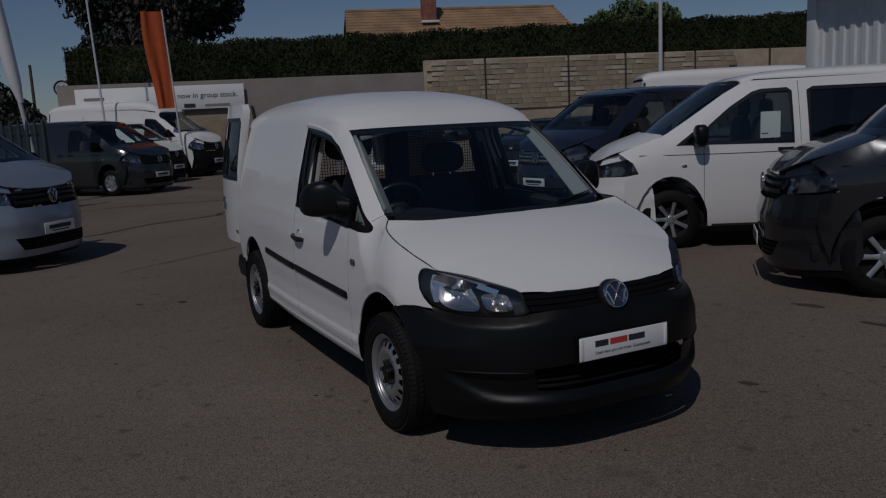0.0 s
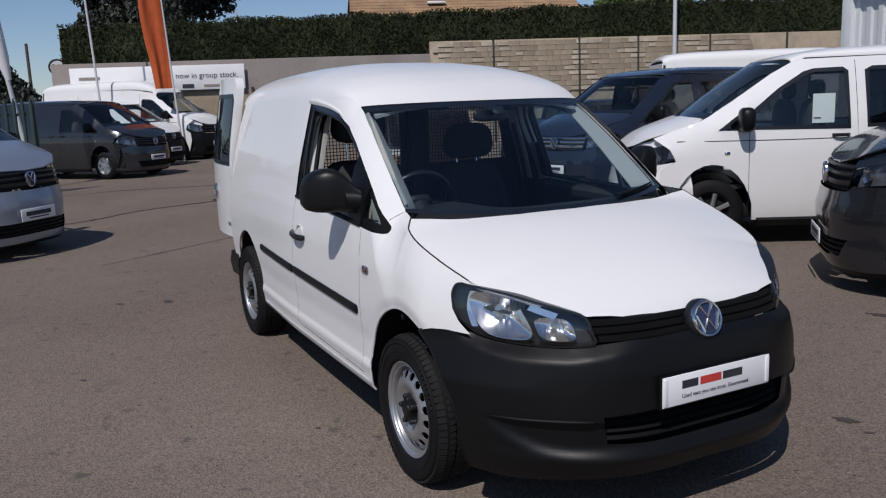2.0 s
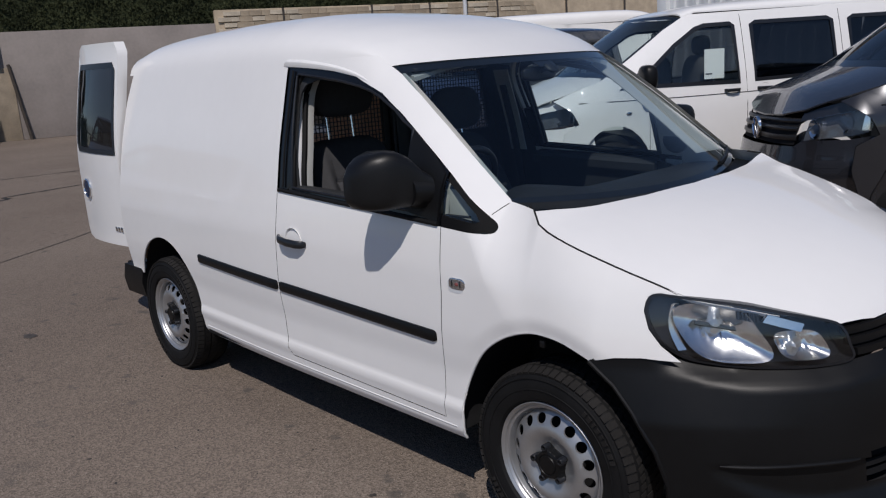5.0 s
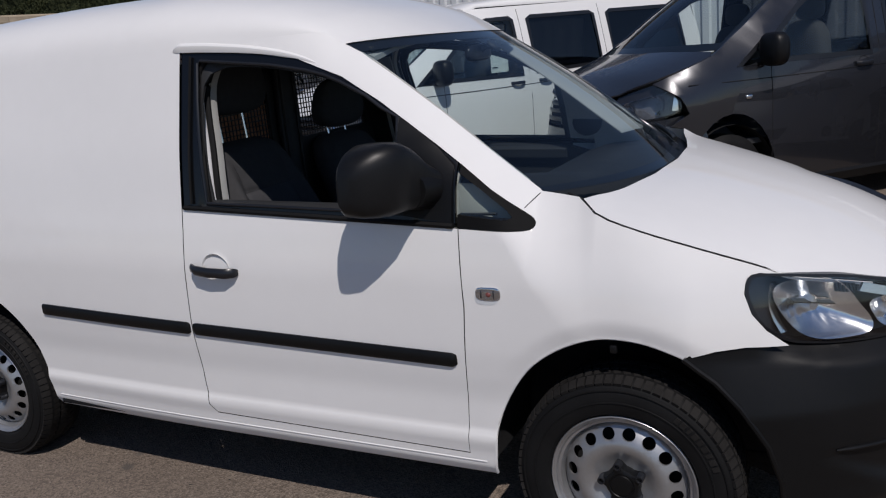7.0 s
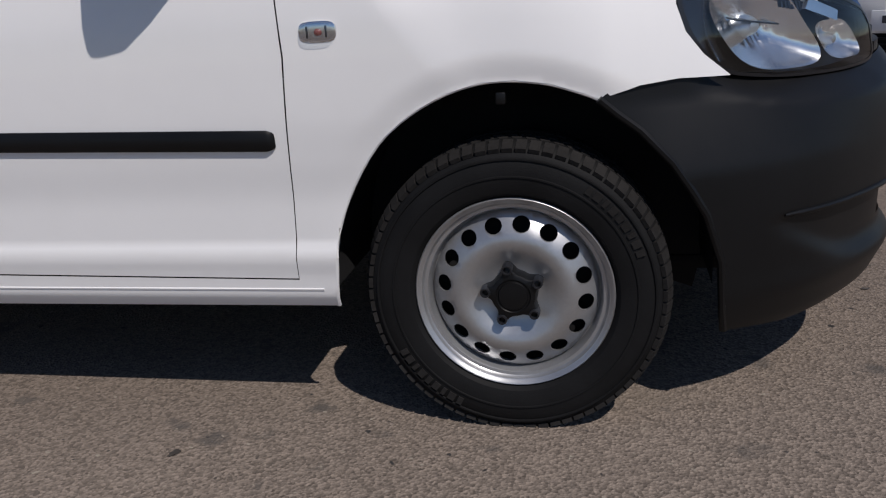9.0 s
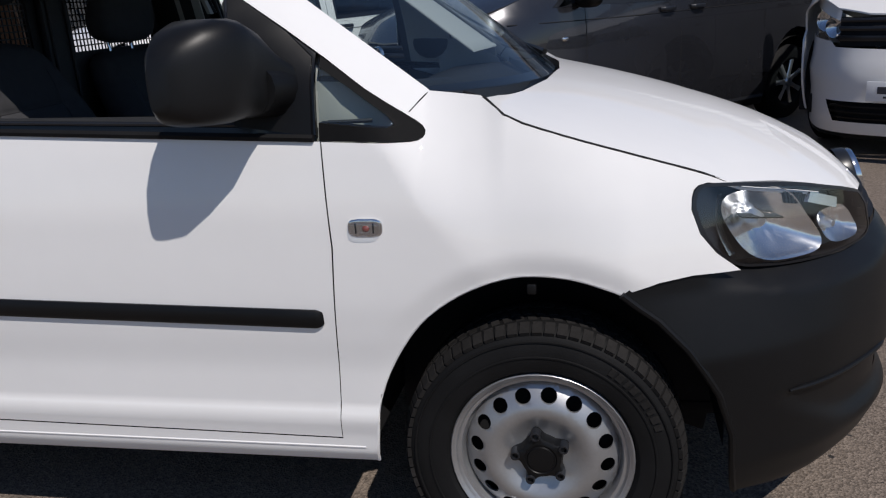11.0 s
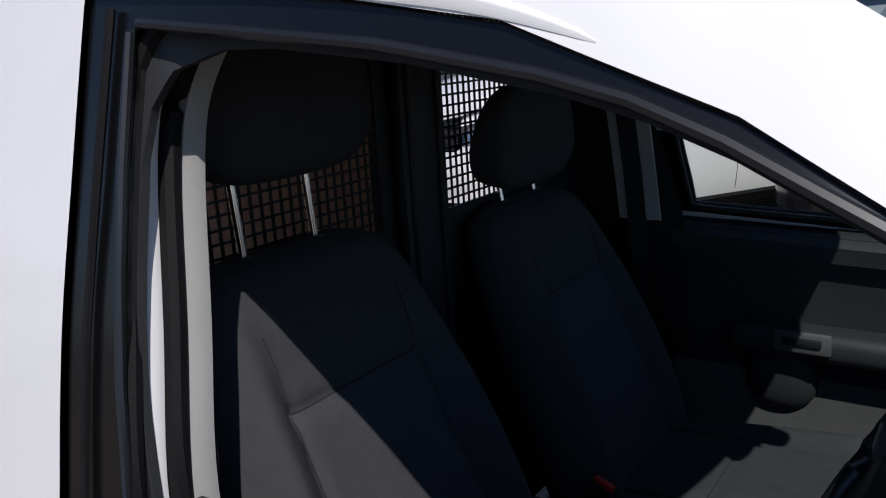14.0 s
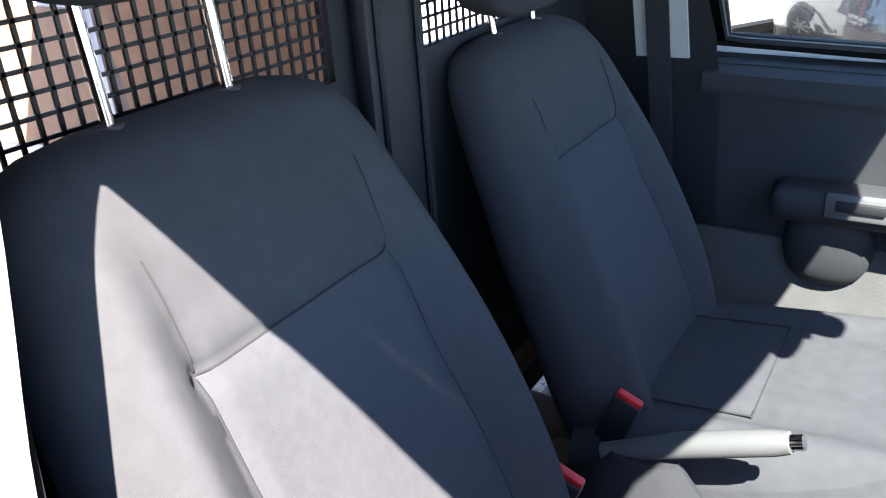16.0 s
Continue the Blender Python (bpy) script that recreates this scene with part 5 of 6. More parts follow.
# ---- the yard ----
def asphalt():
    """Worn asphalt: pale and dark grit, patches, drips of oil."""
    m = bpy.data.materials.new("asphalt")
    m.use_nodes = True
    nt = m.node_tree
    b = nt.nodes["Principled BSDF"]
    L = nt.links.new
    co = nt.nodes.new("ShaderNodeTexCoord")

    def noise(scale, detail, lo, hi):
        n = nt.nodes.new("ShaderNodeTexNoise")
        n.inputs["Scale"].default_value, n.inputs["Detail"].default_value = scale, detail
        L(co.outputs["Object"], n.inputs["Vector"])
        r = nt.nodes.new("ShaderNodeMapRange")
        r.inputs["From Min"].default_value, r.inputs["From Max"].default_value = lo, hi
        L(n.outputs["Fac"], r.inputs["Value"])
        return r.outputs[0]

    def mix(fac, a, bb, kind="MIX"):
        n = nt.nodes.new("ShaderNodeMix")
        n.data_type, n.blend_type = "RGBA", kind
        for sock, v in ((n.inputs[0], fac), (n.inputs[6], a), (n.inputs[7], bb)):
            if isinstance(v, (tuple, float)):
                sock.default_value = v if isinstance(v, float) else (*v, 1)
            else:
                L(v, sock)
        return n.outputs[2]
    col = mix(noise(0.35, 5, 0.35, 0.65), (0.146, 0.117, 0.095), (0.180, 0.147, 0.120))
    v = nt.nodes.new("ShaderNodeTexVoronoi")
    v.inputs["Scale"].default_value = 150
    L(co.outputs["Object"], v.inputs["Vector"])
    bw = nt.nodes.new("ShaderNodeSeparateColor")
    L(v.outputs["Color"], bw.inputs[0])
    r = nt.nodes.new("ShaderNodeMapRange")
    r.inputs["From Min"].default_value, r.inputs["From Max"].default_value = 0.0, 1.0
    r.inputs["To Min"].default_value, r.inputs["To Max"].default_value = 0.52, 1.55
    L(bw.outputs[0], r.inputs["Value"])
    col = mix(0.8, col, r.outputs[0], "MULTIPLY")
    col = mix(noise(7, 4, 0.63, 0.72), col, (0.095, 0.083, 0.073))
    col = mix(noise(26, 2, 0.70, 0.74), col, (0.035, 0.033, 0.032))
    col = mix(noise(1.3, 6, 0.66, 0.80), col, (0.10, 0.087, 0.076))
    col = mix(noise(41, 2, 0.69, 0.73), col, (0.27, 0.235, 0.19))
    col = mix(noise(0.9, 5, 0.60, 0.74), col, (0.185, 0.155, 0.125))
    L(col, b.inputs["Base Color"])
    b.inputs["Roughness"].default_value = 0.88
    b.inputs["Specular IOR Level"].default_value = 0.25
    bp = nt.nodes.new("ShaderNodeBump")
    bp.inputs["Strength"].default_value, bp.inputs["Distance"].default_value = 0.7, 0.004
    L(v.outputs["Distance"], bp.inputs["Height"])
    L(bp.outputs[0], b.inputs["Normal"])
    return m


TAR = stuff("tar", (0.017, 0.0165, 0.016), 0.7, vary=0.3, scale=20)
ground = tagged(part("ground", grid(40, 40, lambda u, v: (-600 + 1200 * u, -600 + 1200 * v, 0)), asphalt()), "worn grey-brown asphalt yard", "ground", kind="structure")


def tar_line(pts, w, seed):
    """A filled crack: a thin wavering ribbon on the asphalt."""
    r = random.Random(seed)
    path = smooth_path(pts, False, 14)
    verts, faces = [], []
    for i, p in enumerate(path):
        a, b = path[max(i - 1, 0)], path[min(i + 1, len(path) - 1)]
        d = Vector((b[0] - a[0], b[1] - a[1])).normalized()
        h = w * r.uniform(0.35, 1.0)
        o = r.uniform(-0.5, 0.5) * w
        verts += [Vector((p[0] - d.y * (h + o), p[1] + d.x * (h + o), 0.004)), Vector((p[0] + d.y * (h - o), p[1] - d.x * (h - o), 0.004))]
        if i:
            faces.append((2 * i - 2, 2 * i - 1, 2 * i + 1, 2 * i))
    part("tar_line", (verts, faces), TAR, ground)


tar_line([(-12.6, 3.4), (-12.2, 1.9), (-12.0, 0.82), (-11.68, 0.70), (-11.3, -0.34), (-10.95, -0.85), (-10.6, -1.2), (-10.3, -1.6), (-9.9, -2.6), (-9.6, -4.5)], 0.045, 1)
tar_line([(-14.5, 3.5), (-14.8, 1.8), (-15.1, 0.4), (-15.3, -0.5), (-15.1, -1.5), (-14.8, -3.5)], 0.032, 2)
tar_line([(-6.2, -1.6), (-7.6, 0.5), (-9.2, 2.2), (-11.7, 3.0)], 0.009, 3)


def stain(cx, cy, a, b, turn, seed):
    """A small dark oil stain with a ragged edge."""
    r = random.Random(seed)
    verts = [Vector((cx, cy, 0.003))]
    for k in range(22):
        t = 2 * math.pi * k / 22
        q = r.uniform(0.55, 1.0)
        x, y = a * q * math.cos(t), b * q * math.sin(t)
        verts.append(Vector((cx + x * math.cos(turn) - y * math.sin(turn), cy + x * math.sin(turn) + y * math.cos(turn), 0.003)))
    part("oil_stain", (verts, [(0, k + 1, (k + 1) % 22 + 1) for k in range(22)]), STAIN, ground)


STAIN = stuff("oil_stain", (0.055, 0.047, 0.041), 0.7, vary=0.45, scale=25)
for cx, cy, a, b, turn, seed in ((0.55, 1.18, 0.075, 0.04, 0.4, 1), (0.70, 1.14, 0.035, 0.012, 0.9, 2), (-0.72, -1.02, 0.02, 0.012, 1.2, 3), (0.91, -0.02, 0.018, 0.010, 0.3, 4), (1.6, -1.5, 0.03, 0.015, 0.2, 5), (-2.2, -2.0, 0.03, 0.02, 0.7, 6), (-4.05, -1.23, 0.09, 0.05, 0.1, 7), (-4.2, -1.6, 0.06, 0.035, 0.5, 8), (0.2, 2.9, 0.22, 0.05, 0.2, 9), (-0.5, 3.0, 0.15, 0.06, 0.3, 10)):
    stain(cx, cy, a, b, turn, seed)

# ---- the other vans: one make of mid-size van in several paints ----
LAMP_GREY = stuff("lamp_housing", (0.16, 0.165, 0.175), 0.3, metal=0.5, vary=0.2, scale=20)
T_PROFILE = spline((0.20, 0.86), (0.28, 0.905), (0.40, 0.930), (0.60, 0.948), (0.80, 0.950), (0.96, 0.944), (1.00, 0.936), (1.10, 0.925), (1.40, 0.865), (1.70, 0.795), (1.86, 0.745))
T_TAPER = spline((-4.12, 0.10), (-4.0, 0.03), (-3.6, 0.01), (-2.5, 0.0), (0.0, 0.0), (0.2, 0.008), (0.35, 0.03), (0.5, 0.07), (0.62, 0.13))
T_EDGE = spline((0.72, 0.93), (0.55, 1.025), (0.30, 1.120), (0.12, 1.185), (0.02, 1.235), (-0.40, 1.540), (-0.80, 1.800), (-0.95, 1.84), (-1.2, 1.87))
T_EDGE_W = spline((0.72, 0.66), (0.55, 0.755), (0.30, 0.840), (0.12, 0.855), (0.02, 0.825), (-0.40, 0.775), (-0.80, 0.720), (-0.95, 0.735), (-1.2, 0.74))
T_FRONT = spline((0.14, 0.80), (0.22, 0.875), (0.35, 0.905), (0.55, 0.900), (0.70, 0.880), (0.82, 0.850), (0.92, 0.805), (1.0, 0.77))


def van_side(x, z):
    w = T_PROFILE(z) - T_TAPER(x)
    if x > -1.1:
        top = T_EDGE(x)
        u = max(0.0, 1 - (top - z) / 0.20)
        w -= (T_PROFILE(top) - T_TAPER(x) - T_EDGE_W(x)) * min(u, 1.2) ** 2
    return w


def van_nose(u, z, out=0.0):
    s = math.sin(u * math.pi / 2)
    x, y = T_FRONT(z) - (T_FRONT(z) - 0.10) * abs(s) ** 3.8, 0.945 * s
    return x + out * (1 - s * s) ** 0.5, y + out * s, z


def build_transporter(paint, label, where, heading, windows, warp=None, trim=None, rear=-4.0, name="parked_van", group="vans parked in rows", bumper=None, seats=True, steel_wheels=False, plate_z=0.50, paper=False):
    """windows: 'panel' for steel sides, 'glazed' for dark side windows."""
    ob = thing(name, label, "van", group)
    ob.matrix_world = pose(where[0], where[1], 0, 0, 0, heading)
    warp = warp or (lambda p: p)
    lift = spline((0.0, 0.0), (0.5, 0.5), (0.8, 0.90), (1.0, 1.09), (1.2, 1.285), (1.6, 1.645), (1.95, 1.97), (2.2, 2.2))
    bumper = bumper or paint

    def put(nm, geo, mat, parent=ob, text="", both=False, bend=True):
        g = ([Vector(warp(Vector((p[0], p[1], lift(p[2]))))) for p in geo[0]], geo[1]) if bend else geo
        o = part(nm, g, mat, parent, text)
        if both:
            part(nm, flip_y(g), mat, parent, text)
        return o

    def side(x, z, out=0.0):
        return x, -van_side(x, z) - out, z
    arch_f = arch(0.0, 0.345, 0.405, 0.405, 180, 0, 14)
    arch_r = arch(-3.0, 0.345, 0.405, 0.405, 180, 0, 14)
    outline = ([(0.42, 0.34), (0.52, 0.60), (0.50, 0.72), (0.36, 0.78), (0.42, 0.90), (0.52, 0.985), (0.56, 1.02)] + [(x, T_EDGE(x)) for x in (0.45, 0.30, 0.2, 0.12, 0.02, -0.2, -0.4, -0.6, -0.80, -0.90)]
               + [(rear + 0.06, 1.86), (rear, 1.5), (rear, 0.9), (rear + 0.03, 0.36), (-3.405, 0.30)] + arch_r[1:-1] + [(-2.595, 0.27), (-0.405, 0.27)] + arch_f[1:-1] + [(0.405, 0.30)])
    front_win = [(-0.36, 1.10), (-0.42, 1.30), (-0.66, 1.52), (-0.90, 1.685), (-1.00, 1.715), (-1.28, 1.72), (-1.32, 1.69), (-1.33, 1.08)]
    quarter = [(-0.06, 1.085), (-0.32, 1.095), (-0.36, 1.32)]
    holes = [front_win, quarter]
    mids = [[(-1.50, 1.09), (-2.42, 1.11), (-2.42, 1.69), (-2.36, 1.72), (-1.56, 1.72), (-1.50, 1.69)], [(-2.60, 1.11), (rear + 0.25, 1.12), (rear + 0.28, 1.66), (rear + 0.33, 1.72), (-2.66, 1.72), (-2.60, 1.69)]]
    if windows == "glazed":
        holes += mids
    put("side_panel", sheet(outline, side, 0.12, holes, 0.015, edge=0.06), paint, both=True)
    for k, h in enumerate(holes):
        put("window_rim", sheet(inset(h, -0.012), lambda x, z: side(x, z, 0.003), 0.12, [inset(h, 0.03)], 0, edge=0.06), GLOSS_BLACK, both=True)
        put("pane", sheet(inset(h, 0.004), lambda x, z: side(x, z, -0.006), 0.3), GLASS if k < 2 else SMOKED, both=True)
    # roof
    mid = spline((-0.66, 1.845), (-0.9, 1.905), (-1.3, 1.955), (-2.0, 1.975), (-3.2, 1.97), (rear + 0.1, 1.94), (rear, 1.90))

    def roof(u, v):
        xs = -0.80 + (rear + 0.80) * v
        c, s = math.cos(math.pi * u), math.sin(math.pi * u)
        y0 = math.copysign(abs(c) ** 0.6, c)
        zl = 1.80 + 0.06 * min(1, v / 0.03)
        x = xs + 0.14 * (1 - y0 * y0) * max(0, 1 - v / 0.2)
        z = zl + (mid(x) - zl) * abs(s) ** 0.7
        return x, -y0 * (van_side(xs, zl) - 0.3 * (z - zl)), z
    put("roof", shell(grid(25, 24, roof), 0.015, (0, 0, -1)), paint)
    put("tailgate", sheet([(-0.86, 0.35), (0.86, 0.35), (0.92, 0.9), (0.86, 1.3), (0.72, 1.86), (-0.72, 1.86), (-0.86, 1.3), (-0.92, 0.9)], lambda y, z: (rear - 0.02, y, z), 0.3, (), 0.02, (1, 0, 0)), paint)
    # bonnet
    def top(x, y):
        e = T_EDGE(x) if x < 0.6 else T_EDGE(0.6) - (x - 0.6) * 0.55
        return x, y, e + 0.075 * (1 - min(1, abs(y) / 0.86) ** 2.5) * min(1, (0.86 - x) / 0.25)
    half = [(0.815, 0.0), (0.795, -0.32), (0.73, -0.55), (0.60, -0.71), (0.52, -0.765)] + [(x, -T_EDGE_W(x) + 0.006) for x in (0.42, 0.30, 0.2, 0.12)] + [(0.08, -0.80), (0.15, -0.5), (0.20, 0.0)]
    put("bonnet", sheet(half + [(x, -y) for x, y in half[-2:0:-1]], top, 0.1, (), 0.012, (0, 0, -1), 0.06), paint)
    # nose
    up = [(0, 0.70), (-0.38, 0.71), (-0.42, 0.74), (-0.62, 0.75), (-0.70, 0.77), (-0.80, 0.74), (-0.84, 0.60)]
    lowp = [(-0.86, 0.36), (-0.80, 0.24), (-0.5, 0.20), (0, 0.20)]
    o = [(u, z) for u, z in up[::-1]] + [(-u, z) for u, z in up[1:]] + [(-u, z) for u, z in lowp] + [(u, z) for u, z in lowp[::-1][1:]]
    vent = [(-0.42, 0.43), (0.42, 0.43), (0.36, 0.29), (-0.36, 0.29)]
    bp = put("front_bumper", sheet(o, lambda u, z: van_nose(u, z, 0.02 * math.exp(-((z - 0.58) / 0.06) ** 2)), 0.06, [vent], 0, edge=0.04), bumper)
    put("vent", sheet(inset(vent, -0.01), lambda u, z: van_nose(u, z, -0.05), 0.1), DARK, bp)
    for z in (0.31, 0.35, 0.39):
        put("slat", shell(grid(13, 2, lambda a, b: van_nose(0.40 * (2 * a - 1), z + 0.012 * b, -0.015)), 0.02, (-1, 0, 0)), BLACK_PLASTIC, bp)
    put("lower_lip", shell(grid(17, 3, lambda a, b: van_nose(0.84 * (2 * a - 1), 0.16 + 0.05 * b, -0.01)), 0.02, (-1, 0, 0)), BLACK_PLASTIC, bp)
    gr = put("grille", sheet([(-0.37, 0.715), (0.37, 0.715), (0.39, 0.885), (-0.39, 0.885)], lambda u, z: van_nose(u, z, -0.02), 0.08), DARK)
    for z in (0.74, 0.795, 0.85):
        put("bar", shell(grid(17, 3, lambda a, b: van_nose(0.375 * (2 * a - 1), z + 0.028 * b, -0.012 + 0.012 * (b > 0.3))), 0.015, (-1, 0, 0)), trim or GLOSS_BLACK, gr)
    bm = Matrix.Translation((T_FRONT(0.80) + 0.012, 0, 0.80)) @ pose(0, 0, 0, 0, -10, 90)
    bd = put("badge", moved(lathe([(0, 0.012), (0.070, 0.012), (0.075, 0.0)], 24), bm), BADGE_BLUE)
    put("ring", moved(lathe([(0.066, 0.010), (0.070, 0.020), (0.078, 0.016), (0.080, 0.0)], 24), bm), CHROME, bd)
    for path in ([(-0.04, 0.06), (0, 0.005), (0.04, 0.06)], [(-0.064, 0.02), (-0.03, -0.055), (0, 0.0), (0.03, -0.055), (0.064, 0.02)]):
        put("bar", moved(tube([(x, -0.016, z) for x, z in path], 0.007, 5), bm), CHROME, bd)
    pm = Matrix.Translation((T_FRONT(0.55) + 0.03, 0, plate_z)) @ pose(0, 0, 0, 90, 0, 90)
    pl = put("number_plate", moved(rbox((0, 0, 0), (0.52, 0.112, 0.008), 0.003), pm), PLATE)
    put("writing_bar", moved(rbox((0, 0.01, 0.005), (0.38, 0.04, 0.002), 0), pm), INK, pl)
    put("writing_bar", moved(rbox((0, -0.03, 0.005), (0.30, 0.012, 0.002), 0), pm), INK, pl)
    lamp = [(-0.40, 0.735), (-0.415, 0.875), (-0.50, 0.905), (-0.62, 0.945), (-0.685, 0.965), (-0.70, 0.90), (-0.685, 0.79), (-0.62, 0.765)]
    for s in (-1, 1):
        def lput(nm, geo, mat, parent=ob):
            return put(nm, geo if s < 0 else flip_y(geo), mat, parent)
        hl = lput("headlight", sheet(lamp, lambda u, z: van_nose(u, z, -0.07), 0.06), LAMP_GREY)
        lput("lamp_panel", sheet([(-0.38, 0.86), (-0.415, 0.872), (-0.50, 0.902), (-0.62, 0.942), (-0.685, 0.962), (-0.70, 1.0), (-0.62, 1.025), (-0.54, 1.005), (-0.45, 0.965), (-0.38, 0.93)], lambda u, z: van_nose(u, z, -0.006), 0.06), paint)
        for u, z, r in ((-0.47, 0.815, 0.062), (-0.605, 0.855, 0.072)):
            p = Vector(van_nose(u, z, -0.075))
            m = Matrix.Translation(p) @ Vector((0, -1, 0)).rotation_difference(Vector((1, -0.25, 0)).normalized()).to_matrix().to_4x4()
            lput("reflector", moved(lathe([(0.01, 0.0), (r * 0.6, 0.012), (r, 0.045), (r * 1.06, 0.046)], 20), m), CHROME, hl)
        lput("indicator", shell(grid(5, 5, lambda a, b: van_nose(-0.655 - 0.03 * a, 0.80 + 0.13 * b, -0.03)), 0.01, (-1, 0, 0)), CHROME, hl)
        lput("lens", sheet(inset(lamp, -0.004), lambda u, z: van_nose(u, z, 0.002), 0.06), LENS, hl)
    # windscreen
    def screen(u, v):
        c = 2 * u - 1
        x0, y0, z0 = 0.015 + 0.14 * (1 - abs(c) ** 2.2), 0.825 * c, 1.228 - 0.01 * (1 - c * c)
        x1, y1, z1 = -0.80 + 0.14 * (1 - c * c), 0.720 * c, 1.800 + 0.046 * (1 - c ** 4)
        b = 0.03 * math.sin(math.pi * v) * (1 - c ** 4)
        return x0 + (x1 - x0) * v + b * 0.6, y0 + (y1 - y0) * v, z0 + (z1 - z0) * v + b * 0.8
    ws = put("windscreen", grid(17, 9, screen), SCREEN)
    put("black_border", sheet([(0, 0), (1, 0), (1, 1), (0, 1)], lambda u, v: Vector(screen(u, v)) - Vector((0.004, 0, 0.004)), 0.1, [[(0.035, 0.09), (0.965, 0.09), (0.955, 0.95), (0.045, 0.95)]], 0, edge=0.06), GLOSS_BLACK, ws)
    put("scuttle", shell(grid(13, 3, lambda u, v: (0.20 - 0.10 * v - 0.15 * abs(2 * u - 1) ** 2.5, 0.80 * (2 * u - 1), 1.215 - 0.03 * abs(2 * u - 1))), 0.04, (0, 0, -1)), BLACK_PLASTIC)
    put("dashboard", loft([[(0.05, y, 0.9), (0.0, y, 1.16), (-0.35, y, 1.19), (-0.45, y, 1.10), (-0.42, y, 0.8)] for y in (-0.80, -0.4, 0.0, 0.4, 0.80)]), DASH)
    if seats:
        for y in (-0.45, 0.45):
            st = put("seat", ball((-1.12, y, 1.02), (0.10, 0.24, 0.38), 3), FABRIC)
            put("head_restraint", ball((-1.16, y, 1.50), (0.06, 0.14, 0.11), 3), FABRIC, st)
            put("seat_cushion", ball((-0.90, y, 0.72), (0.28, 0.25, 0.09), 3), FABRIC, st)
    if paper:
        note = put("price_sheet", rbox((-1.10, 0.835, 1.365), (0.215, 0.003, 0.29), 0), PLATE, text="white paper sheet inside the side window", bend=False)
        put("writing_bar", rbox((-1.04, 0.838, 1.27), (0.07, 0.002, 0.012), 0), INK, note, bend=False)
    put("floor_pan", rbox((-1.6, 0, 0.36), (4.3, 1.60, 0.16), 0.04), DARK)
    put("inner_floor", rbox((-1.7, 0, 0.58), (4.2, 1.72, 0.03), 0.0), CARD)
    if windows == "panel":
        put("partition", sheet([(-0.88, 0.5), (0.88, 0.5), (0.86, 1.2), (0.70, 1.84), (-0.70, 1.84), (-0.86, 1.2)], lambda y, z: (-1.40, y, z), 0.3), DASH)
    # trim on both sides
    for s in (-1, 1):
        def tput(nm, geo, mat, parent=ob):
            return put(nm, geo if s < 0 else flip_y(geo), mat, parent)
        for pts in ([(-0.36, 0.33), (-0.355, 0.9), (-0.36, 1.09)], [(-1.40, 0.33), (-1.405, 1.0), (-1.40, 1.80)], [(-2.50, 0.75), (-2.50, 1.10), (-2.50, 1.80)]):
            tput("shut_line", tube([Vector(side(x, z, -0.001)) for x, z in smooth_path(pts, False, 5)], 0.0035, 5), DARK)
        tput("waist_line", tube([Vector(side(x, 0.985 + 0.006 * math.sin(x * 2), 0.001)) for x in [0.35 - 0.33 * k for k in range(13)]], 0.004, 5), DARK)
        for x in (-1.24, -1.60):
            h = tput("door_handle", loft([[(x + dx, -van_side(x, 0.99) - oo + 0.011 * math.cos(t), 1.01 + 0.018 * math.sin(t)) for t in [2 * math.pi * k / 8 for k in range(8)]] for dx, oo in ((-0.085, 0.005), (-0.06, 0.032), (0.0, 0.040), (0.06, 0.032), (0.085, 0.005))]), trim or GLOSS_BLACK)
            tput("recess", moved(lathe([(0, -0.004), (0.045, 0.0), (0.052, 0.004)], 18), Matrix.Translation(side(x, 1.012, -0.004))), paint, h)
        mr = tput("door_mirror", ball((-0.30, -1.03, 1.20), (0.075, 0.115, 0.13), 3.2), bumper if bumper is not paint else BLACK_PLASTIC)
        tput("mirror_arm", tube([(-0.25, -0.86, 1.10), (-0.27, -0.95, 1.11)], 0.035, 8), BLACK_PLASTIC, mr)
        tput("repeater", ball((-0.14, -van_side(-0.14, 0.85) - 0.002, 0.85), (0.03, 0.01, 0.016), 3), CHROME)
        tput("sill", loft([[(x, -0.905, 0.20), (x, -0.93, 0.27), (x, -0.90, 0.30), (x, -0.84, 0.22)] for x in (-0.45, -1.5, -2.55)]), BLACK_PLASTIC)
        for cx in (0.0, -3.0):
            def wput(nm, geo, mat, parent=ob):
                g = moved(geo, Matrix.Translation((cx, -0.79, 0.34)))
                o = part(nm, g if s < 0 else flip_y(g), mat, parent, "", 30)
                return o
            wh = wput("wheel", lathe([(0.20, 0.09), (0.22, 0.112), (0.27, 0.115), (0.31, 0.10), (0.338, 0.075), (0.34, 0.0), (0.338, -0.075), (0.30, -0.11), (0.20, -0.09)], 36), RUBBER)
            wput("rim", lathe([(0.0, 0.050), (0.06, 0.055), (0.185, 0.045), (0.195, 0.085), (0.21, 0.105), (0.216, 0.10)], 36), STEEL if steel_wheels else DARK, wh)
            for k in range(7):
                sp = tube([(0.03, -0.075, 0), (0.10, -0.088, 0.0), (0.205, -0.098, 0.0)], [0.03, 0.022, 0.026], 6)
                sp = [Vector((p.x, -0.085 + (p.y + 0.085) * 0.4, p.z)) for p in sp[0]], sp[1]
                wput("spoke", moved(sp, Matrix.Rotation(2 * math.pi * k / 7, 4, "Y")), STEEL, wh)
            wput("hub", lathe([(0, 0.112), (0.04, 0.108), (0.05, 0.085)], 18), STEEL, wh)
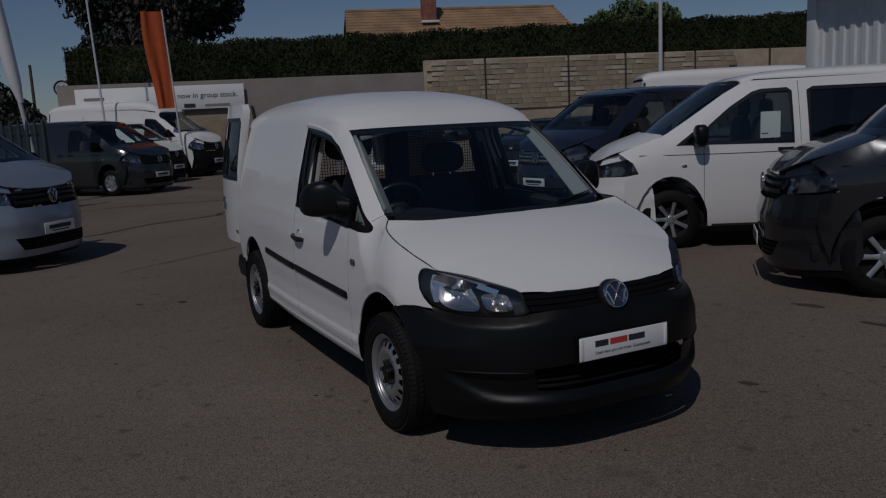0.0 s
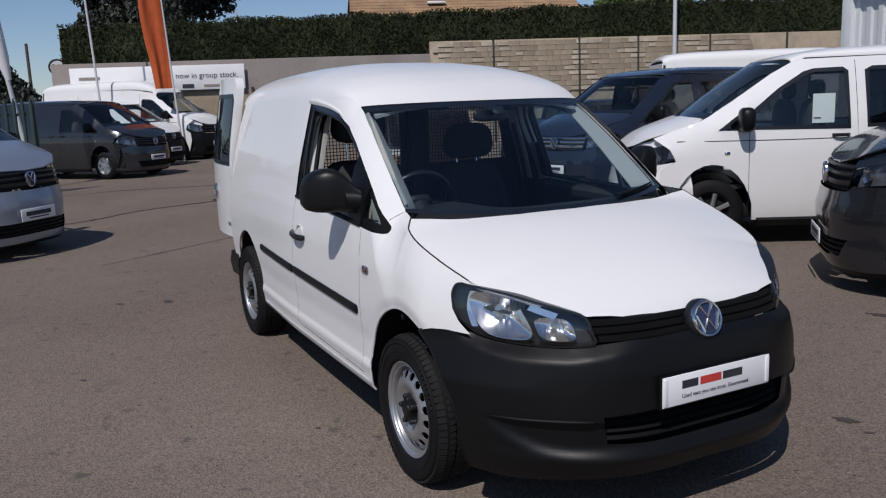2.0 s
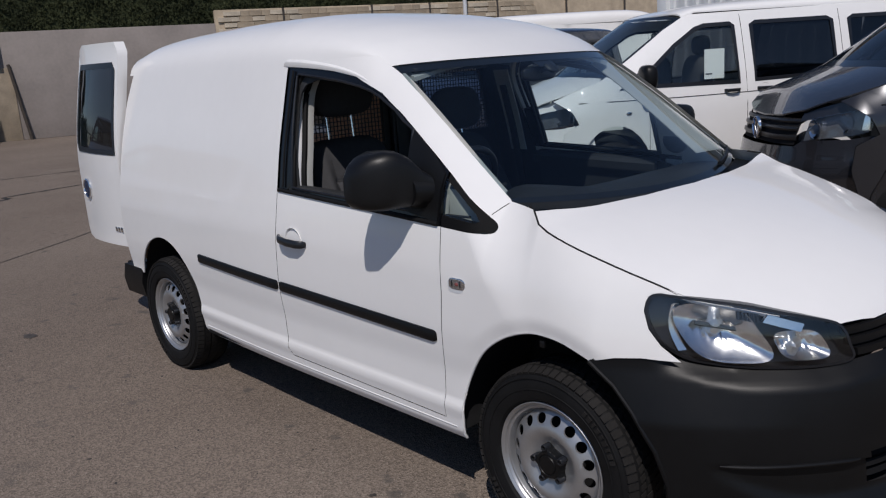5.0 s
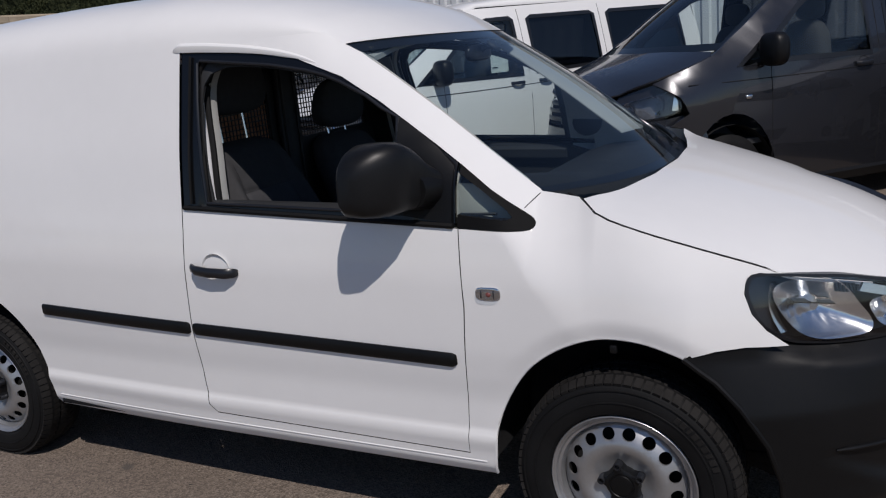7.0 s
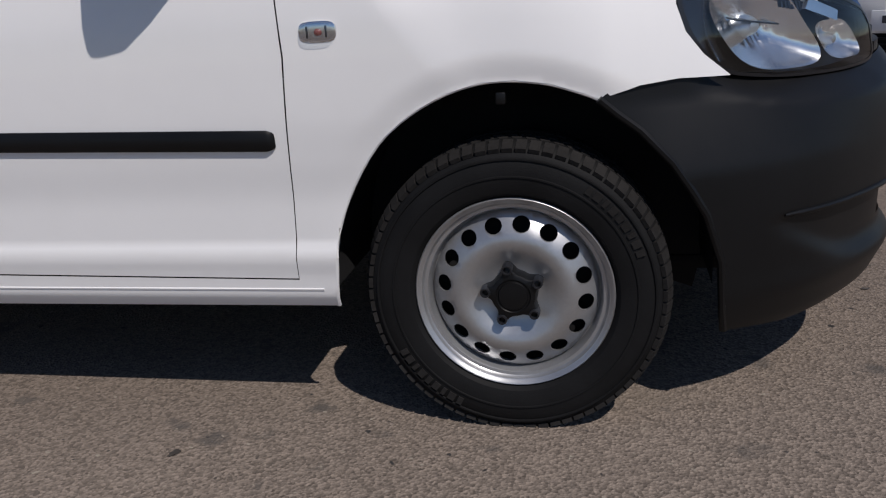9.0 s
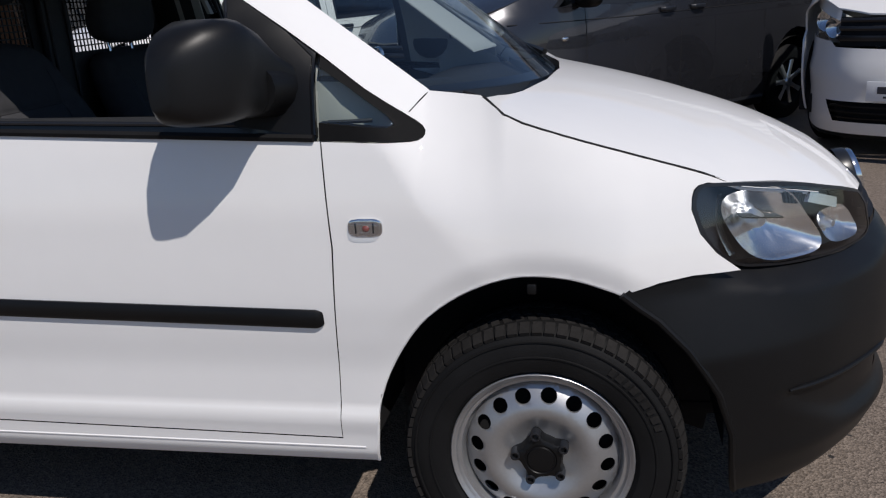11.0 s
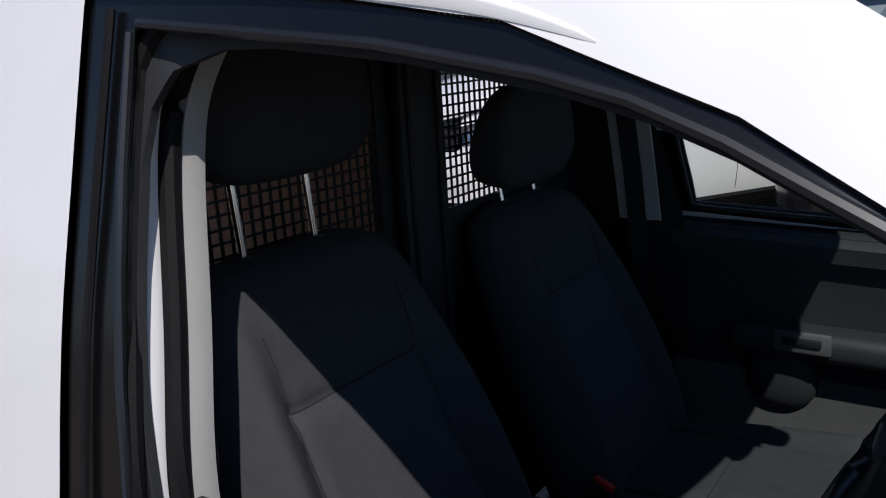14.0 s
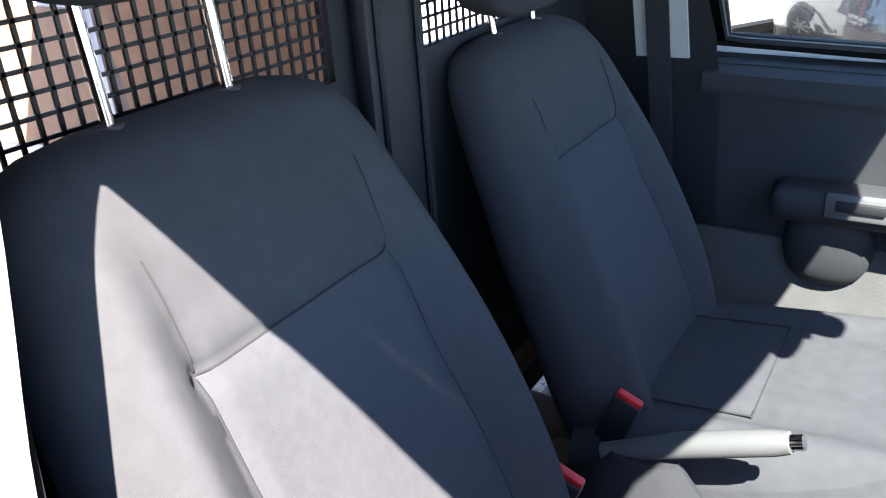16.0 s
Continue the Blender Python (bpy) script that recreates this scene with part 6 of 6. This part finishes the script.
            g = grid(16, 3, lambda u, v: (cx + 0.41 * math.cos(math.pi * (1.1 * u - 0.05)), -0.915 + 0.33 * v, 0.345 + 0.41 * math.sin(math.pi * (1.1 * u - 0.05))))
            part("wheel_liner", g if s < 0 else flip_y(g), DARK, ob)
    return ob


SILVER = stuff("silver_blue_paint", (0.27, 0.31, 0.38), 0.32, metal=0.4, vary=0.04, scale=2, coat=0.7)
GREY = stuff("dark_grey_paint", (0.024, 0.026, 0.031), 0.26, metal=0.4, vary=0.06, scale=2, coat=0.8)
CHARCOAL = stuff("charcoal_paint", (0.023, 0.024, 0.029), 0.25, metal=0.4, vary=0.06, scale=2, coat=0.8)
NAVY = stuff("navy_paint", (0.018, 0.022, 0.040), 0.25, metal=0.3, vary=0.06, scale=2, coat=0.9)


TALL = spline((0.0, 0.0), (0.5, 0.52), (0.9, 1.03), (1.03, 1.20), (1.235, 1.48), (1.8, 2.14), (1.86, 2.36), (1.985, 2.70), (2.2, 2.95))


def tall(p):
    """Longer behind the cab and higher: a large van with a raised roof."""
    up = TALL(p.z)
    if p.z > 1.7:
        up -= 0.16 * max(0, 1 - max(0, -0.75 - p.x) / 0.9) * min(1, (p.z - 1.7) / 0.2)
    return (p.x - (1.4 if p.x < -1.5 else 0.0) * min(1, (-1.5 - p.x) / 1.0), p.y * 1.04, up)


def tall_low(p):
    q = tall(p)
    return q[0], q[1], q[2] * 0.92


def low_car(p):
    """A small hatchback in place of a van: lower and shorter."""
    return (p.x * 0.82, p.y * 0.92, p.z if p.z < 0.8 else 0.8 + (p.z - 0.8) * 0.60)


build_transporter(SILVER, "silver-blue van parked nose out in a row", (-7.95, -2.80), 48, "glazed")
build_transporter(GREY, "dark grey panel van parked nose out", (-19.44, 0.19), 41, "panel", steel_wheels=True)
build_transporter(WHITE, "white panel van parked behind a dark grey van", (-23.35, 1.22), 45, "panel", bumper=BLACK_PLASTIC)
build_transporter(WHITE, "white high-roof van parked before a sign", (-25.85, 2.97), 46, "panel", tall, bumper=BLACK_PLASTIC, name="high_roof_van")
build_transporter(NAVY, "navy van parked nose out beside a white one", (-7.49, 5.86), 278, "glazed", trim=CHROME)
build_transporter(WHITE, "white van with dark side windows, parked nose out", (-3.97, 4.53), 238, "glazed", paper=True)
build_transporter(CHARCOAL, "charcoal van with alloy wheels, parked nose out", (-0.926, 4.251), 225.5, "glazed", plate_z=0.41)
build_transporter(WHITE, "white van with a dark grille, parked nose out", (2.6, 4.2), 236, "glazed")
build_transporter(WHITE, "white high-roof van parked by the wall", (-9.47, 15.9), 60, "panel", tall_low, bumper=BLACK_PLASTIC, name="high_roof_van")

build_transporter(CHARCOAL, "dark hatchback parked before the block wall", (-12.6, 8.3), 290, "glazed", low_car, name="parked_car", seats=False)

# ---- wall, hedge, houses and trees behind the yard ----
BLOCK = stuff("tan_block", (0.33, 0.27, 0.195), 0.9, vary=0.22, scale=3.0, bump=0.6, bump_scale=40)


def each_own_shade(m, lo, hi):
    """Every piece that carries the material is a little lighter or darker than the next."""
    nt = m.node_tree
    b = nt.nodes["Principled BSDF"]
    info = nt.nodes.new("ShaderNodeObjectInfo")
    r = nt.nodes.new("ShaderNodeMapRange")
    r.inputs["To Min"].default_value, r.inputs["To Max"].default_value = lo, hi
    nt.links.new(info.outputs["Random"], r.inputs["Value"])
    mul = nt.nodes.new("ShaderNodeMix")
    mul.data_type, mul.blend_type = "RGBA", "MULTIPLY"
    mul.inputs[0].default_value = 1.0
    nt.links.new(b.inputs["Base Color"].links[0].from_socket, mul.inputs[6])
    nt.links.new(r.outputs[0], mul.inputs[7])
    nt.links.new(mul.outputs[2], b.inputs["Base Color"])
    return m


each_own_shade(BLOCK, 0.82, 1.12)
BLOCK_PALE = each_own_shade(stuff("lime_stained_block", (0.46, 0.40, 0.31), 0.9, vary=0.25, scale=4.0, bump=0.6, bump_scale=40), 0.85, 1.12)
CONCRETE = stuff("grey_render", (0.25, 0.22, 0.20), 0.9, vary=0.15, scale=1.0, bump=0.4, bump_scale=30)
LEAF = stuff("hedge_leaf", (0.028, 0.036, 0.016), 0.75, vary=0.45, scale=1.1, color2=(0.048, 0.056, 0.025), spec=0.15)
TREE_LEAF = stuff("dark_tree_leaf", (0.020, 0.022, 0.018), 0.6, vary=0.4, scale=1.5, color2=(0.04, 0.045, 0.03))
GREEN_LEAF = stuff("green_leaf", (0.05, 0.085, 0.022), 0.6, vary=0.4, scale=1.5, color2=(0.10, 0.15, 0.04))
BARK = stuff("bark", (0.10, 0.075, 0.055), 0.9, vary=0.3, scale=8, bump=0.6, bump_scale=50)
TILE = stuff("roof_tile", (0.25, 0.155, 0.10), 0.85, vary=0.3, scale=0.8, bump=0.3, bump_scale=20, color2=(0.42, 0.27, 0.14))
BRICK = stuff("chimney_brick", (0.25, 0.10, 0.07), 0.9, vary=0.3, scale=6)
SIGN = stuff("sign_white", (0.78, 0.78, 0.78), 0.5, vary=0.03, scale=2)
CLAD = stuff("white_cladding", (0.62, 0.64, 0.65), 0.45, vary=0.05, scale=1.2)
ORANGE = stuff("orange_cloth", (0.44, 0.080, 0.016), 0.8, vary=0.12, scale=5)
POLE = stuff("pole_grey", (0.62, 0.63, 0.64), 0.45, metal=0.2, vary=0.06, scale=6)
FENCE = stuff("fence_green", (0.03, 0.05, 0.045), 0.5, vary=0.2, scale=6)
WOOD = stuff("pole_wood", (0.10, 0.075, 0.055), 0.9, vary=0.3, scale=6)

W0, WD = Vector((-25.2, 11.75, 0)), Vector((0.307, 0.952, 0)).normalized()
WN = Vector((WD.y, -WD.x, 0))


def along(s, off=0.0, z=0.0):
    """A place on the wall's line: s metres along it, off metres towards the yard."""
    return W0 + WD * s + WN * off + Vector((0, 0, z))


WM = Matrix((( WD.x, WN.x, 0, W0.x), (WD.y, WN.y, 0, W0.y), (0, 0, 1, 0), (0, 0, 0, 1)))
JOINT = stuff("joint_dark", (0.04, 0.034, 0.03), 0.9, vary=0.25, scale=9)
tan_wall = tagged(part("wall_tan", moved(rbox((17.0, -0.12, 1.92), (34.0, 0.2, 3.84), 0.02), WM), BLOCK), "tan concrete block wall in panels", "wall", kind="structure")
grey_wall = tagged(part("wall_grey", moved(rbox((-6.75, -0.14, 1.70), (13.5, 0.2, 3.40), 0.02), WM), CONCRETE), "grey rendered yard wall", "wall", kind="structure")
part("block_facing", moved(rbox((-10.0, -0.03, 1.15), (6.9, 0.04, 2.30), 0.01), WM), BLOCK, grey_wall, "tan block facing below the sign")
part("leaning_post", moved(tube([(-6.30, 0.12, 0.0), (-6.62, 0.02, 2.4)], 0.05, 8), WM), stuff("dark_timber", (0.05, 0.04, 0.032), 0.9, vary=0.3, scale=6), grey_wall, "dark timber post leaning on the wall")
JOINTS = (-0.02, 2.43, 5.82, 8.21, 11.2, 14.5, 17.5, 20.5)
for s in JOINTS[1:]:
    part("wall_joint", moved(rbox((s, 0.035, 1.92), (0.075, 0.05, 3.84), 0.006), WM), JOINT, tan_wall, "dark open joint between wall panels")
def foliage(count, place, size, seed, n=5):
    """Many small bent leaf clumps, each a few triangles."""
    r = random.Random(seed)
    verts, faces = [], []
    for _ in range(count):
        c = place(r)[0]
        s = size * r.uniform(0.6, 1.4)
        for _ in range(n):
            q = Euler((r.uniform(0, 6.3), r.uniform(0, 6.3), r.uniform(0, 6.3))).to_matrix()
            o = Vector(c) + q @ Vector((0, 0, s * 0.4))
            k = len(verts)
            verts += [o + q @ Vector((-s * 0.5, 0, 0)), o + q @ Vector((0, -s * 0.22, s * 0.1)), o + q @ Vector((s * 0.5, 0, 0)), o + q @ Vector((0, s * 0.22, s * 0.1))]
            faces += [(k, k + 1, k + 2, k + 3)]
    return verts, faces


def build_hedge():
    def top(s):
        return 4.75 + 0.018 * (s + 14) + 0.05 * math.sin(s * 1.7) + 0.03 * math.sin(s * 4.3)
    s0, s1 = -13.2, 26.0
    core = loft([[along(s, -0.45, 1.0), along(s, -0.45, top(s) - 0.12), along(s, -1.9, top(s) - 0.12), along(s, -1.9, 1.0)] for s in [s0 + (s1 - s0) * k / 40 for k in range(41)]])
    hedge = tagged(part("hedge", core, LEAF), "tall clipped dark green hedge behind the wall", "hedge")

    def place(r):
        s = r.uniform(s0, s1)
        if r.random() < 0.75:
            return along(s, -0.40 + r.uniform(-0.08, 0.06), r.uniform(3.2, top(s))), WN
        return along(s, r.uniform(-1.9, -0.4), top(s) + r.uniform(-0.15, 0.03)), WN
    tagged(part("hedge_leaves", foliage(30000, place, 0.075, 5, 4), LEAF, hedge), kind="stuff")


build_hedge()


def build_tree(where, trunk_h, lobes, leaf, size, count, seed, label):
    tree = thing("tree", label, "tree")
    tree.location = where
    part("trunk", tube([(0, 0, 0), (0.1, 0, trunk_h * 0.5), (0.0, 0.1, trunk_h), (0.1, 0.0, trunk_h * 1.5)], [0.32, 0.26, 0.22, 0.10], 10), BARK, tree)
    for c, rad in lobes:
        part("limb", tube([(0, 0, trunk_h * 0.8), Vector(c) * 0.6 + Vector((0, 0, trunk_h * 0.3)), c], [0.14, 0.09, 0.03], 7), BARK, tree)

    def place(rr):
        c, rad = lobes[rr.randrange(len(lobes))]
        d = Vector((rr.gauss(0, 1), rr.gauss(0, 1), rr.gauss(0, 1))).normalized()
        return Vector(c) + Vector((d.x * rad[0], d.y * rad[1], d.z * rad[2])) * rr.uniform(0.45, 1.05), d
    tagged(part("crown", foliage(count, place, size, seed, 5), leaf, tree), kind="stuff")
    return tree


lob = [((random.Random(k).uniform(-2.2, 2.2), random.Random(k + 50).uniform(-2.1, 2.1), 5.0 + (k % 5) * 1.3 + random.Random(k + 9).uniform(-0.5, 0.5)), (1.7, 1.7, 1.3)) for k in range(14)]
build_tree((-35.2, 3.3, 0), 4.0, lob, TREE_LEAF, 0.24, 13000, 11, "large dark-leaved tree behind the hedge")
build_tree((-33.0, 28.6, 2.0), 3.0, [((0, 0, 4.6), (1.5, 1.5, 1.2)), ((1.3, 0.8, 4.2), (1.2, 1.2, 1.0)), ((-1.2, -0.9, 4.3), (1.2, 1.2, 0.9)), ((0.2, 1.8, 3.9), (1.0, 1.0, 0.8))], GREEN_LEAF, 0.3, 1500, 12, "small green tree beyond the hedge")
build_tree((-44.0, -3.4, 0), 2.0, [((0, 0, 3.0), (1.5, 1.4, 1.4)), ((0.6, 1.1, 2.3), (1.2, 1.0, 1.1)), ((-0.6, -1.2, 4.4), (1.5, 1.4, 1.5)), ((0, -2.4, 5.2), (1.6, 1.5, 1.6))], TREE_LEAF, 0.34, 2000, 13, "dark green tree beyond the palisade fence")
build_tree((-30.0, -3.6, 0), 0.7, [((0, 1.3, 1.5), (0.9, 0.9, 1.0)), ((0, 0.2, 1.6), (0.9, 1.0, 1.05)), ((0.2, -1.0, 1.6), (0.9, 1.0, 1.1)), ((0, -2.2, 1.7), (0.9, 1.0, 1.1))], TREE_LEAF, 0.2, 2600, 14, "low dark bush behind the palisade fence")


def build_house():
    house = thing("house", "brick house with a weathered tiled roof and chimney", "house")
    # local frame: x along the ridge, y towards the yard
    c = along(3.9, -14.0)
    house.matrix_world = Matrix(((WD.x, WN.x, 0, c.x), (WD.y, WN.y, 0, c.y), (0, 0, 1, 0), (0, 0, 0, 1)))
    L, D, H, T = 6.3, 3.6, 4.9, 7.55
    part("wall", join(rbox((0, 0, H / 2), (2 * L - 0.8, 2 * D - 0.6, H), 0)), BRICK, house)
    gable = [(-L + 0.22, -D + 0.2, H), (-L + 0.22, D - 0.2, H), (-L + 0.40, 0, T - 0.2)]
    part("gable", ([Vector(p) for p in gable] + [Vector((p[0] + 0.15, p[1], p[2])) for p in gable], [(0, 1, 2), (5, 4, 3), (0, 3, 4, 1), (1, 4, 5, 2), (2, 5, 3, 0)]), stuff("gable_board", (0.05, 0.05, 0.055), 0.8, vary=0.2, scale=4), house)
    n = 16
    for sgn in (1, -1):
        for k in range(n):
            t0, t1 = k / n, (k + 1.25) / n
            z0, z1 = T + (H - 0.15 - T) * t0, T + (H - 0.15 - T) * t1
            y0, y1 = sgn * (D + 0.25) * t0, sgn * (D + 0.25) * t1
            part("tile_course", ([Vector((-L + 0.25 * (1 - t0), y0, z0)), Vector((L - 0.6 + 1.2 * t0, y0, z0)), Vector((L - 0.6 + 1.2 * t1, y1, z1 + 0.05)), Vector((-L + 0.25 * (1 - t1), y1, z1 + 0.05)), Vector((-L + 0.25 * (1 - t1), y1, z1)), Vector((L - 0.6 + 1.2 * t1, y1, z1))], [(0, 1, 2, 3), (3, 2, 5, 4)]), TILE, house)
    part("ridge", tube([(-L + 0.23, 0, T), (L - 0.6, 0, T)], 0.11, 8), TILE, house)
    ch = part("chimney", rbox((-1.6, 0.9, 7.5), (0.75, 0.75, 2.6), 0.02), BRICK, house)
    part("flashing", rbox((-1.6, 1.05, 6.75), (0.95, 1.0, 0.12), 0.03), SIGN, ch)


build_house()


def build_sign():
    sign = thing("wall_sign", "long white sign board with dark writing on the wall", "sign")
    m = WM @ Matrix.Translation((-9.85, 0.12, 2.66))
    part("board", moved(rbox((0, 0, 0.14), (6.0, 0.05, 0.87), 0.01), m), SIGN, sign)
    words("now in group stock.", 0.27, m @ Matrix.Translation((0.58, 0.035, 0.12)) @ Matrix(((1, 0, 0, 0), (0, 0, 1, 0), (0, 1, 0, 0), (0, 0, 0, 1))), INK, "writing", sign)
    part("writing_bar", moved(rbox((1.0, 0.03, -0.16), (0.4, 0.02, 0.14), 0), m), INK, sign)
    part("writing_bar", moved(rbox((2.0, 0.03, -0.16), (0.9, 0.02, 0.08), 0), m), CONCRETE, sign)
    part("writing_bar", moved(rbox((-2.35, 0.03, 0.20), (0.7, 0.02, 0.10), 0), m), CONCRETE, sign)


build_sign()


def build_flags():
    flag = thing("flag_banner", "orange banner hanging from a pale flagpole", "flag")
    base = Vector((-24.8, 2.42, 0))
    part("pole", tube([base, base + Vector((-0.05, -0.14, 2.8)), base + Vector((-0.1, -0.27, 5.55))], [0.035, 0.03, 0.025], 10), POLE, flag)

    def cloth(u, v):
        z = 5.48 - 3.12 * v
        k = (z / 5.55)
        p = base + Vector((-0.1, -0.27, 5.55)) * k
        w = (0.70 - 0.34 * max(0, v - 0.55)) * u * (1 + 0.05 * math.sin(7 * v))
        fold = 0.075 * math.sin(9 * u + 1.6 * v) * u + 0.03 * math.sin(4 * v + 3 * u) + 0.012 * math.sin(17 * u - 5 * v) * (0.3 + v)
        return p.x + fold, p.y - 0.04 - w * 0.92, z - 0.10 * u * math.sin(3 * v)
    part("cloth", shell(grid(18, 40, cloth), 0.004, (1, 0, 0)), ORANGE, flag, "folded orange cloth")
    for b, h, r, lean in (((-26.6, 0.26, 0), 8.2, 0.045, -0.30), ((-42.0, 8.6, 0), 6.8, 0.06, 0.0)):
        tagged(part("flagpole", tube([b, (b[0], b[1] + lean, h)], [r, r * 0.7], 8), POLE), "bare pale flagpole in the yard", "pole")
    pole = thing("furled_flagpole", "white flagpole with a furled white banner", "pole")
    b = Vector((-17.5, -2.05, 0))
    part("pole", tube([b, b + Vector((0, -0.75, 6.0))], [0.05, 0.045], 10), POLE, pole)
    part("furled_banner", tube([b + Vector((0, -0.28, 2.4)), b + Vector((0, -0.36, 2.9)), b + Vector((0, -0.5, 4)), b + Vector((0, -0.7, 5.8))], [0.06, 0.14, 0.17, 0.15], 10), SIGN, pole)


build_flags()


def build_small():
    fence = tagged(thing("palisade_fence", "dark green steel palisade fence", "fence"), kind="structure")
    for k in range(26):
        y = -1.98 - 0.155 * k
        part("pale", loft([[(-15.9 + a * w, y + b * w, z) for a, b in ((0, -0.036), (0.022, -0.012), (0.022, 0.012), (0, 0.036))] for z, w in ((0.05, 1), (1.86, 1), (1.98, 0.25))]), FENCE, fence)
    for z in (0.45, 1.65):
        part("rail", rbox((-15.94, -3.95, z), (0.04, 4.0, 0.06), 0), FENCE, fence)
    for y in (-1.93, -4.7):
        part("post", rbox((-15.97, y, 1.0), (0.09, 0.07, 2.05), 0.008), FENCE, fence)
    sg = thing("speed_sign", "round white road sign reading 30", "road sign")
    p = Vector((-33.0, -0.72, 3.50))
    part("post", tube([(p.x - 0.05, p.y, 0), (p.x - 0.05, p.y, p.z + 0.2)], 0.04, 8), POLE, sg)
    m = Matrix.Translation(p) @ pose(0, 0, 0, 0, 0, 90)
    part("disc", moved(lathe([(0, 0.02), (0.31, 0.02), (0.31, 0)], 30), m), SIGN, sg)
    part("rim", moved(lathe([(0.265, 0.022), (0.27, 0.03), (0.325, 0.03), (0.33, 0.0)], 30), m), INK, sg)
    words("30", 0.36, Matrix.Translation(p + Vector((0.03, -0.21, -0.125))) @ pose(0, 0, 0, 90, 0, 90), INK, "numerals", sg)
    tp = thing("utility_pole", "dark wooden utility pole with cross arms", "pole")
    part("post", tube([(-48, -1.55, 0), (-48, -1.55, 5.6)], [0.10, 0.08], 8), WOOD, tp)
    tp2 = thing("utility_pole", "tall wooden utility pole with cross arms", "pole")
    part("post", tube([(-40, -4.35, 0), (-40, -4.35, 9)], [0.16, 0.12], 8), WOOD, tp2)
    for z in (7.0, 7.6):
        part("cross_arm", rbox((-40, -4.2, z), (0.1, 1.4, 0.1), 0.01), WOOD, tp2)
    lp = thing("lamp_post", "grey steel lamp post by the wall", "lamp post")
    part("post", tube([along(9.5, 0.5), along(9.5, 0.5, 8)], [0.09, 0.07], 10), POLE, lp)


build_small()


def build_hall():
    hall = thing("hall", "white steel-clad workshop hall", "building")
    a, d = Vector((-7.0, 11.2, 0)), Vector((0.99, -0.13, 0)).normalized()
    nrm = Vector((d.y, -d.x, 0))
    m = Matrix(((d.x, -nrm.x, 0, a.x), (d.y, -nrm.y, 0, a.y), (0, 0, 1, 0), (0, 0, 0, 1)))
    prof = []
    k = 0
    while k * 0.25 < 12:
        x = k * 0.25
        prof += [(x, 0.0), (x + 0.10, 0.0), (x + 0.13, 0.035), (x + 0.22, 0.035)]
        k += 1
    n = len(prof)
    verts = [Vector((x, y, z)) for z in (0.0, 3.70) for x, y in prof]
    part("cladding", moved((verts, [(i, i + 1, n + i + 1, n + i) for i in range(n - 1)]), m), CLAD, hall, "ribbed white steel cladding", 20)
    part("corner_post", moved(rbox((-0.1, 0.02, 1.86), (0.22, 0.22, 3.72), 0.01), m), CLAD, hall)
    part("body", moved(rbox((6, 8.1, 1.84), (12, 16, 3.68), 0), m), CLAD, hall)
    part("roof", moved(rbox((6, 7.9, 3.79), (12.6, 16.6, 0.16), 0.01), m), CONCRETE, hall)


build_hall()


def build_blocks():
    """The wall's blocks, each an object of its own on a few shared meshes."""
    r = random.Random(4)
    kinds = {}
    for w in (0.30, 0.45, 0.60):
        for pale in (False, True):
            v, f = rbox((0, 0, 0), (w - 0.008, 0.09, 0.142 if pale else 0.186), 0.006, 1)
            me = bpy.data.meshes.new("block")
            me.from_pydata([tuple(p) for p in v], [], f)
            me.materials.append(BLOCK_PALE if pale else BLOCK)
            kinds[w, pale] = me
    for row in range(10):
        x = 0.1 + (0.2 if row % 2 else 0.0)
        while x < 12.6:
            w = r.choice((0.30, 0.45, 0.45, 0.60))
            near = min(abs(x + w / 2 - q) for q in JOINTS)
            pale = r.random() < (0.42 if near < 0.75 else 0.07)
            ob = new("block", kinds[w, pale])
            ob.parent = tan_wall
            ob.matrix_world = WM @ pose(x + w / 2, r.uniform(-0.008, 0.006), 1.95 + 0.194 * row, 0, 0, r.uniform(-0.3, 0.3))
            x += w


build_blocks()
